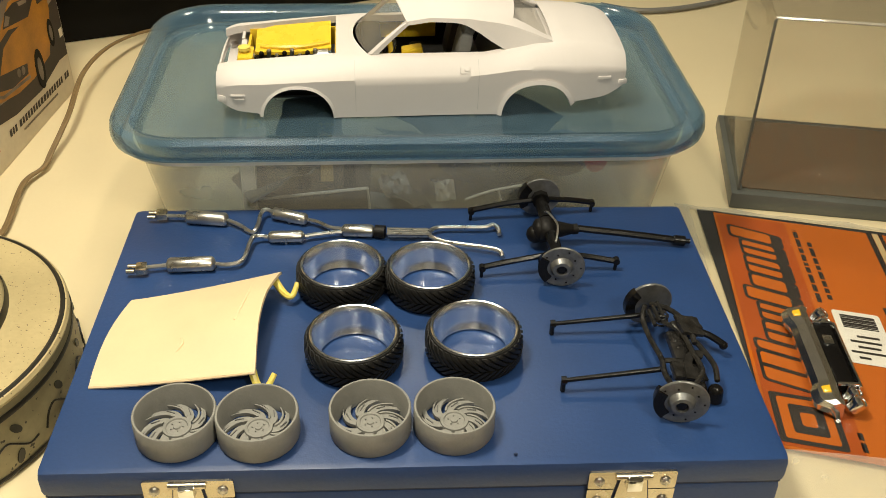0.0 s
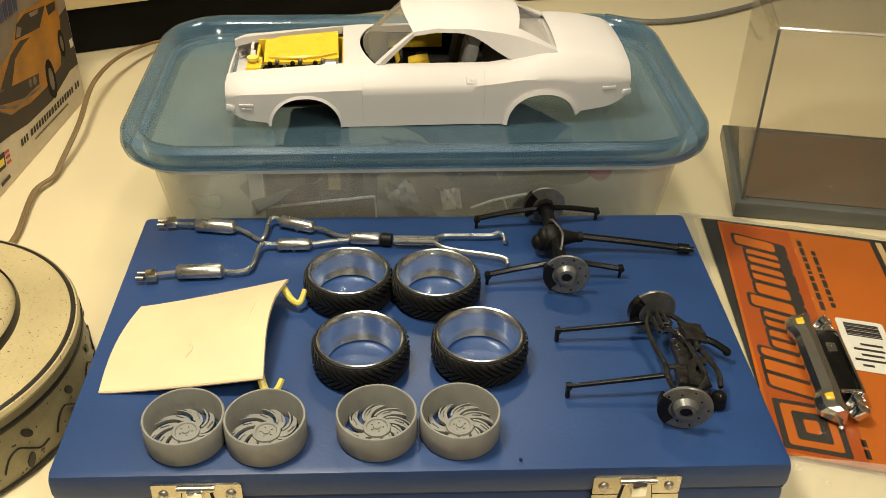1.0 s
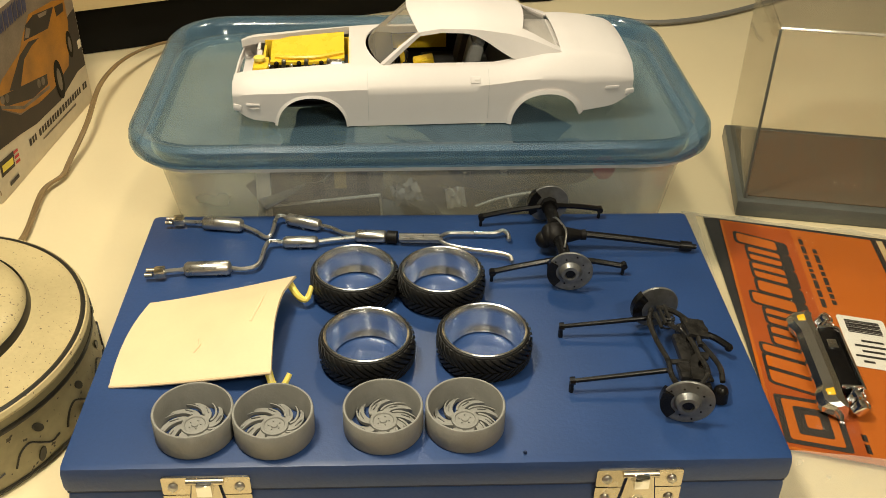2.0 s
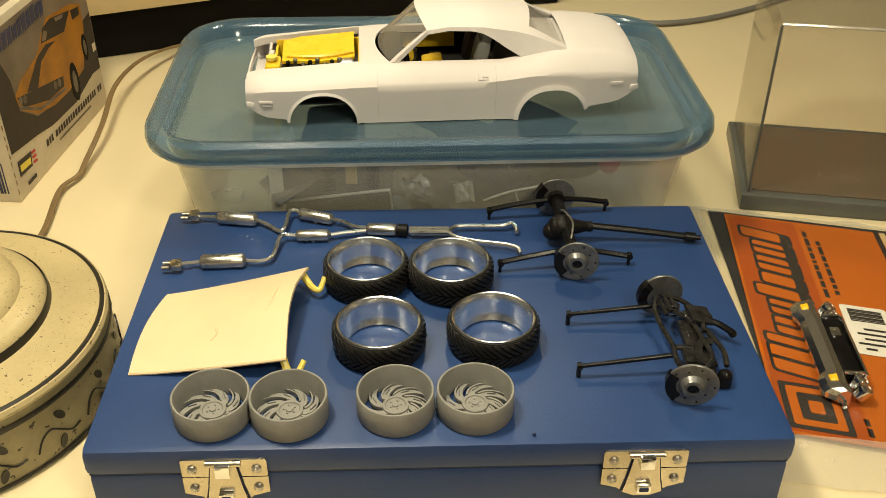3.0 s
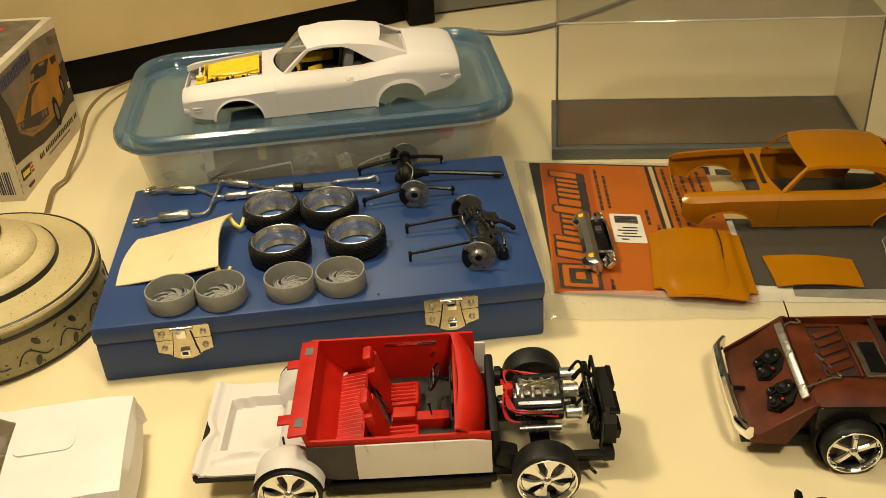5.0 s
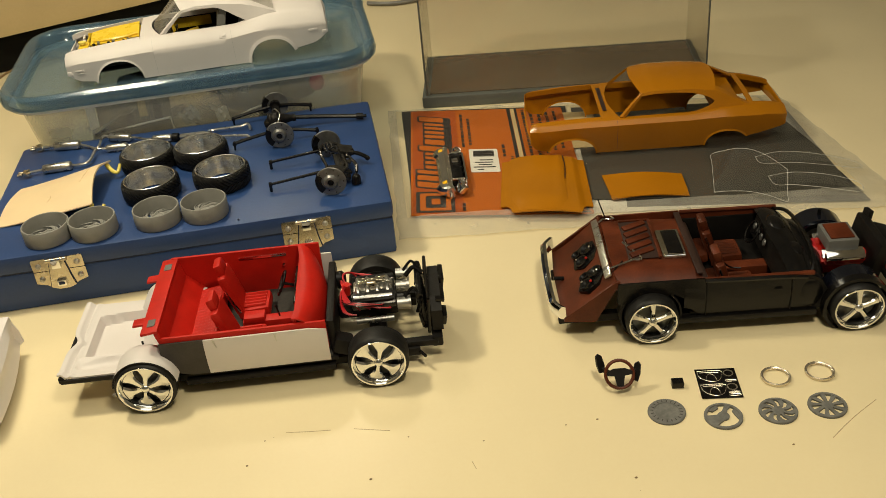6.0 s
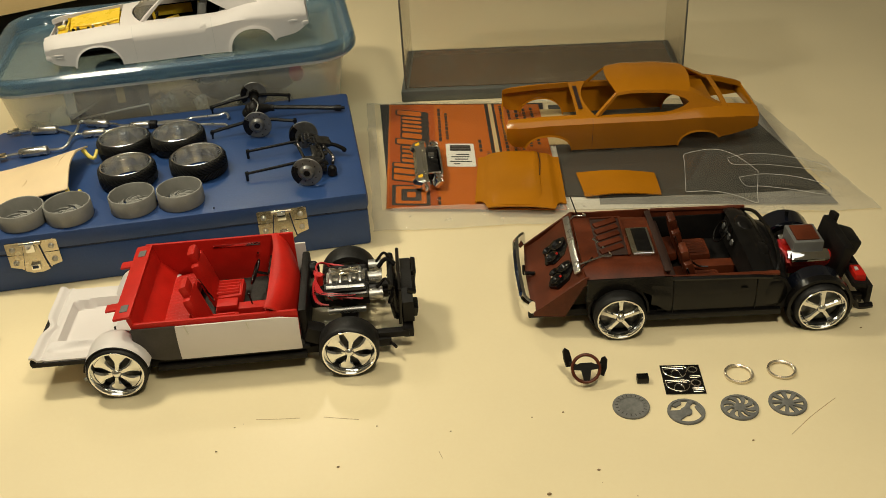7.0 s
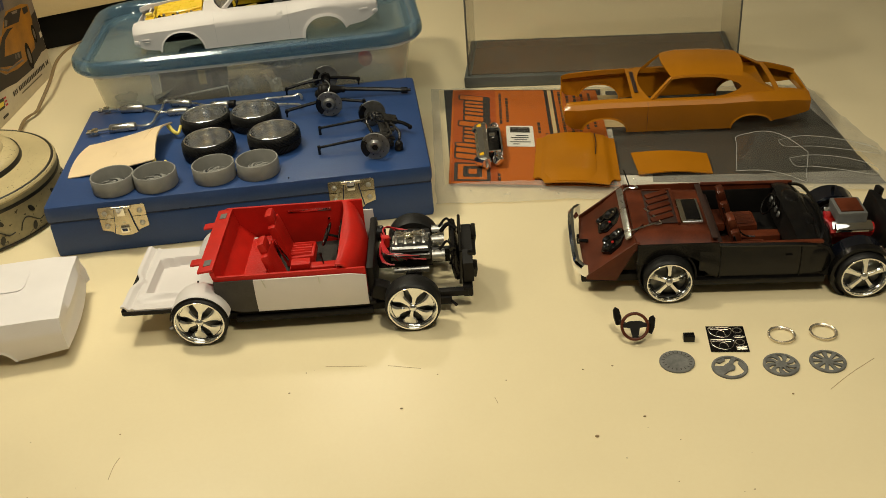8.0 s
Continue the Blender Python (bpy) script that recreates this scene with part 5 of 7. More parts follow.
part("hood_panel", Mesh().grid([[orange_hood_point(i / 30, j / 20) for j in range(21)] for i in range(31)]), ORANGE, ohood, solid=0.0009)
centre = [[orange_hood_point(0.13 + 0.60 * i / 16, 0.012 + 0.06 * abs(2 * i / 16 - 1) ** 5 + 0.958 * j / 20 * (1 - 0.06 * abs(2 * i / 16 - 1) ** 5)) + Vector((0, 0, 0.0007 + 0.0012 * (1 - abs(2 * i / 16 - 1) ** 4) - 0.0016 * smoothstep(0.82, 1.0, 1 - j / 20))) for j in range(21)] for i in range(17)]
part("centre_panel", Mesh().grid(centre), ORANGE, ohood, "raised hood centre", solid=0.0007)
part("panel_crease", Mesh().tube([orange_hood_point(0.745, 0.99) + Vector((0, 0, 0.0006)), orange_hood_point(0.755, 0.75) + Vector((0, 0, 0.0006)), orange_hood_point(0.735, 0.50) + Vector((0, 0, 0.0004))], 0.0004, 5), BROWN_DARK, ohood, "dark hood crease")
trunk = thing("model_trunk_lid", pose(0, 0, 0), "orange-gold painted rectangular model trunk lid on bag", "model part")
rows = []
for i in range(17):
    u = i / 16
    lo = Vector((0.4140, 0.0195, 0)).lerp(Vector((0.4655, 0.0085, 0)), u)
    hi = Vector((0.4165, 0.0520, 0)).lerp(Vector((0.4705, 0.0375, 0)), u)
    rows.append([lo.lerp(hi, v / 8) + Vector((0, 0, 0.0050 + 0.0022 * math.sin(math.pi * u) - 0.0015 * (1 - v / 8) ** 4)) for v in range(9)])
part("lid_panel", Mesh().grid(rows), ORANGE, trunk, solid=0.0009)

# clear window tree
glass = thing("model_windows", pose(0.0120, -0.0200, 0), "clear moulded model car window unit lying on bag", "model part")
wind = [[Vector((0.470 + 0.040 * u + 0.016 * v, 0.026 - 0.026 * u + 0.046 * v * (1 - 0.25 * u), 0.0046 + 0.010 * math.sin(math.pi * u) * (0.4 + 0.6 * v) + 0.004 * v)) for v in [j / 10 for j in range(11)]] for u in [i / 12 for i in range(13)]]
part("windscreen_panel", Mesh().grid(wind), WINDOW_PLASTIC, glass, solid=0.0008)
part("side_panel", Mesh().grid([[Vector((0.516 + 0.058 * u, 0.052 - 0.030 * u + (0.010 - 0.004 * u) * v, 0.0050 + 0.006 * math.sin(math.pi * (u * 0.8 + 0.1)) + 0.003 * v)) for v in (0, 0.5, 1)] for u in [i / 10 for i in range(11)]]).grid([[Vector((0.512 + 0.050 * u, 0.022 - 0.026 * u + 0.014 * v, 0.0048 + 0.005 * math.sin(math.pi * u))) for v in (0, 0.5, 1)] for u in [i / 10 for i in range(11)]]), WINDOW_PLASTIC, glass, solid=0.0008)
part("window_rim", Mesh().tube([wind[0][j] for j in range(0, 11, 2)] + [wind[i][10] for i in range(2, 13, 2)], 0.00022, 5), CLEAR_EDGE, glass, "pale moulded edge")
part("window_rim", Mesh().tube([wind[i][0] for i in range(0, 13, 3)] + [wind[12][j] for j in range(2, 11, 2)], 0.00022, 5), CLEAR_EDGE, glass)
part("side_rim", Mesh().tube([(0.514, 0.060, 0.0080), (0.530, 0.056, 0.0115), (0.550, 0.046, 0.0118), (0.572, 0.034, 0.0085), (0.576, 0.026, 0.0060), (0.556, 0.034, 0.0075), (0.535, 0.044, 0.0080), (0.516, 0.052, 0.0065), (0.514, 0.060, 0.0080)], 0.00022, 5), CLEAR_EDGE, glass)
part("side_rim", Mesh().tube([(0.512, 0.034, 0.0060), (0.528, 0.030, 0.0085), (0.548, 0.020, 0.0085), (0.564, 0.008, 0.0060), (0.560, -0.002, 0.0050), (0.540, 0.006, 0.0070), (0.522, 0.016, 0.0070), (0.512, 0.022, 0.0056), (0.512, 0.034, 0.0060)], 0.00022, 5), CLEAR_EDGE, glass)

# chrome front bumper and grille
bump = thing("chrome_grille", pose(0.3128, 0.0860, 0.0046, rz=-5.0), "chrome plated model bumper and grille with amber lamps on card", "model part")
rows = []
for i in range(33):
    y = -0.033 + 0.066 * i / 32
    e = abs(y) / 0.033
    end = smoothstep(0.58, 0.72, e)
    x = -0.0046 - 0.0012 * end + 0.0030 * smoothstep(0.90, 1.0, e)
    k = 0.95 + 0.14 * end - 0.55 * smoothstep(0.93, 1.0, e)
    prof = [(0.0034, 0.0), (-0.0010, 0.0004), (-0.0030, 0.0022), (-0.0034, 0.0050), (-0.0020, 0.0074), (0.0008, 0.0084), (0.0030, 0.0074), (0.0036, 0.0030)]
    rows.append([Vector((x + 1.6 * a * k, y, b * (0.9 + 0.1 * k))) for a, b in prof])
part("bumper_bar", Mesh().rings(rows), BUMPER_CHROME, bump, "polished chrome bumper bar", sharp=20)
part("grille_mesh", Mesh().box((0.0040, 0, 0.0048), (0.0080, 0.040, 0.0060), bevel=0.001), BLACK, bump, "black grille centre")
part("grille_bar", Mesh().box((0.0092, 0, 0.0050), (0.0016, 0.043, 0.0056), (0, 20, 0), bevel=0.0006).box((0.0046, -0.0205, 0.0078), (0.0090, 0.0012, 0.0014), bevel=0.0003).box((0.0046, 0.0205, 0.0078), (0.0090, 0.0012, 0.0014), bevel=0.0003).box((0.0036, 0.0080, 0.0080), (0.0044, 0.006, 0.0012), bevel=0.0004), CHROME, bump)
for y in (-0.0295, -0.0232, 0.0232, 0.0295):
    part("headlight", Mesh().lathe([(0, 0.0012), (0.0014, 0.0011), (0.0022, 0.0004), (0.0028, 0.0010), (0.0031, 0.0), (0.0029, -0.004), (0, -0.004)], pose(0.0070, y, 0.0060, 0, 30, 0) @ Matrix.Scale(1.12, 4), 18), CHROME, bump, "round chrome headlight")
for y in (-0.0245, 0.0265):
    part("amber_lamp", Mesh().box((-0.0058, y, 0.0078), (0.0036, 0.0042, 0.0014), (0, -20, 0), bevel=0.0004), AMBER, bump, "amber parking lamp")
part("sprue_stub", Mesh().rod((-0.0020, -0.0325, 0.002), (-0.0028, -0.0365, 0.0015), 0.0011, n=7), CHROME, bump)


# ---- rolling chassis ----
def road_wheel(parent, at, outward, spokes, r=0.0164, w=0.0125):
    """A wheel standing upright; at is its centre on the outer face, outward -1 faces the near side."""
    m = at @ pose(0, 0, 0, 90 if outward < 0 else -90)
    k = r / 0.0164
    wh = part("wheel", Mesh().lathe([(0.0144 * k, 0.0002), (0.0150 * k, 0.0007), (0.0159 * k, 0.0), (r, -0.0016), (r, -w + 0.0014), (0.0155 * k, -w), (0.0120 * k, -w), (0.0120 * k, -0.0020), (0.0144 * k, 0.0002)], m, 48), RUBBER, parent, "black rubber tyre on chrome rim")
    part("rim_lip", Mesh().lathe([(0.0149 * k, 0.0003), (0.0146 * k, 0.0010), (0.0138 * k, 0.0009), (0.0126 * k, -0.0010), (0.0123 * k, -0.0042), (0.0126 * k, -0.0064), (0.0149 * k, -0.0064), (0.0149 * k, 0.0003)], m, 48), CHROME, wh, "polished chrome rim")
    part("wheel_back", Mesh().lathe([(0, -0.0056), (0.0128 * k, -0.0056), (0.0128 * k, -0.0064), (0, -0.0064)], m, 24), DISC, wh)
    if spokes == 5:
        for i in range(20):
            a = 2 * math.pi * i / 20
            part("rim_bolt", Mesh().ball((0, 0, 0), 0.0004, 4).moved(m @ pose(0.0131 * k * math.cos(a), 0.0131 * k * math.sin(a), -0.0001)), CHROME, wh)
    for i in range(spokes):
        a = 2 * math.pi * i / spokes + 0.3
        if spokes == 6:
            out = [(0.0014, 0.0013), (0.0040, 0.0014), (0.0065, 0.0019), (0.0092, 0.0034), (0.0114, 0.0054), (0.0134, 0.0066)]
        else:
            out = [(0.0014, 0.0018), (0.0040, 0.0017), (0.0080, 0.0017), (0.0108, 0.0022), (0.0132, 0.0040)]
        rows = []
        for x, y in out:
            z = -0.0004 - 0.0016 * (x / 0.0132) ** 2
            rows.append([Vector((x * k, -y * k, z - 0.0010)), Vector((x * k, -y * k * 0.6, z)), Vector((x * k, y * k * 0.6, z)), Vector((x * k, y * k, z - 0.0010)), Vector((x * k, y * k * 0.8, z - 0.0022)), Vector((x * k, -y * k * 0.8, z - 0.0022))])
        sp = Mesh().rings(rows)
        part("spoke", sp.moved(m @ pose(0, 0, 0, 0, 0, math.degrees(a))), CHROME, wh)
    part("hub_cap", Mesh().lathe([(0, 0.0012), (0.0012, 0.0010), (0.0020, 0.0004), (0.0026, -0.0004), (0.0028, -0.0020)], m, 20), CHROME, wh)
    return wh


def bucket_seat(parent, x, y, z, mat, trim, label, tall=0.0):
    """A bucket seat facing +x."""
    s = part("bucket_seat", Mesh().box((x, y, z + 0.004), (0.019, 0.0185, 0.007), (0, -4, 0), bevel=0.0026), mat, parent, label)
    part("backrest", Mesh().box((x - 0.0098 - 0.15 * tall, y, z + 0.0135 + 0.5 * tall), (0.0055, 0.0185, 0.021 + tall), (0, -16, 0), bevel=0.0024), mat, s)
    part("headrest", Mesh().box((x - 0.0135 - 0.28 * tall, y, z + 0.0262 + tall), (0.0050, 0.011, 0.0075), (0, -16, 0), bevel=0.002), mat, s)
    for k in range(5):
        part("pleat", Mesh().rod((x - 0.006, y - 0.006 + 0.003 * k, z + 0.0078), (x + 0.007, y - 0.006 + 0.003 * k, z + 0.0080), 0.0010, n=6), mat, s)
    part("seat_trim", Mesh().tube(((x - 0.007, y - 0.0095, z + 0.006), (x - 0.0105, y - 0.0096, z + 0.014), (x - 0.0135, y - 0.0096, z + 0.0215)), 0.0006, 6), trim, s)
    return s


def v8(parent, x, y, z, block, cover, label):
    """A V8 engine along x."""
    e = part("engine_block", Mesh().box((x, y, z), (0.026, 0.013, 0.013), bevel=0.0015).box((x - 0.016, y, z - 0.002), (0.010, 0.011, 0.010), bevel=0.002).rod((x + 0.013, y, z), (x + 0.0165, y, z), 0.0045, n=16), block, parent, label)
    for s in (-1, 1):
        part("cylinder_head", Mesh().box((x, y + s * 0.0082, z + 0.0052), (0.0245, 0.0075, 0.006), (-s * 32, 0, 0), bevel=0.0008), block, e)
        part("valve_cover", Mesh().box((x, y + s * 0.0098, z + 0.0088), (0.0235, 0.0058, 0.0034), (-s * 32, 0, 0), bevel=0.0012), cover, e)
    return e


ZC = 0.0147
red = thing("model_chassis", pose(0.1135, -0.1232, 0, rz=-4.8), "rolling model chassis with red interior, white trunk pan and chrome wheels", "model car")
for x in (0.0, 0.1247):
    road_wheel(red, pose(x, -0.0008, 0.0164), -1, 6)
    r = 0.0140 if x == 0.0 else 0.0164
    road_wheel(red, pose(x, 0.0835, r), 1, 6, r)
part("frame_rail", Mesh().box((0.065, 0.018, 0.0085), (0.165, 0.005, 0.005), bevel=0.0008).box((0.065, 0.066, 0.0085), (0.165, 0.005, 0.005), bevel=0.0008).box((0.0, 0.042, 0.0100), (0.006, 0.068, 0.005), bevel=0.001).box((0.1247, 0.042, 0.0110), (0.010, 0.068, 0.005), bevel=0.001), MATT_BLACK, red)
part("floor_pan", Mesh().box((0.062, 0.0435, 0.0112), (0.082, 0.067, 0.0022), bevel=0.0008), MATT_BLACK, red)
for y in (0.0108, 0.0810):
    part("sill", Mesh().box((0.0600, y, 0.0098), (0.082, 0.0042, 0.0034), bevel=0.001), MATT_BLACK, red)
# trunk pan with stepped recess and wheel houses
pan = Mesh()
rows = []
for i in range(73):
    u = -0.052 + 0.072 * i / 72
    row = []
    for j in range(71):
        v = 0.0095 + 0.0700 * j / 70
        z = 0.0172
        well = smoothstep(-0.042, -0.0395, u + 0.05 * max(0.0, v - 0.058)) * (1 - smoothstep(-0.014, -0.011, u)) * smoothstep(0.0275, 0.0300, v) * (1 - smoothstep(0.066, 0.0685, v + 0.15 * max(0.0, -0.030 - u)))
        z -= 0.0058 * well
        z += 0.0026 * (1 - smoothstep(-0.050, -0.047, u)) + 0.0010 * (1 - smoothstep(0.011, 0.014, v)) * (u < -0.018)
        hollow = ((u + 0.031) / 0.0135) ** 2 + ((v - 0.0205 - 0.10 * (u + 0.031)) / 0.0042) ** 2
        z -= 0.0022 * max(0.0, 1 - hollow) ** 0.6
        z += 0.0011 * math.exp(-((v - 0.0262) / 0.0012) ** 2) * smoothstep(-0.046, -0.043, u)
        z += 0.0010 * math.exp(-((u + 0.0455) / 0.0013) ** 2)
        z += 0.004 * smoothstep(-0.010, 0.004, u)
        notch = 0.0035 * math.exp(-((v - 0.040) / 0.006) ** 2)
        row.append(Vector((u + (notch if i < 6 else 0), v, z)))
    rows.append(row)
part("trunk_pan", pan.grid(rows), WHITE, red, "white painted trunk pan", solid=0.0012)
for x, y in ((0.0045, 0.0445), (-0.0095, 0.0300)):
    part("pin_hole", Mesh().rod((x, y, 0.0172), (x, y, 0.0222), 0.0006, n=8), MATT_BLACK, red)
part("pan_edge", Mesh().box((-0.0515, 0.0445, 0.0160), (0.0016, 0.0690, 0.0030)).box((-0.032, 0.0092, 0.0160), (0.038, 0.0014, 0.0024)), MATT_BLACK, red)
for y0, sg, ks, zc in ((0.0004, 1, 1.0, 0.0163), (0.0862, -1, 0.87, 0.0140)):
    arch = []
    for i in range(25):
        a = radians(6 + 168 * i / 24)
        arch.append([Vector((-rr * ks * math.cos(a), y0 + sg * dy, max(0.0170, zc + rr * ks * math.sin(a)))) for dy, rr in ((0.0, 0.0169), (0.0010, 0.0174), (0.0140, 0.0174), (0.0165, 0.0168), (0.0195, 0.0135), (0.0240, 0.0085), (0.0300, 0.0038), (0.0350, 0.0012))])
    part("wheel_house", Mesh().grid(arch), WHITE, red, "white painted wheel arch", solid=0.0008)
    part("arch_lip", Mesh().tube([Vector((-0.0169 * ks * math.cos(a), y0 - sg * 0.0002, zc + 0.0169 * ks * math.sin(a))) for a in [radians(8 + 164 * i / 16) for i in range(17)]], 0.0005, 6), MATT_BLACK, red, "dark arch lip")
# body side: white door panel with a dark primer patch
part("side_panel", Mesh().grid([[Vector((x, 0.0098 - 0.0008 * math.sin(math.pi * s), 0.0118 + (0.0215 - 0.0015 * (x > 0.09)) * s)) for s in (0, 0.25, 0.5, 0.75, 1)] for x in (0.0335, 0.05, 0.07, 0.088, 0.0895, 0.0990)]), WHITE, red, "white painted side panel", solid=0.0012)
part("primer_panel", Mesh().grid([[Vector((x, 0.0102 - 0.0008 * math.sin(math.pi * s), 0.0118 + 0.0215 * s + 0.004 * (1 - s) * (1 - smoothstep(0.012, 0.022, x)))) for s in (0, 0.25, 0.5, 0.75, 1)] for x in (0.010, 0.014, 0.018, 0.024, 0.0335)]), PRIMER, red, "dark primer quarter panel", solid=0.0012)
part("primer_smear", Mesh().plate([(0.0335, 0.0122), (0.0440, 0.0122), (0.0400, 0.0150), (0.0375, 0.0175), (0.0365, 0.0210), (0.0355, 0.0240), (0.0335, 0.0250)], -0.0001, 0.0002, pose(0, 0.0090, 0, 90)), PRIMER, red)
part("brush_edge", Mesh().plate([(0.0345, 0.0118), (0.0980, 0.0118), (0.0985, 0.0320), (0.0965, 0.0270), (0.0972, 0.0220), (0.0958, 0.0165), (0.0900, 0.0140), (0.0800, 0.0134), (0.0720, 0.0138), (0.0610, 0.0129), (0.0520, 0.0136), (0.0430, 0.0128)], -0.0001, 0.0002, pose(0, 0.0088, 0, 90)), MATT_BLACK, red, "ragged black brushed edge")
part("far_side_panel", Mesh().box((0.055, 0.0845, 0.0225), (0.090, 0.0014, 0.0210), bevel=0.0004), WHITE, red)
part("body_pin", Mesh().rod((0.0385, 0.0086, 0.0335), (0.0402, 0.0078, 0.0285), 0.0005, 0.0002, 6).rod((0.0715, 0.0086, 0.0330), (0.0722, 0.0078, 0.0285), 0.0005, 0.0002, 6), STEEL, red)
# red interior tub
part("tub_side", Mesh().box((0.0550, 0.0112, 0.0272), (0.0880, 0.0018, 0.0180), bevel=0.0006), RED, red, "red interior side")
part("tub_side", Mesh().box((0.0505, 0.0825, 0.0268), (0.0870, 0.0018, 0.0304), bevel=0.0006), RED, red, "red door panel")
part("rear_wall", Mesh().box((0.0125, 0.0465, 0.0280), (0.0030, 0.0710, 0.0240), (0, -14, 0), bevel=0.0008).box((0.0065, 0.0465, 0.0405), (0.0095, 0.0730, 0.0016), (0, -8, 0), bevel=0.0006), RED, red, "red package shelf")
for y in (0.0235, 0.0660):
    part("body_mount", Mesh().box((-0.0005, y, 0.0392), (0.0080, 0.0065, 0.0012), (0, -6, 0), bevel=0.0003), RED, red)
for y in (0.0185, 0.0735):
    part("shelf_patch", Mesh().box((0.0067, y, 0.0415), (0.0042, 0.0062, 0.0003), (0, -6, 0)), SEAT_GREY, red, "bare grey patch")
part("well_slope", Mesh().box((0.0172, 0.0465, 0.0252), (0.0150, 0.0715, 0.0016), (0, 45, 0), bevel=0.0004), RED, red)
part("rear_bench", Mesh().box((0.0285, 0.0455, 0.0185), (0.0180, 0.0660, 0.0080), (0, -10, 0), bevel=0.0028), RED, red, "red pleated rear bench")
for k in range(21):
    part("bench_pleat", Mesh().rod((0.0222, 0.0165 + 0.0029 * k, 0.0207), (0.0352, 0.0165 + 0.0029 * k, 0.0230), 0.0009, n=8), RED, red)
part("carpet", Mesh().box((0.0570, 0.0465, 0.0128), (0.0860, 0.0715, 0.0010)), CARPET, red, "black flocked carpet")
for y in (0.0265, 0.0600):
    bucket_seat(red, 0.0545, y, 0.0140, RED, CHROME, "red bucket seat", 0.0062)
part("console", Mesh().box((0.0640, 0.0435, 0.0165), (0.0300, 0.0070, 0.0070), bevel=0.0012).box((0.0560, 0.0435, 0.0210), (0.0120, 0.0080, 0.0040), bevel=0.0010), RED, red)
part("shifter", Mesh().rod((0.0700, 0.0435, 0.0200), (0.0690, 0.0435, 0.0265), 0.0005, n=6).ball((0.0690, 0.0435, 0.0268), 0.0009, 5), BLACK, red)
dash = []
for i in range(9):
    a = radians(-10 + 100 * i / 8)
    dash.append([Vector((0.0870 + 0.0120 * math.sin(a) * (1 - 0.25 * (k / 10) ** 2) + 0.0035 * (1 - (k / 10) ** 2), 0.0465 + 0.0355 * k / 10, 0.0235 + (0.0175 + 0.0015 * k / 10) * math.cos(a))) for k in range(-10, 11)])
part("dash_cowl", Mesh().grid(dash), RED, red, "rounded red dash and cowl", solid=0.0012)
part("dash_face", Mesh().box((0.0870, 0.0465, 0.0305), (0.0025, 0.0690, 0.0130), bevel=0.0010), RED, red)
part("gauge_cluster", Mesh().box((0.0852, 0.0600, 0.0315), (0.0015, 0.0190, 0.0085), bevel=0.0008).box((0.0852, 0.0400, 0.0300), (0.0015, 0.0110, 0.0090), bevel=0.0005), BLACK, red, "black gauge cluster")
for k in range(3):
    part("gauge", Mesh().lathe([(0, 0.0004), (0.0017, 0.0004), (0.0021, 0.0)], pose(0.0843, 0.0545 + 0.0048 * k, 0.0318, 0, -90, 0), 14), STEEL, red)
part("steering_wheel", Mesh().lathe([(0.0072 + 0.0007 * math.cos(a), 0.0007 * math.sin(a)) for a in [2 * math.pi * i / 8 for i in range(9)]], pose(0.0760, 0.0600, 0.0310, 0, -65, 0), 26).rod((0.0760, 0.0600, 0.0310), (0.0850, 0.0600, 0.0280), 0.0008, n=6).rod((0.0755, 0.0533, 0.0308), (0.0755, 0.0667, 0.0308), 0.0007, n=6), BLACK, red, "dark steering wheel")
part("door_trim", Mesh().box((0.0600, 0.0813, 0.0372), (0.0280, 0.0006, 0.0018), bevel=0.0002), CHROME, red, "chrome door trim")
part("handle_knob", Mesh().rod((0.072, 0.0816, 0.0310), (0.072, 0.0794, 0.0312), 0.0009, n=8), CHROME, red)
part("firewall", Mesh().box((0.1010, 0.0440, 0.0220), (0.0045, 0.0600, 0.0230), bevel=0.0015).box((0.1060, 0.0150, 0.0170), (0.0100, 0.0090, 0.0100), (0, 20, 0), bevel=0.002), MATT_BLACK, red, "matt black firewall")
en = v8(red, 0.1245, 0.0440, 0.0230, GREASY, MATT_BLACK, "silver V8 engine with red ignition wires")
part("intake_manifold", Mesh().box((0.1245, 0.0440, 0.0318), (0.0220, 0.0100, 0.0034), bevel=0.0010).rod((0.1190, 0.0440, 0.0335), (0.1190, 0.0440, 0.0362), 0.0026).rod((0.1290, 0.0440, 0.0335), (0.1290, 0.0440, 0.0362), 0.0026), STEEL, en)
for s in (-1, 1):
    for k in range(4):
        part("intake_runner", Mesh().tube(((0.1160 + 0.0055 * k, 0.0440 + s * 0.0020, 0.0338), (0.1160 + 0.0055 * k, 0.0440 + s * 0.0055, 0.0345), (0.1160 + 0.0055 * k, 0.0440 + s * 0.0085, 0.0310)), 0.0012, 6, 3), STEEL, en)
    for k in range(4):
        yy = 0.0440 + s * 0.0135
        part("ignition_wire", Mesh().tube(((0.1095, 0.0440 + s * 0.001, 0.0350), (0.1080, 0.0440 + s * (0.006 + 0.001 * k), 0.0370 - 0.0005 * k), (0.1110, 0.0440 + s * (0.0140 + 0.0006 * k), 0.0345 - 0.0006 * k), (0.1150 + 0.0055 * k, 0.0440 + s * 0.0155, 0.0300 - 0.0008 * k), (0.1165 + 0.0055 * k, yy, 0.0265)), 0.00048, 5, 4), RED_WIRE, en, "red ignition wire")
    part("exhaust_header", Mesh().rod((0.1140, 0.0440 + s * 0.0155, 0.0205), (0.1350, 0.0440 + s * 0.0155, 0.0205), 0.0019), STEEL, en)
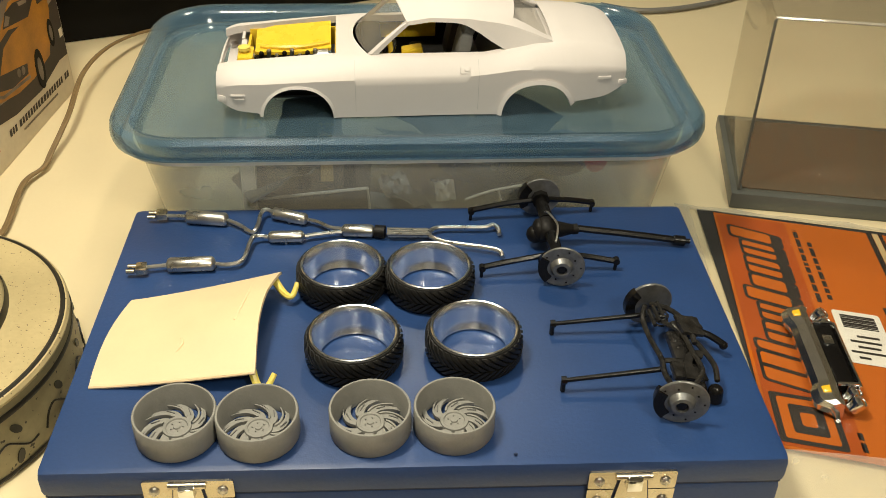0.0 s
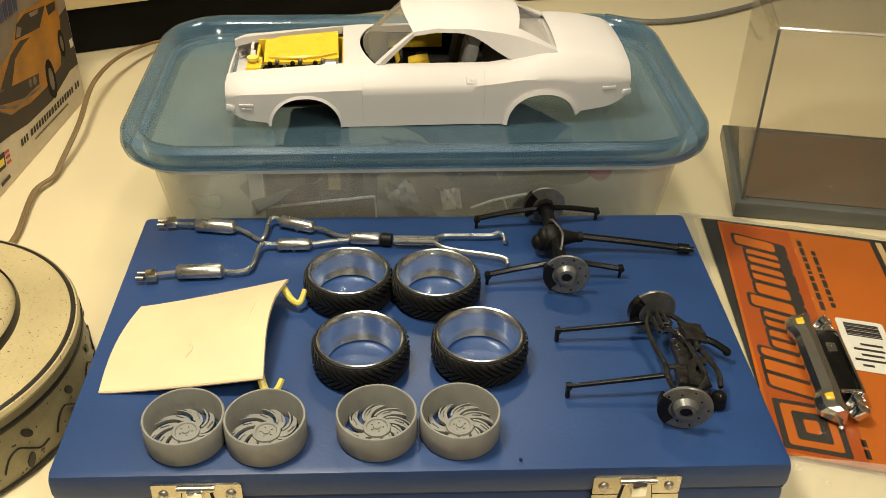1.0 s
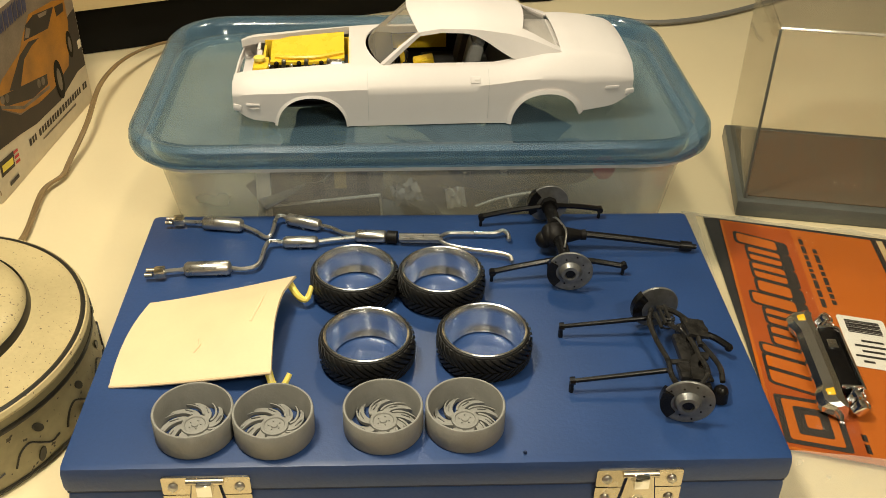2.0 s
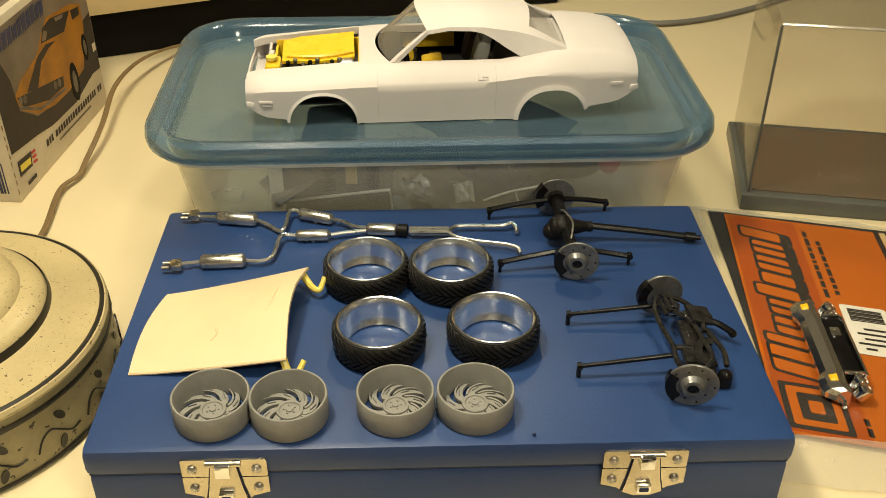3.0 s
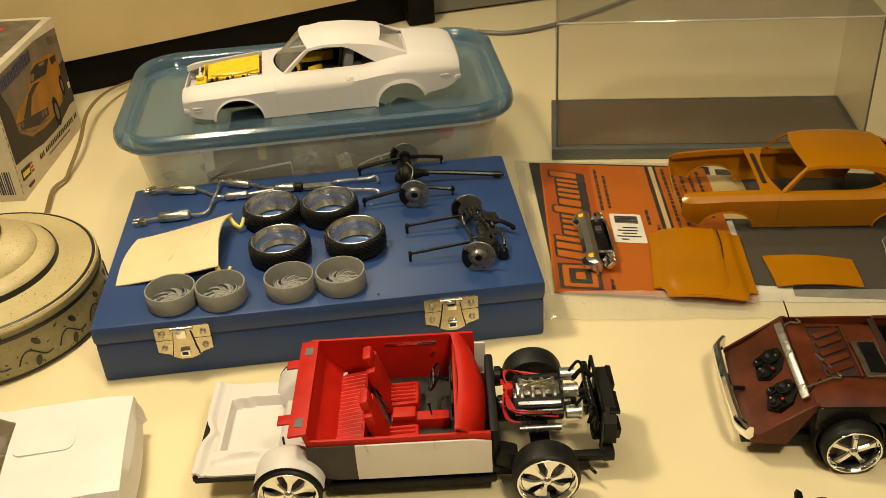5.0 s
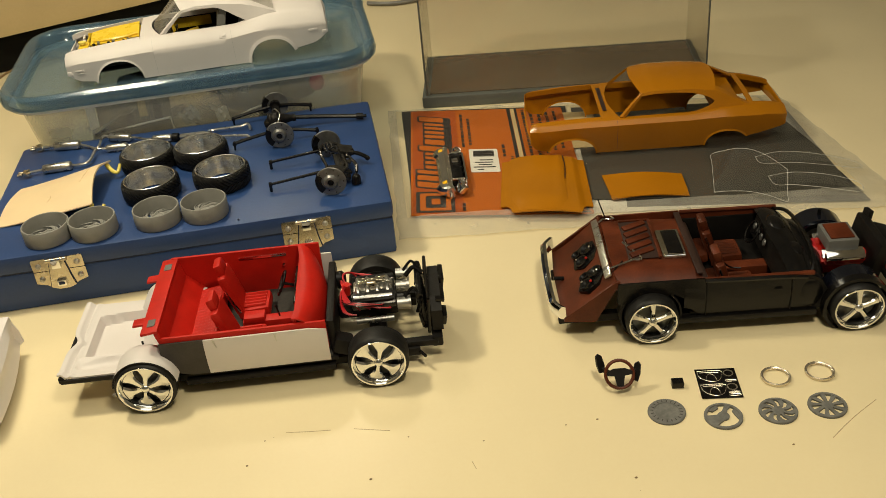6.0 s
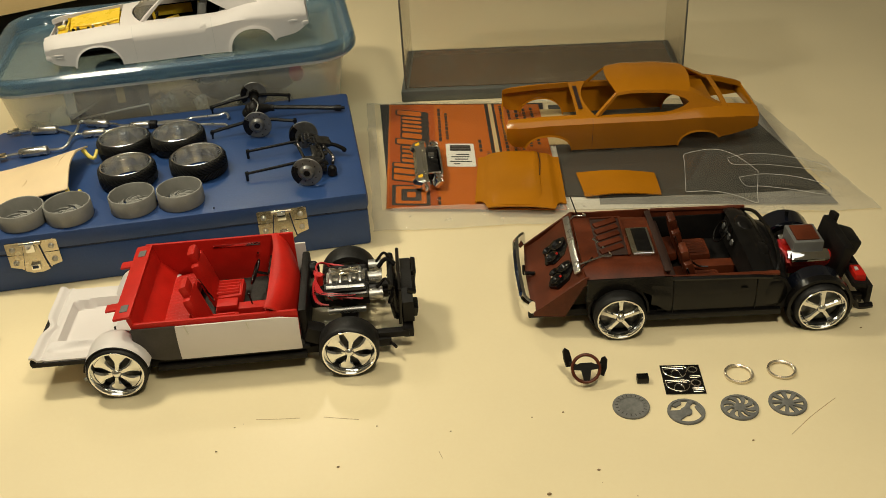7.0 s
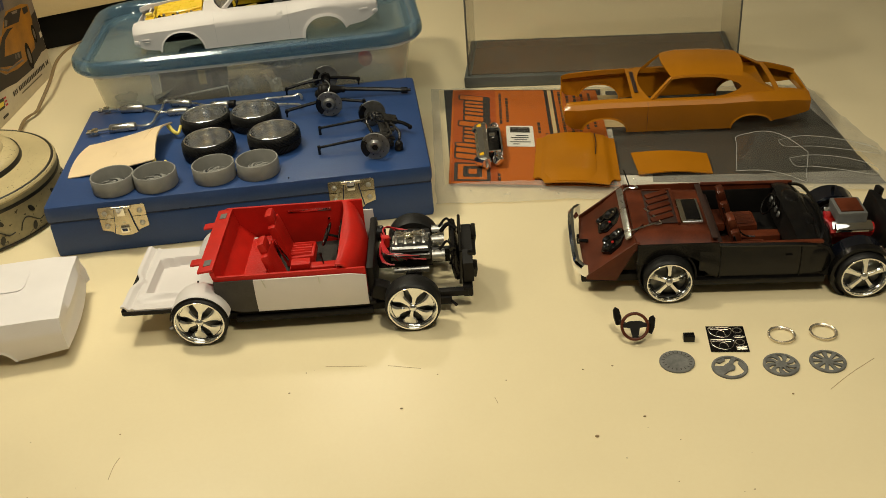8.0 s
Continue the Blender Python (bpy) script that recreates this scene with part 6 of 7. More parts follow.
for s in (-1, 1):
    for k in range(3):
        part("coil_wire", Mesh().tube(((0.1085, 0.0440 + s * 0.002, 0.0345), (0.1065, 0.0440 + s * (0.005 + 0.0015 * k), 0.0330), (0.1075, 0.0440 + s * (0.0125 + 0.001 * k), 0.0290 - 0.001 * k), (0.1105 + 0.002 * k, 0.0440 + s * 0.0150, 0.0245)), 0.00048, 5, 4), RED_WIRE, en)
for k in range(5):
    part("loom_wire", Mesh().tube(((0.1070, 0.0330 + 0.001 * k, 0.0310), (0.1120, 0.0290 - 0.0008 * k, 0.0335), (0.1200 + 0.002 * k, 0.0282, 0.0322 - 0.0006 * k), (0.1300, 0.0290 + 0.0004 * k, 0.0290)), 0.00042, 5, 4), RED_WIRE if k % 2 else BLACK, en)
part("valve_trim", Mesh().box((0.1245, 0.0325, 0.0335), (0.0215, 0.0020, 0.0012), (32, 0, 0), bevel=0.0004), STEEL, en)
part("carb_linkage", Mesh().rod((0.1165, 0.0420, 0.0365), (0.1320, 0.0462, 0.0372), 0.0006, n=6).rod((0.1165, 0.0465, 0.0368), (0.1320, 0.0415, 0.0368), 0.0006, n=6).box((0.1240, 0.0440, 0.0350), (0.0060, 0.0060, 0.0030), bevel=0.0006), NICKEL, en)
part("distributor", Mesh().rod((0.1095, 0.0440, 0.0290), (0.1095, 0.0440, 0.0355), 0.0022, 0.0026, 12), RED, en)
for y, z in ((0.0310, 0.0280), (0.0450, 0.0300), (0.0590, 0.0290)):
    part("pulley_pump", Mesh().rod((0.1375, y, z), (0.1435, y, z), 0.0034, n=16).rod((0.1435, y, z), (0.1450, y, z), 0.0040, n=16), STEEL, en)
part("front_clip", Mesh().box((0.1400, 0.0200, 0.0120), (0.036, 0.005, 0.0040), bevel=0.001).box((0.1400, 0.0680, 0.0120), (0.036, 0.005, 0.0040), bevel=0.001).box((0.1575, 0.0440, 0.0120), (0.006, 0.052, 0.006), bevel=0.001), MATT_BLACK, red)
part("radiator", Mesh().box((0.1515, 0.0440, 0.0225), (0.0040, 0.0360, 0.0200), (0, -8, 0), bevel=0.0008), BLACK, red, "black radiator core")
part("radiator_support", Mesh().plate([(0.022, 0.0135), (0.066, 0.0135), (0.066, 0.0255), (0.062, 0.0300), (0.052, 0.0305), (0.050, 0.0325), (0.028, 0.0325), (0.022, 0.0265)], -0.0030, 0.0030, pose(0.1585, 0, 0, 90, 0, 90)), MATT_BLACK, red, "stepped matt black radiator support")
part("support_flange", Mesh().box((0.1610, 0.0330, 0.0310), (0.0050, 0.0160, 0.0020), (0, 14, 0), bevel=0.0005).box((0.1625, 0.0560, 0.0250), (0.0030, 0.0160, 0.0090), (0, 10, 0), bevel=0.0008).box((0.1622, 0.0280, 0.0190), (0.0030, 0.0110, 0.0060), (0, 10, 0), bevel=0.0008), BLACK, red)
part("radiator_tank", Mesh().rod((0.1500, 0.0270, 0.0335), (0.1500, 0.0610, 0.0335), 0.0020, n=10).tube(((0.1510, 0.0260, 0.0330), (0.1495, 0.0255, 0.0240), (0.1510, 0.0260, 0.0140)), 0.0010, 6), BLACK, red)
part("fan", Mesh().lathe([(0, 0.0005), (0.0080, 0.0005), (0.0080, -0.0005), (0, -0.0005)], pose(0.1490, 0.0440, 0.0240, 0, 90, 0), 20), BLACK, red)
for y in (0.0305, 0.0575):
    part("accessory_hose", Mesh().tube(((0.1420, y, 0.0320), (0.1470, y + 0.002, 0.0365), (0.1500, y - 0.003, 0.0330), (0.1480, y - 0.004, 0.0240)), 0.0008, 6), BLACK, red)
part("support_bar", Mesh().rod((0.1545, 0.0225, 0.0345), (0.1545, 0.0655, 0.0345), 0.0010, n=8).rod((0.1545, 0.0225, 0.0345), (0.1535, 0.0200, 0.0140), 0.0010, n=8).rod((0.1545, 0.0655, 0.0345), (0.1535, 0.0680, 0.0140), 0.0010, n=8), BLACK, red)
part("brake_booster", Mesh().lathe([(0, 0.004), (0.003, 0.004), (0.0052, 0.002), (0.0052, -0.001), (0, -0.001)], pose(0.1045, 0.0620, 0.0275, 0, 90, 0), 18), BLACK, red)
part("hose", Mesh().tube(((0.1430, 0.0500, 0.0330), (0.1480, 0.0520, 0.0370), (0.1530, 0.0500, 0.0340)), 0.0013, 7), BLACK, red)
part("lower_arm", Mesh().rod((0.1247, 0.0140, 0.0090), (0.1350, 0.0250, 0.0085), 0.0014).rod((0.1500, 0.0110, 0.0085), (0.1420, 0.0250, 0.0080), 0.0009).rod((0.1247, 0.0700, 0.0090), (0.1350, 0.0600, 0.0085), 0.0014), BLACK, red)
part("tail_pipe", Mesh().rod((-0.0220, 0.0100, 0.0060), (-0.0080, 0.0180, 0.0095), 0.0012), STEEL, red)

for child in red.children:
    if child.name.split(".")[0] not in ("wheel", "frame_rail", "lower_arm", "tail_pipe", "sill", "front_clip", "wheel_house", "arch_lip"):
        child.location.z += 0.0036
    if child.name.split(".")[0] in ("dash_cowl", "dash_face", "gauge_cluster", "gauge", "steering_wheel"):
        child.location.x -= 0.0040
    if child.name.split(".")[0] in ("trunk_pan", "pan_edge", "pin_hole"):
        child.location.x += 0.0045

brown = thing("model_chassis", pose(0.3888, -0.1360, 0, rz=-8.8), "rolling model chassis with rust-brown interior, black doors and chrome wheels", "model car")
for x in (0.0, 0.1110):
    road_wheel(brown, pose(x, -0.0008, ZC), -1, 5, 0.0147)
    road_wheel(brown, pose(x, 0.0800, ZC), 1, 5, 0.0147)
part("frame_rail", Mesh().box((0.045, 0.018, 0.0085), (0.190, 0.005, 0.005), bevel=0.0008).box((0.045, 0.062, 0.0085), (0.190, 0.005, 0.005), bevel=0.0008).box((0, 0.040, 0.010), (0.006, 0.066, 0.005), bevel=0.001).box((0.111, 0.040, 0.010), (0.008, 0.066, 0.005), bevel=0.001), MATT_BLACK, brown)
part("floor_pan", Mesh().box((0.0500, 0.0410, 0.0110), (0.0900, 0.0640, 0.0025), bevel=0.0008), MATT_BLACK, brown)
for y in (0.0078, 0.0780):
    part("rocker", Mesh().box((0.0520, y, 0.0098), (0.078, 0.0050, 0.0040), bevel=0.0012), BLACK, brown)
# sloping tail panel and rear deck
tail = []
for i in range(17):
    u = i / 16
    x = -0.0475 + 0.0285 * u
    tail.append([Vector((x - 0.0015 * (1 - (k / 8) ** 2), 0.0445 + (0.0335 + 0.0020 * u) * k / 8, 0.0145 + 0.0230 * u ** 1.25 + 0.0008 * (1 - (k / 8) ** 2))) for k in range(-8, 9)])
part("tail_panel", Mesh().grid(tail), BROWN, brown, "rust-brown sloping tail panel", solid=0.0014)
for y in (0.0088, 0.0802):
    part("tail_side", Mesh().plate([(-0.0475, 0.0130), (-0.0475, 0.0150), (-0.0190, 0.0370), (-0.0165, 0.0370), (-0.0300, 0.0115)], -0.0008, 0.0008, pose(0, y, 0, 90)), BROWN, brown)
deckm = []
for i in range(13):
    u = i / 12
    deckm.append([Vector((-0.0190 + 0.0480 * u, 0.0445 + 0.0365 * k / 8, 0.0375 - 0.0020 * u + 0.0012 * (1 - (k / 8) ** 2) - 0.0025 * max(0, abs(k) - 6))) for k in range(-8, 9)])
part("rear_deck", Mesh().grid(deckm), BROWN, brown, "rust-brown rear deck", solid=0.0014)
# Black near quarter also carries the shadow under the deck in its colour.
part("quarter_side", Mesh().grid([[Vector((x, 0.0078, z)) for z in (0.0270 + (0.0 if -0.013 < x < 0.02 else -0.004), 0.0310, 0.0362)] for x in (-0.0180, -0.0130, 0.0, 0.013, 0.020, 0.029)]), BLACK, brown, solid=0.0012)
part("quarter_side", Mesh().grid([[Vector((x, 0.0812, z)) for z in (0.0120, 0.0250, 0.0362)] for x in (-0.0180, 0.0, 0.029)]), BROWN, brown, solid=0.0012)
part("wheel_house", Mesh().lathe([(0.0160, 0), (0.0172, 0), (0.0172, 0.012), (0.0160, 0.012), (0.0160, 0)], pose(0, 0.0068, 0.0145, -90), 40), MATT_BLACK, brown)
for k, (px, y) in enumerate(((-0.0292, 0.0250), (-0.0300, 0.0490))):
    pm = pose(px, y, 0.0272, 0, -38, 12 * k - 6)
    pod = part("speaker_pod", Mesh().plate([(-0.0085, -0.0050), (-0.0030, -0.0100), (0.0050, -0.0085), (0.0090, -0.0020), (0.0085, 0.0070), (0.0020, 0.0105), (-0.0060, 0.0080)], 0.0, 0.0026, pm), BLACK, brown, "glossy black speaker pod")
    for cx, cy, r in ((-0.0025, -0.0040, 0.0042), (0.0035, 0.0030, 0.0046), (-0.0040, 0.0045, 0.0030)):
        part("speaker_cone", Mesh().lathe([(0, 0.0018), (r * 0.35, 0.0024), (r * 0.8, 0.0040), (r, 0.0040), (r * 1.05, 0.0024)], pm @ pose(cx, cy, 0), 18), BLACK, pod)
    for cx, cy, mt in ((-0.0045, -0.0015, CHROME), (0.0015, -0.0060, RED), (0.0060, 0.0010, CHROME)):
        part("pod_light", Mesh().ball((0, 0, 0), 0.0008, 5).moved(pm @ pose(cx, cy, 0.0046)), mt, pod)
part("chrome_bar", Mesh().box((-0.0225, 0.0430, 0.0378), (0.0042, 0.0600, 0.0016), (0, -30, 0), bevel=0.0006), STEEL, brown, "flat grey metal trim bar")
for pts in (((-0.0205, 0.0200, 0.0385), (-0.0150, 0.0220, 0.0392), (-0.0070, 0.0260, 0.0392), (-0.0020, 0.0280, 0.0388), (-0.0100, 0.0450, 0.0392)), ((-0.0200, 0.0700, 0.0385), (-0.0170, 0.0720, 0.0392), (-0.0110, 0.0720, 0.0390), (-0.0120, 0.0760, 0.0385))):
    part("deck_trim", Mesh().tube(pts, 0.0006, 6), CHROME, brown, "thin bent chrome trim")
for a, b in (((-0.0230, 0.0140, 0.0365), (-0.0130, 0.0245, 0.0400)), ((-0.0150, 0.0730, 0.0370), (-0.0190, 0.0800, 0.0480))):
    part("antenna", Mesh().rod(a, b, 0.0004, n=5), BLACK, brown)
part("louvre_recess", Mesh().box((-0.0005, 0.0480, 0.0383), (0.0170, 0.0400, 0.0005), bevel=0.0002), BROWN_DARK, brown, "dark recess in the deck")
part("recess_frame", Mesh().box((0.0086, 0.0480, 0.0388), (0.0016, 0.0420, 0.0016), bevel=0.0004).box((-0.0002, 0.0688, 0.0386), (0.0170, 0.0014, 0.0014), bevel=0.0004), BROWN, brown)
part("deck_stripe", Mesh().box((0.0272, 0.0445, 0.0368), (0.0036, 0.0660, 0.0010), bevel=0.0003), BROWN_DARK, brown, "dark stripe behind the seats")
for k in range(5):
    part("louvre", Mesh().box((-0.0008, 0.0335 + 0.0072 * k, 0.0391), (0.0150, 0.0036, 0.0016), (14, 0, 26), bevel=0.0005), BROWN, brown, "raised brown louvre")
part("deck_box", Mesh().box((0.0165, 0.0420, 0.0375), (0.0125, 0.0280, 0.0030), bevel=0.0008), NICKEL, brown, "silver amplifier on rear deck")
part("amp_top", Mesh().box((0.0175, 0.0420, 0.0391), (0.0085, 0.0240, 0.0010), bevel=0.0003), BLACK, brown, "black amplifier top")
part("amp_rim", Mesh().rod((0.0225, 0.0290, 0.0382), (0.0225, 0.0550, 0.0382), 0.0010).rod((0.0110, 0.0285, 0.0382), (0.0225, 0.0285, 0.0382), 0.0010), CHROME, brown)
part("side_body", Mesh().grid([[Vector((x, 0.0072 - 0.0010 * math.sin(math.pi * s), 0.0115 + (0.0225 - 0.0035 * smoothstep(0.07, 0.09, x)) * s + 0.006 * (1 - s) * (1 - smoothstep(0.020, 0.028, x)))) for s in (0, 0.2, 0.4, 0.6, 0.8, 1)] for x in (0.018, 0.022, 0.028, 0.040, 0.055, 0.070, 0.080, 0.088)]), BLACK, brown, "satin black door panel", solid=0.0014)
for x, z, h in ((0.0300, 0.0230, 0.0210), (0.0760, 0.0220, 0.0190)):
    part("door_seam", Mesh().box((x, 0.0060, z), (0.0003, 0.0006, h)), MATT_BLACK, brown)
part("door_lever", Mesh().box((0.0690, 0.0055, 0.0270), (0.0036, 0.0010, 0.0010), bevel=0.0003), BLACK, brown)
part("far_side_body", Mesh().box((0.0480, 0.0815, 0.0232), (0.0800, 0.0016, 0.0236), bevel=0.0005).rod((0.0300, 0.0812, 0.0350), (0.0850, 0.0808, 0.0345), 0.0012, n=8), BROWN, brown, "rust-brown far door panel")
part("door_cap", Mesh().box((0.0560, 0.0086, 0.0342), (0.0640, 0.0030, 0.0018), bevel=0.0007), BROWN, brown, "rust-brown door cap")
part("cabin_floor", Mesh().box((0.0540, 0.0445, 0.0130), (0.0640, 0.0730, 0.0012)), MATT_BLACK, brown, "dark cabin floor")
part("inner_door", Mesh().box((0.0560, 0.0800, 0.0222), (0.0620, 0.0012, 0.0170), bevel=0.0004), MATT_BLACK, brown, "black inner door panel")
for y in (0.0250, 0.0590):
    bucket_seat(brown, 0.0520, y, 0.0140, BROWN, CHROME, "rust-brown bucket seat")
part("bench_back", Mesh().box((0.0320, 0.0420, 0.0230), (0.0050, 0.0620, 0.0200), (0, -14, 0), bevel=0.0015), BROWN_DARK, brown)
part("console", Mesh().box((0.0620, 0.0420, 0.0170), (0.0300, 0.0080, 0.0080), bevel=0.0012), BROWN, brown)
bd = []
for i in range(9):
    a = radians(-20 + 110 * i / 8)
    bd.append([Vector((0.0790 + 0.0180 * math.sin(a) * (1 - 0.2 * (k / 10) ** 2), 0.0445 + 0.0370 * k / 10, 0.0190 + (0.0200 - 0.0045 * abs(k / 10) ** 3) * math.cos(a))) for k in range(-10, 11)])
part("dash_cowl", Mesh().grid(bd), BLACK, brown, "satin black dash and cowl", solid=0.0014)
part("dash_face", Mesh().box((0.0745, 0.0420, 0.0280), (0.0030, 0.0640, 0.0140), (0, 14, 0), bevel=0.0010), MATT_BLACK, brown)
part("cowl_side", Mesh().plate([(0.074, 0.0120), (0.074, 0.0345), (0.082, 0.0350), (0.092, 0.0300), (0.098, 0.0200), (0.096, 0.0120)], -0.0008, 0.0008, pose(0, 0.0082, 0, 90)), MATT_BLACK, brown)
part("steering_column", Mesh().lathe([(0.0066 + 0.0006 * math.cos(a), 0.0006 * math.sin(a)) for a in [2 * math.pi * i / 8 for i in range(9)]], pose(0.0680, 0.0585, 0.0315, 0, -60, 0), 24).rod((0.0680, 0.0585, 0.0315), (0.0770, 0.0585, 0.0275), 0.0008, n=6).rod((0.072, 0.050, 0.034), (0.070, 0.050, 0.042), 0.0005, n=5), BLACK, brown)
for k in range(4):
    part("dash_gauge", Mesh().lathe([(0, 0.0006), (0.0018, 0.0006), (0.0022, 0.0)], pose(0.0722, 0.0480 + 0.0062 * k, 0.0300, 0, -78, 0), 14), DISC, brown)
part("dash_pod", Mesh().ball((0.0800, 0.0560, 0.0370), 0.0060, 8, (0.9, 1.7, 0.55)).ball((0.0830, 0.0300, 0.0365), 0.0050, 8, (1.0, 1.5, 0.45)), BLACK, brown, "glossy black dash pods")
part("cowl_nose", Mesh().ball((0.0900, 0.0445, 0.0225), 0.0100, 12, (1.05, 3.45, 1.42)), BLACK, brown, "rounded black cowl front")
part("door_front", Mesh().ball((0.0855, 0.0105, 0.0215), 0.0090, 10, (1.15, 0.55, 1.35)), BLACK, brown, "curved black door front")
part("front_arch", Mesh().lathe([(0.0163, 0), (0.0180, 0.0004), (0.0183, 0.0050), (0.0163, 0.0052), (0.0163, 0)], pose(0.1110, 0.0022, 0.0140, -90), 44), BLACK, brown, "black front wheel arch")
part("arch_peg", Mesh().rod((0.1110, 0.0720, 0.0315), (0.1110, 0.0720, 0.0350), 0.0011, n=8), BLACK, brown)
part("windscreen_frame", Mesh().tube(((0.0860, 0.0085, 0.0330), (0.0905, 0.0200, 0.0375), (0.0925, 0.0445, 0.0385), (0.0905, 0.0690, 0.0375), (0.0860, 0.0805, 0.0330)), 0.0011, 6, 5), BLACK, brown)
part("door_roll", Mesh().tube(((0.0290, 0.0072, 0.0345), (0.0500, 0.0068, 0.0342), (0.0720, 0.0068, 0.0338), (0.0840, 0.0075, 0.0325)), 0.0013, 6, 5), BLACK, brown)
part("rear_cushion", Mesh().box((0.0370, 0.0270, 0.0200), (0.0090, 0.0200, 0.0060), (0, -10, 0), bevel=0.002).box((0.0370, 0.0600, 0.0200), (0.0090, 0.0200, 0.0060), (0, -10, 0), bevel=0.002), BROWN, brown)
part("seat_belt", Mesh().tube(((0.0440, 0.0330, 0.0300), (0.0500, 0.0360, 0.0230), (0.0560, 0.0350, 0.0225)), 0.0005, 4), BLACK, brown)
part("inner_fender", Mesh().lathe([(0.0162, 0), (0.0178, 0.0006), (0.0178, 0.0125), (0.0162, 0.0130), (0.0162, 0)], pose(0.1110, 0.0050, 0.0140, -90), 44), BLUE_TINT, brown, "glossy blue-black inner fender")
part("inner_fender", Mesh().lathe([(0.0162, 0), (0.0178, 0.0006), (0.0178, 0.0150), (0.0162, 0.0155), (0.0162, 0)], pose(0.1110, 0.0645, 0.0140, -90), 44), BLUE_TINT, brown, "glossy blue-black inner fender")
be = v8(brown, 0.1105, 0.0400, 0.0220, RED, CHROME, "red V8 engine with chrome valve covers")
part("air_box", Mesh().box((0.1105, 0.0400, 0.0355), (0.0170, 0.0200, 0.0075), bevel=0.0010), SEAT_GREY, be, "grey square air cleaner")
part("air_box_lid", Mesh().box((0.1105, 0.0400, 0.0396), (0.0130, 0.0155, 0.0010), bevel=0.0003), BROWN, be, "dull red air cleaner lid")
part("valve_cover_plate", Mesh().box((0.1105, 0.0262, 0.0318), (0.0215, 0.0050, 0.0040), (35, 0, 0), bevel=0.0010), CHROME, be)
for k in range(4):
    part("plug_wire", Mesh().tube(((0.0985, 0.0420, 0.0330), (0.0965, 0.0400 - 0.001 * k, 0.0350), (0.0975, 0.0330, 0.0320), (0.1010 + 0.0050 * k, 0.0270, 0.0260)), 0.0006, 5, 4), RED_WIRE, be)
part("fan_shroud", Mesh().box((0.1300, 0.0440, 0.0260), (0.0060, 0.0380, 0.0220), (0, 12, 0), bevel=0.0015).box((0.1340, 0.0600, 0.0340), (0.0030, 0.0060, 0.0120), (0, 10, 15), bevel=0.0008).box((0.1390, 0.0480, 0.0280), (0.0100, 0.0180, 0.0100), (0, 20, 0), bevel=0.002), MATT_BLACK, brown, "black radiator and shroud")
part("front_panel", Mesh().box((0.1375, 0.0250, 0.0185), (0.0100, 0.0220, 0.0030), (0, 10, 0), bevel=0.0008).box((0.1420, 0.0330, 0.0130), (0.0030, 0.0400, 0.0120), bevel=0.0006), MATT_BLACK, brown)
part("battery", Mesh().box((0.1375, 0.0225, 0.0215), (0.0060, 0.0110, 0.0046), bevel=0.0006), RED, brown, "red battery")
part("battery_cap", Mesh().box((0.1368, 0.0235, 0.0241), (0.0018, 0.0032, 0.0008), bevel=0.0002), PARTING, brown)
part("fender_lip", Mesh().tube(((0.1270, 0.0060, 0.0180), (0.1310, 0.0060, 0.0150), (0.1340, 0.0070, 0.0100), (0.1420, 0.0075, 0.0100)), 0.0018, 7), BLACK, brown)
cb = []
for i in range(23):
    f = -1 + 2 * i / 22
    x0 = -0.0525 - 0.0015 * (1 - f * f) + 0.004 * max(0, abs(f) - 0.85) / 0.15
    cb.append([Vector((x0 + a, 0.0455 + 0.0370 * f, 0.0205 + b - 0.0010 * abs(f))) for a, b in ((0.0022, -0.0050), (-0.0005, -0.0048), (-0.0020, -0.0010), (-0.0018, 0.0018), (0.0000, 0.0036), (0.0018, 0.0030))])
part("rear_bumper", Mesh().rings(cb), CHROME, brown, "chrome rear bumper")
part("bumper_bolt", Mesh().rod((-0.0500, 0.0430, 0.0190), (-0.0440, 0.0430, 0.0185), 0.0012, n=8), BLACK, brown)

# ---- small parts in front of the chassis ----
swheel = thing("steering_wheel_part", pose(0.3597, -0.1682, 0.0010, rz=-8), "brown rimmed model steering wheel with black pedals standing on table", "model part")
M = pose(0, 0, 0.0090, 52, 0, 0)
part("wheel_rim", Mesh().lathe([(0.0072 + 0.0009 * math.cos(a), 0.0009 * math.sin(a)) for a in [2 * math.pi * i / 8 for i in range(9)]], M, 32), BROWN, swheel, "brown rim")
part("wheel_spokes", Mesh().plate([(-0.0068, 0.0012), (-0.0030, 0.0030), (0.0030, 0.0030), (0.0068, 0.0012), (0.0066, -0.0004), (0.0026, -0.0010), (0.0016, -0.0062), (-0.0016, -0.0062), (-0.0026, -0.0010), (-0.0066, -0.0004)], -0.0008, 0.0010, M).rod((0, 0, 0.0090), (0, 0.0045, 0.0030), 0.0014), MATT_BLACK, swheel)
for side in (-1, 1):
    part("paddle", Mesh().plate([(-0.0016, -0.0044), (0.0014, -0.0050), (0.0022, -0.0010), (0.0018, 0.0040), (0.0002, 0.0056), (-0.0014, 0.0044), (-0.0020, 0.0)], -0.0007, 0.0007, pose(side * 0.0092, 0.0042 - side * 0.0022, 0.0098 - side * 0.0016, 62, 0, side * -24)).rod((side * 0.0088, 0.0040 - side * 0.0020, 0.0092), (side * 0.0040, 0.0020, 0.0086), 0.0010), MATT_BLACK, swheel, "black stalk with blade end")
single("black_block", Mesh().box((0, 0, 0.0018), (0.0062, 0.0046, 0.0036), bevel=0.0004), BLACK, pose(0.3893, -0.1735, 0.0001, rz=-10), "small black plastic block lying on table", "model part")

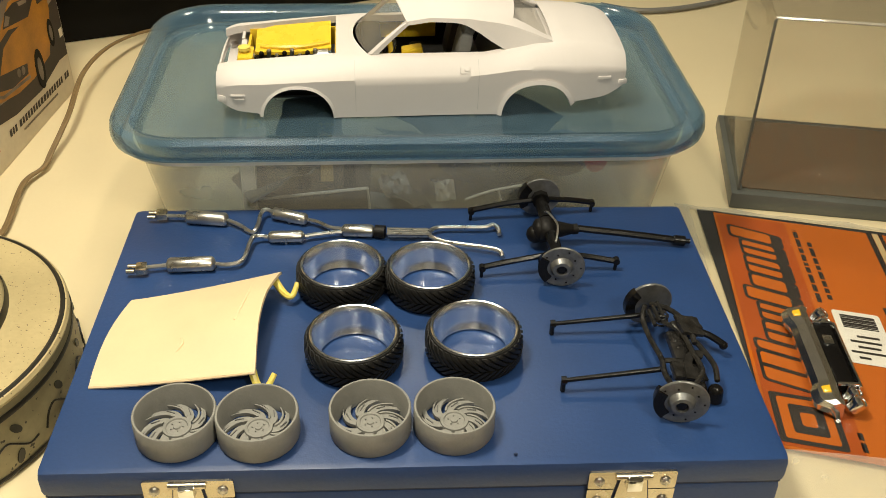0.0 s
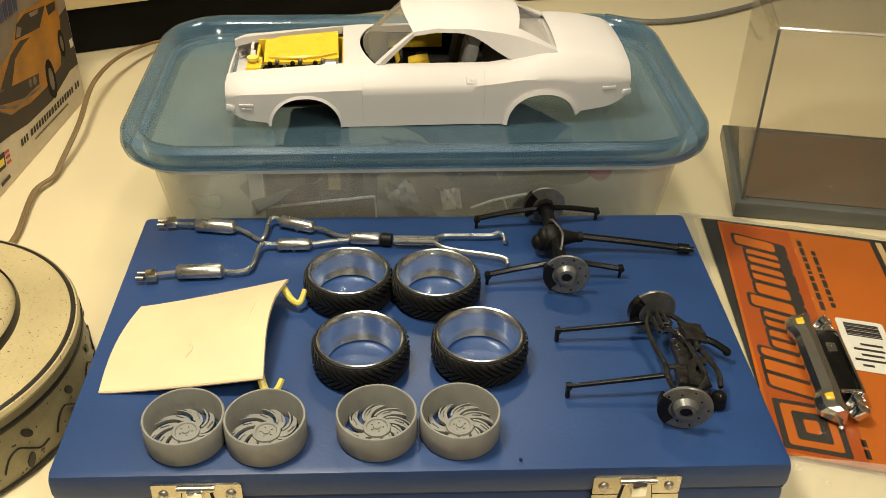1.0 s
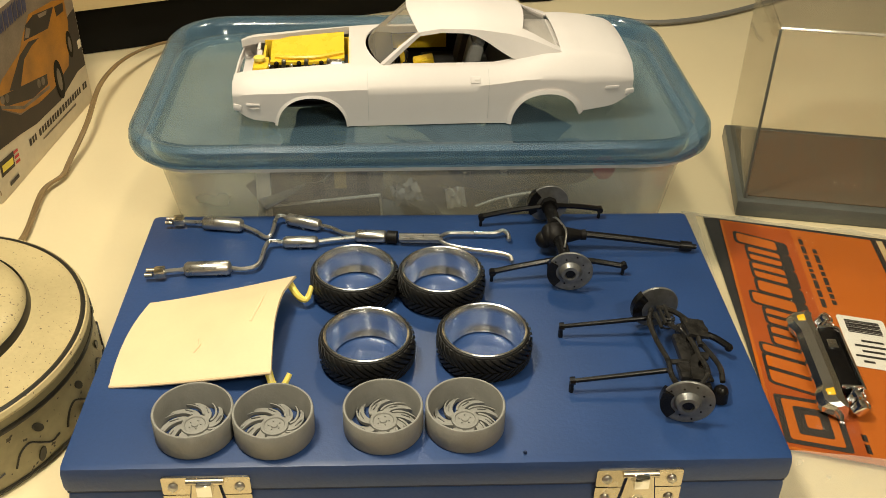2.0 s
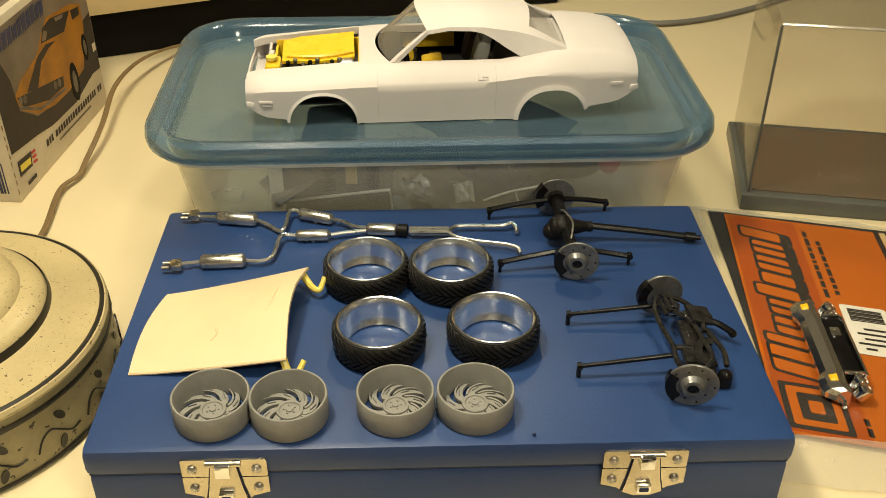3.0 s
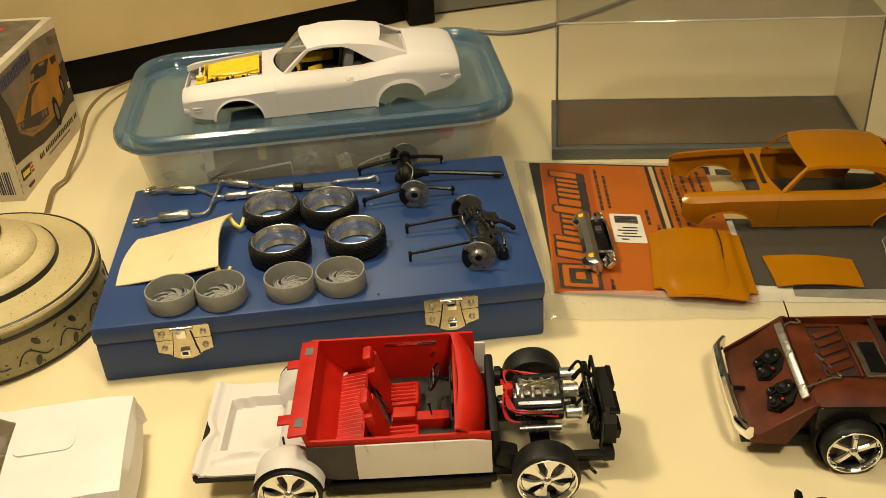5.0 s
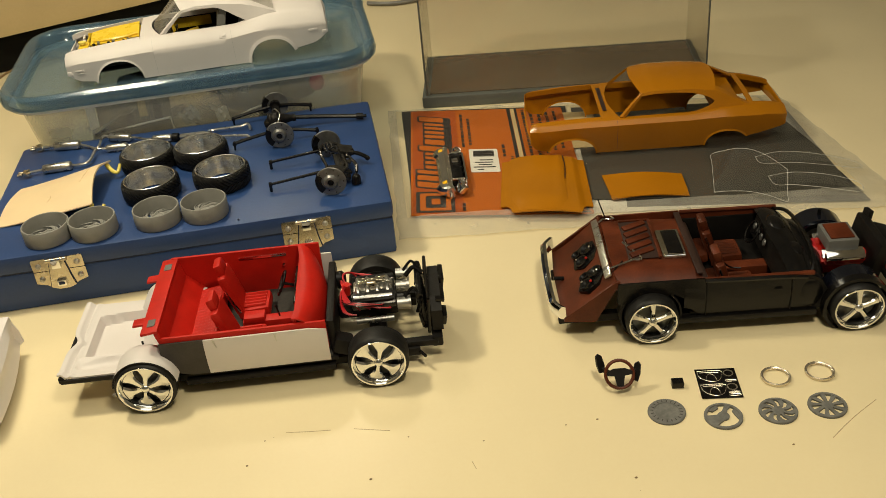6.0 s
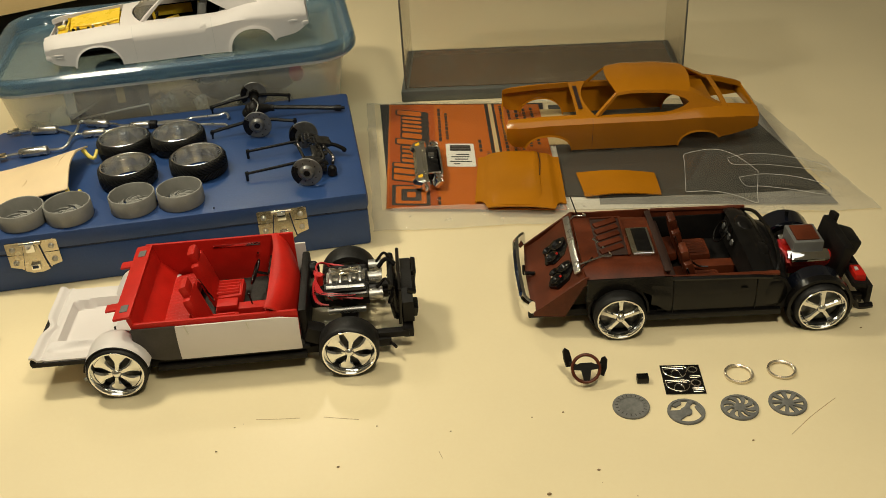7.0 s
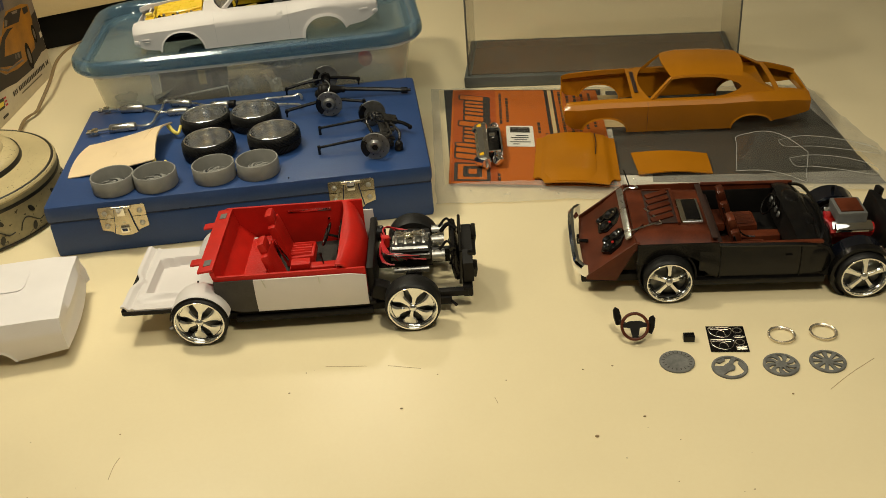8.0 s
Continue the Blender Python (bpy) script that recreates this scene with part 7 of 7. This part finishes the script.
PE0, PU, PV = Vector((0.3977, -0.1866)), Vector((0.0198, -0.0042)), Vector((0.0066, 0.0228))
etch = thing("photo_etch_fret", pose(PE0.x, PE0.y, 0.0002, rz=-11.0), "black photo-etched fret with bare metal outlines lying on table", "model part")
part("fret_plate", Mesh().box((0.0104, 0.0115, 0.0003), (0.0208, 0.0232, 0.0004)), BLACK, etch)


def etch_line(points, name="etched_line"):
    part(name, Mesh().tube([(x, y, 0.0006) for x, y in points], 0.00018, 4, 5), RING_METAL, etch)


for y in (0.0062, 0.0172):
    etch_line([(0.0010, y + 0.0040), (0.0018, y - 0.0010), (0.0060, y - 0.0042), (0.0105, y - 0.0040), (0.0130, y - 0.0005), (0.0128, y + 0.0040), (0.0010, y + 0.0040)])
    etch_line([(0.0048, y - 0.0036), (0.0056, y + 0.0002), (0.0075, y + 0.0018), (0.0094, y + 0.0002), (0.0102, y - 0.0034)])
    etch_line([(0.0020, y + 0.0026), (0.0060, y + 0.0030), (0.0120, y + 0.0026)])
    part("etched_ring", Mesh().lathe([(0.0021, 0.0), (0.0027, 0.0), (0.0027, 0.0003), (0.0021, 0.0003), (0.0021, 0.0)], pose(0.0168, y + 0.0018, 0.0005), 22), RING_METAL, etch)
for y in (0.0012, 0.0032, 0.0125):
    etch_line([(0.0145, y), (0.0192, y), (0.0196, y + 0.0010), (0.0146, y + 0.0012), (0.0145, y)])
for x, y, r in ((0.4400, -0.1803, 0.0078), (0.4632, -0.1820, 0.0077)):
    single("metal_ring", Mesh().lathe([(r - 0.0013, 0.0), (r - 0.0003, 0.0001), (r, 0.0008), (r - 0.0002, 0.0016), (r - 0.0007, 0.0018), (r - 0.0011, 0.0014), (r - 0.0015, 0.0013), (r - 0.0017, 0.0007), (r - 0.0013, 0.0)], n=44), RING_METAL, pose(x, y, 0.0001), "thin bare metal ring lying on table", "model part", "two metal rings")


def wheel_insert(x, y, style, label):
    """A flat grey resin disc with its own cut-outs."""
    t = thing("wheel_insert", pose(x, y, 0.0001, rz=style * 25), label, "model part", "four grey wheel inserts")
    r = 0.0095
    if style == 0:
        part("disc", Mesh().lathe([(0, 0.0009), (0.0062, 0.0009), (0.0064, 0.0012), (0.0090, 0.0012), (r, 0.0008), (r, 0.0), (0, 0.0)], n=44), INSERT, t)
        for i in range(20):
            a = 2 * math.pi * i / 20
            part("slot", Mesh().box((0.0074 * math.cos(a), 0.0074 * math.sin(a), 0.00122), (0.0015, 0.0005, 0.0001), (0, 0, math.degrees(a))), PRIMER, t)
    else:
        part("rim", Mesh().lathe([(0.0078, 0.0), (r, 0.0), (r, 0.0009), (0.0092, 0.0012), (0.0080, 0.0012), (0.0078, 0.0)], n=44), INSERT, t)
        part("hub", Mesh().lathe([(0, 0.0012), (0.0026, 0.0012), (0.0030, 0.0009), (0.0030, 0.0)], n=24), INSERT, t)
        if style == 1:
            part("web", Mesh().plate([(-0.0078, -0.0030), (-0.0030, -0.0025), (0.0, -0.0020), (0.0050, 0.0020), (0.0078, 0.0025), (0.0064, 0.0052), (0.0020, 0.0030), (-0.0020, 0.0024), (-0.0064, 0.0052), (-0.0080, 0.0020)], 0.0001, 0.0010).plate([(0.0040, -0.0070), (0.0070, -0.0045), (0.0080, 0.0), (0.0060, 0.0), (0.0050, -0.0030)], 0.0001, 0.0010).plate([(-0.0030, 0.0076), (0.0030, 0.0076), (0.0020, 0.0055), (-0.0020, 0.0055)], 0.0001, 0.0010), INSERT, t)
        else:
            n = 9
            for i in range(n):
                a = 2 * math.pi * i / n
                w = 0.0012
                if style == 2:
                    part("blade", Mesh().plate([(0.0020, -0.0006), (0.0045, -0.0012), (0.0070, -0.0008), (0.0082, 0.0006), (0.0076, 0.0042), (0.0064, 0.0018), (0.0044, 0.0004), (0.0020, 0.0006)], 0.0001, 0.0010, pose(0, 0, 0, 0, 0, math.degrees(a))), INSERT, t)
                    continue
                part("blade", Mesh().plate([(0.0022, -w * 0.5), (0.0080, -w * 1.05 + 0.001), (0.0080, w * 1.05 + 0.001), (0.0022, w * 0.5)], 0.0001, 0.0010, pose(0, 0, 0, 0, 0, math.degrees(a))), INSERT, t)
    return t


lab = "flat grey resin wheel insert lying on table"
for k, (x, y) in enumerate(((0.3770, -0.1917), (0.4028, -0.2017), (0.4301, -0.2046), (0.4549, -0.2067))):
    wheel_insert(x, y, k, (lab + " with fine slots", lab + " with open crescents", lab + " with narrow curved slots", lab + " with nine cut-outs")[k])

# ---- desk lamp, its cord and the kit box ----
lamp = thing("desk_lamp", pose(-0.0895, 0.0795, 0), "cream enamel desk lamp base with painted vine band on table", "lamp")
part("base_band", Mesh().lathe([(0.0700, 0.0004), (0.0772, 0.0004), (0.0778, 0.0015), (0.0774, 0.0030), (0.0762, 0.0330), (0.0700, 0.0330)], n=96), CREAM_SIDE, lamp, "darker mottled cream side band")
part("base_top", Mesh().lathe([(0.0762, 0.0330), (0.0766, 0.0345), (0.0758, 0.0362), (0.0740, 0.0366), (0.0700, 0.0366), (0.0530, 0.0400), (0.0520, 0.0430), (0.0505, 0.0455), (0.0470, 0.0470), (0.0425, 0.0485), (0.0415, 0.0515), (0.0380, 0.0540), (0.0240, 0.0590), (0.0215, 0.0610), (0.0, 0.0610)], n=96), CREAM, lamp, "speckled cream stepped top")
part("dark_rim", Mesh().lathe([(0.0752, 0.0364), (0.0742, 0.0371), (0.0732, 0.0368)], n=96).lathe([(0.0769, 0.0300), (0.0771, 0.0286), (0.0768, 0.0272)], n=96).lathe([(0.0536, 0.0398), (0.0534, 0.0418), (0.0527, 0.0436)], n=96).lathe([(0.0780, 0.0012), (0.0783, 0.0022), (0.0779, 0.0032)], n=96), LAMP_INK, lamp, "black painted lines", solid=0.0003)
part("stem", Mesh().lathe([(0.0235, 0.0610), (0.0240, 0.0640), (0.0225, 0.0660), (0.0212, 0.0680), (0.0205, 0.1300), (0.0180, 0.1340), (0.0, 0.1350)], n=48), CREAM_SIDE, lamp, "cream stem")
part("stem_ring", Mesh().lathe([(0.0243, 0.0612), (0.0246, 0.0626), (0.0240, 0.0640)], n=48), LAMP_INK, lamp, solid=0.0003)
part("arm", Mesh().tube(((0, 0, 0.13), (-0.01, 0.02, 0.30), (-0.015, 0.03, 0.55), (0.01, 0.03, 0.68), (0.055, -0.012, 0.70)), 0.005, 10), LAMP_INK, lamp)
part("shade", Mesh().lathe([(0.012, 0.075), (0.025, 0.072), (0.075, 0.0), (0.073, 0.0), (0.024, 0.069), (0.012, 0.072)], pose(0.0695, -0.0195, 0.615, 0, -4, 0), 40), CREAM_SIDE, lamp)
for k in range(17):
    a = radians(-150 + 19.5 * k)

    def on_band(da, z, lift=0.0004):
        r = 0.0778 - 0.0016 * z / 0.033 + lift
        return Vector((r * math.cos(a + da), r * math.sin(a + da), z))
    part("vine_curl", Mesh().tube([on_band(-0.13, 0.0090), on_band(-0.09, 0.0145), on_band(-0.03, 0.0165), on_band(0.03, 0.0130), on_band(0.09, 0.0095), on_band(0.15, 0.0100)], 0.00045, 5, 4), LAMP_INK, lamp)
    for da, z, tilt in ((0.04, 0.0205, 40), (0.02, 0.0075, -20)):
        c = on_band(da, z, 0.0002)
        q = Matrix.Translation(c) @ Matrix.Rotation(a + da, 4, "Z") @ Matrix.Rotation(radians(90), 4, "Y") @ Matrix.Rotation(radians(tilt), 4, "Z")
        part("vine_leaf", Mesh().plate([(0.0034 * math.cos(t), 0.0017 * math.sin(t)) for t in [2 * math.pi * i / 12 for i in range(12)]], 0, 0.0004, q), LAMP_INK, lamp)

cord_points = [(-0.100, 0.158, 0.004), (-0.086, 0.190, 0.004), (-0.0830, 0.2060, 0.003), (-0.0862, 0.2480, 0.004), (-0.0800, 0.2660, 0.004), (-0.0790, 0.2790, 0.006), (-0.0760, 0.3130, 0.014), (-0.0790, 0.3620, 0.018), (-0.0740, 0.4080, 0.016), (-0.0600, 0.4480, 0.010), (-0.0400, 0.4720, 0.004), (-0.0100, 0.4820, 0.003), (0.030, 0.490, 0.003)]
cord = thing("power_cord", pose(0, 0, 0), "brown two-core lamp cord lying across the table", "cord")
for s in (-1, 1):
    part("cord_core", Mesh().tube([Vector(p) + Vector((s * 0.0008, 0, 0.0003 * s)) for p in cord_points], 0.0011, 8, 8), CORD, cord)

kit = thing("kit_box", pose(-0.1070, 0.2405, 0, rz=-7.0), "worn white cardboard model kit box with orange car picture", "box")
BX, BY, BZ = 0.235, 0.136, 0.103
part("carton", Mesh().box((-BX / 2, BY / 2, BZ / 2), (BX, BY, BZ), bevel=0.0010), BOXWHITE, kit, "scuffed white carton")


def on_side(pts, z, mat, name):
    """A printed patch on the long end: pts as (along, up)."""
    part(name, Mesh().plate(pts, 0, 0.00015, pose(z, 0, 0, 90, 0, 90)), mat, kit)


on_side([(0.003, 0.030), (0.003, 0.098), (0.090, 0.0985), (0.1345, 0.094), (0.1345, 0.0266), (0.122, 0.0274), (0.0914, 0.0212), (0.056, 0.0225), (0.035, 0.0262)], 0.0001, BOXGREY, "picture_ground")
on_side([(0.0032, 0.0302), (0.0032, 0.094), (0.012, 0.088), (0.021, 0.068), (0.023, 0.048), (0.041, 0.036), (0.064, 0.0335), (0.086, 0.0325), (0.108, 0.040), (0.117, 0.052), (0.122, 0.064), (0.1344, 0.066), (0.1344, 0.0268), (0.122, 0.0276), (0.0914, 0.0214), (0.056, 0.0227), (0.035, 0.0264)], 0.0002, BOXDARK, "picture_shadow")
on_side([(0.022, 0.0576), (0.031, 0.063), (0.056, 0.0685), (0.0645, 0.076), (0.0764, 0.0840), (0.108, 0.0805), (0.123, 0.0758), (0.1225, 0.0614), (0.118, 0.0502), (0.111, 0.0361), (0.086, 0.0320), (0.064, 0.0325), (0.0414, 0.0370), (0.0233, 0.0484)], 0.0003, BOXORANGE, "picture_car_body")
on_side([(0.0635, 0.0725), (0.0695, 0.0800), (0.0805, 0.0818), (0.1072, 0.0771), (0.0950, 0.0678)], 0.0004, BOXDARK, "picture_windscreen")
on_side([(0.0655, 0.0735), (0.0695, 0.0785), (0.0740, 0.0760), (0.0700, 0.0722)], 0.0005, BOXGREY, "picture_glint")
on_side([(0.0860, 0.0800), (0.0980, 0.0782), (0.0960, 0.0762), (0.0870, 0.0775)], 0.0005, BOXGREY, "picture_glint")
on_side([(0.1085, 0.0765), (0.1205, 0.0748), (0.1195, 0.0698), (0.1090, 0.0700)], 0.0004, BOXDARK, "picture_window")
on_side([(0.0354, 0.0540), (0.0553, 0.0670), (0.0688, 0.0700), (0.0815, 0.0672), (0.0713, 0.0665), (0.0590, 0.0630), (0.0479, 0.0502)], 0.0004, BOXDARK, "picture_stripe")
on_side([(0.023, 0.0560), (0.0812, 0.0440), (0.0797, 0.0378), (0.0581, 0.0385), (0.0277, 0.0480)], 0.0004, BOXDARK, "picture_grille")
on_side([(0.0225, 0.0490), (0.0460, 0.0375), (0.0812, 0.0345), (0.0812, 0.0365), (0.0460, 0.0395), (0.0230, 0.0510)], 0.0005, BOXGLASS, "picture_bumper")
for cx, cz in ((0.0258, 0.0530), (0.0308, 0.0518), (0.0690, 0.0432), (0.0745, 0.0424)):
    on_side([(cx + 0.0022 * math.cos(t), cz + 0.0026 * math.sin(t)) for t in [2 * math.pi * i / 14 for i in range(14)]], 0.0006, BOXGLASS, "picture_headlight")
for cx, cz, rx, rz in ((0.0950, 0.0340, 0.0058, 0.0130), (0.1180, 0.0480, 0.0040, 0.0090)):
    on_side([(cx + rx * math.cos(t), cz + rz * math.sin(t)) for t in [2 * math.pi * i / 20 for i in range(20)]], 0.0005, DARKBASE, "picture_wheel")
    on_side([(cx + rx * 0.5 * math.cos(t), cz + rz * 0.58 * math.sin(t)) for t in [2 * math.pi * i / 20 for i in range(20)]], 0.0006, BOXGLASS, "picture_hub")
on_side([(0.1290, 0.0400), (0.1335, 0.0400), (0.1335, 0.0455), (0.1290, 0.0455)], 0.0003, BOXWHITE, "picture_mark")
on_side([(0.112, 0.086), (0.133, 0.081), (0.1345, 0.088), (0.114, 0.093)], 0.0003, BOXGLASS, "picture_badge")
rnd = random.Random(12)
y = 0.004
for k in range(12):
    w = rnd.uniform(0.0046, 0.0060)
    z0 = 0.0850 + y * 0.026
    h = rnd.uniform(0.0085, 0.0105)
    j = rnd.uniform(-0.0006, 0.0006)
    on_side([(y, z0 + j), (y + w * 0.35, z0 - j), (y + w * 0.45, z0 + h * 0.35), (y + w * 0.6, z0 + j), (y + w * 0.9, z0 + 0.0004), (y + w + 0.0014, z0 + h), (y + w * 0.6, z0 + h * 0.9), (y + w * 0.5, z0 + h * 0.62), (y + w * 0.4, z0 + h), (y + 0.0014, z0 + h * 0.95)], 0.0004, INKBLUE, "title_block")
    y += w + 0.0010
y = 0.043
while y < 0.130:
    w = rnd.uniform(0.0022, 0.0034)
    z0 = 0.0142 - (y - 0.043) * 0.016
    on_side([(y, z0), (y + w * 0.9, z0), (y + w, z0 + 0.0042), (y + w * 0.2, z0 + 0.0040)], 0.0002, BOXDARK, "text_bar")
    y += w + (0.0010 if not (0.050 < y < 0.053 or 0.072 < y < 0.075 or 0.116 < y < 0.119) else 0.0036)
on_side([(0.060, 0.0098), (0.110, 0.0090), (0.110, 0.0102), (0.060, 0.0110)], 0.0002, BOXGLASS, "text_bar")
on_side([(0.0060, 0.0140), (0.0215, 0.0130), (0.0235, 0.0218), (0.0066, 0.0232)], 0.0002, BOXDARK, "badge")
on_side([(0.0080, 0.0162), (0.0202, 0.0152), (0.0212, 0.0190), (0.0084, 0.0202)], 0.0004, INKYELLOW, "badge_face")
for k in range(3):
    on_side([(0.0236, 0.0132 + 0.0032 * k), (0.0285, 0.0128 + 0.0032 * k), (0.0285, 0.0144 + 0.0032 * k), (0.0236, 0.0148 + 0.0032 * k)], 0.0002, INKRED, "badge_stripe")
for k in range(16):
    z0 = 0.004 + 0.006 * k + rnd.uniform(0, 0.002)
    on_side([(0.0, z0), (rnd.uniform(0.0006, 0.0016), z0 + 0.0008), (rnd.uniform(0.0004, 0.0014), z0 + 0.0030), (0.0, z0 + 0.0036)], 0.00025, CORD, "edge_scuff")
on_side([(0.0120, 0.0050), (0.0230, 0.0050), (0.0230, 0.0072), (0.0120, 0.0072)], 0.0004, BOXDARK, "text_bar")
for x0, x1, y0, y1, mt, nm in ((-0.23, -0.006, 0.008, 0.128, BOXGLASS, "top_picture"), (-0.17, -0.022, 0.022, 0.078, BOXORANGE, "top_car"), (-0.120, -0.060, 0.034, 0.066, BOXDARK, "top_car_window"), (-0.10, -0.030, 0.104, 0.111, INKRED, "top_title"), (-0.052, -0.032, 0.018, 0.034, BOXDARK, "top_wheel"), (-0.048, -0.036, 0.021, 0.031, BOXWHITE, "top_hub")):
    part(nm, Mesh().box(((x0 + x1) / 2, (y0 + y1) / 2, BZ + 0.0002 * (1 + ("car" in nm or "wheel" in nm or "title" in nm) + 2 * ("window" in nm or "hub" in nm))), (x1 - x0, y1 - y0, 0.0002)), mt, kit)
for k in range(9):
    part("barcode_line", Mesh().box((-0.006 - 0.0019 * k, -0.00015, 0.0160), (0.0007 + 0.0005 * (k % 3), 0.0002, 0.020)), INKBLUE, kit)
for z in (0.050, 0.055, 0.060, 0.070, 0.075):
    part("print_bar", Mesh().box((-0.020, -0.00015, z), (0.028, 0.0002, 0.0012)), BOXGREY, kit)

# ---- clear display case and the things at the back of the table ----
disp = thing("display_case", pose(0.3106, 0.2225, 0, rz=-10.9), "clear acrylic display case with smoked base standing on table", "display case")
part("base", Mesh().box((0.1210, 0.048, 0.0050), (0.242, 0.096, 0.0100), bevel=0.0015), BASE_EDGE, disp, "grey base plate")
part("base_top", Mesh().box((0.1210, 0.048, 0.0104), (0.229, 0.083, 0.0008), bevel=0.0002), BASEWOOD, disp, "glossy brown base top")
DW, DD, DH = 0.234, 0.088, 0.1000
for nm, c, s in (("front_pane", (0.1210, 0.0040, 0.0105 + DH / 2), (DW, 0.0016, DH)), ("back_pane", (0.1210, 0.0920, 0.0105 + DH / 2), (DW, 0.0016, DH)), ("side_pane", (0.0040, 0.048, 0.0105 + DH / 2), (0.0016, DD - 0.0018, DH)),
                 ("side_pane", (0.2380, 0.048, 0.0105 + DH / 2), (0.0016, DD - 0.0018, DH)), ("top_pane", (0.1210, 0.048, 0.0105 + DH + 0.0010), (DW, DD + 0.0016, 0.0016))):
    part(nm, Mesh().box(c, s, bevel=0.0003), SMOKE_CLEAR if nm in ("front_pane", "back_pane") else DIM_PANE, disp)
for ex in (0.004, 0.238):
    part("pane_edge", Mesh().rod((ex, 0.004, 0.0105), (ex, 0.004, 0.1105), 0.0008, n=6), BASE_EDGE, disp, "grey pane joint")
# Paler than the upright joints.
part("top_edge", Mesh().rod((0.004, 0.004, 0.1115), (0.238, 0.004, 0.1115), 0.0008, n=6), CLEAR_EDGE, disp, "pale top edge")

monitor = thing("equipment_housing", pose(-0.125, 0.437, 0, rz=21.0), "cream equipment housing on black base at the table's back", "equipment")
part("black_base", Mesh().box((0.08, 0.16, 0.018), (0.70, 0.30, 0.036), bevel=0.003), DARKBASE, monitor, "black base in shadow")
part("housing", Mesh().box((0.02, 0.15, 0.155), (0.66, 0.32, 0.235), bevel=0.012), MONITOR, monitor, "cream moulded housing")
greyb = thing("grey_equipment", pose(0.262, 0.590, 0, rz=8.0), "low grey metal equipment box at the table's back", "equipment")
part("cover", Mesh().box((0.055, 0.06, 0.030), (0.150, 0.12, 0.056), bevel=0.004), GREYBOX, greyb)
part("dark_post", Mesh().box((-0.030, -0.010, 0.040), (0.030, 0.030, 0.080), bevel=0.004), DARKBASE, greyb, "black stand foot")
single("thin_cable", Mesh().tube(((0.290, 0.520, 0.003), (0.320, 0.508, 0.003), (0.360, 0.515, 0.003), (0.410, 0.540, 0.003), (0.47, 0.58, 0.003)), 0.0022, 8), GREYBOX, pose(0, 0, 0), "thin grey cable lying at table's back", "cable")

# ---- dust, crumbs and scratches on the table ----
rnd = random.Random(7)
dust = Mesh()
for k in range(50):
    x, y = rnd.uniform(0.0, 0.62), rnd.uniform(-0.42, -0.155)
    if not (0.34 < x < 0.48 and y > -0.21):
        dust.ball((x, y, 0.0002), rnd.choice((0.0002, 0.0002, 0.0003, 0.0004)), 4, (1.3, 0.8, 0.6))
for x, y, size in ((0.342, -0.188, 0.0005), (0.427, -0.228, 0.0005), (0.348, -0.231, 0.0006), (0.321, -0.241, 0.0009), (0.165, -0.178, 0.0005), (0.225, -0.202, 0.0006), (0.522, -0.157, 0.0005), (0.174, -0.162, 0.0004)):
    dust.ball((x, y, 0.0003), size, 6, (1.3, 0.9, 0.6))
tagged(part("dust_specks", dust, SPECK, None), "brown dust specks scattered on the table", "dust", kind="stuff")
scr = Mesh()
for pts in (((0.185, -0.158), (0.196, -0.1602), (0.208, -0.162)), ((0.220, -0.164), (0.238, -0.170)), ((0.447, -0.228), (0.462, -0.218), (0.480, -0.208)), ((0.275, -0.202), (0.276, -0.207)), ((0.076, -0.228), (0.077, -0.219), (0.079, -0.213))):
    scr.tube([(x, y, 0.00003) for x, y in pts], 0.00018, 4, 4)
tagged(part("scratches", scr, SCRATCH, None), "thin brown scratches in the table top", "scratch", kind="stuff")
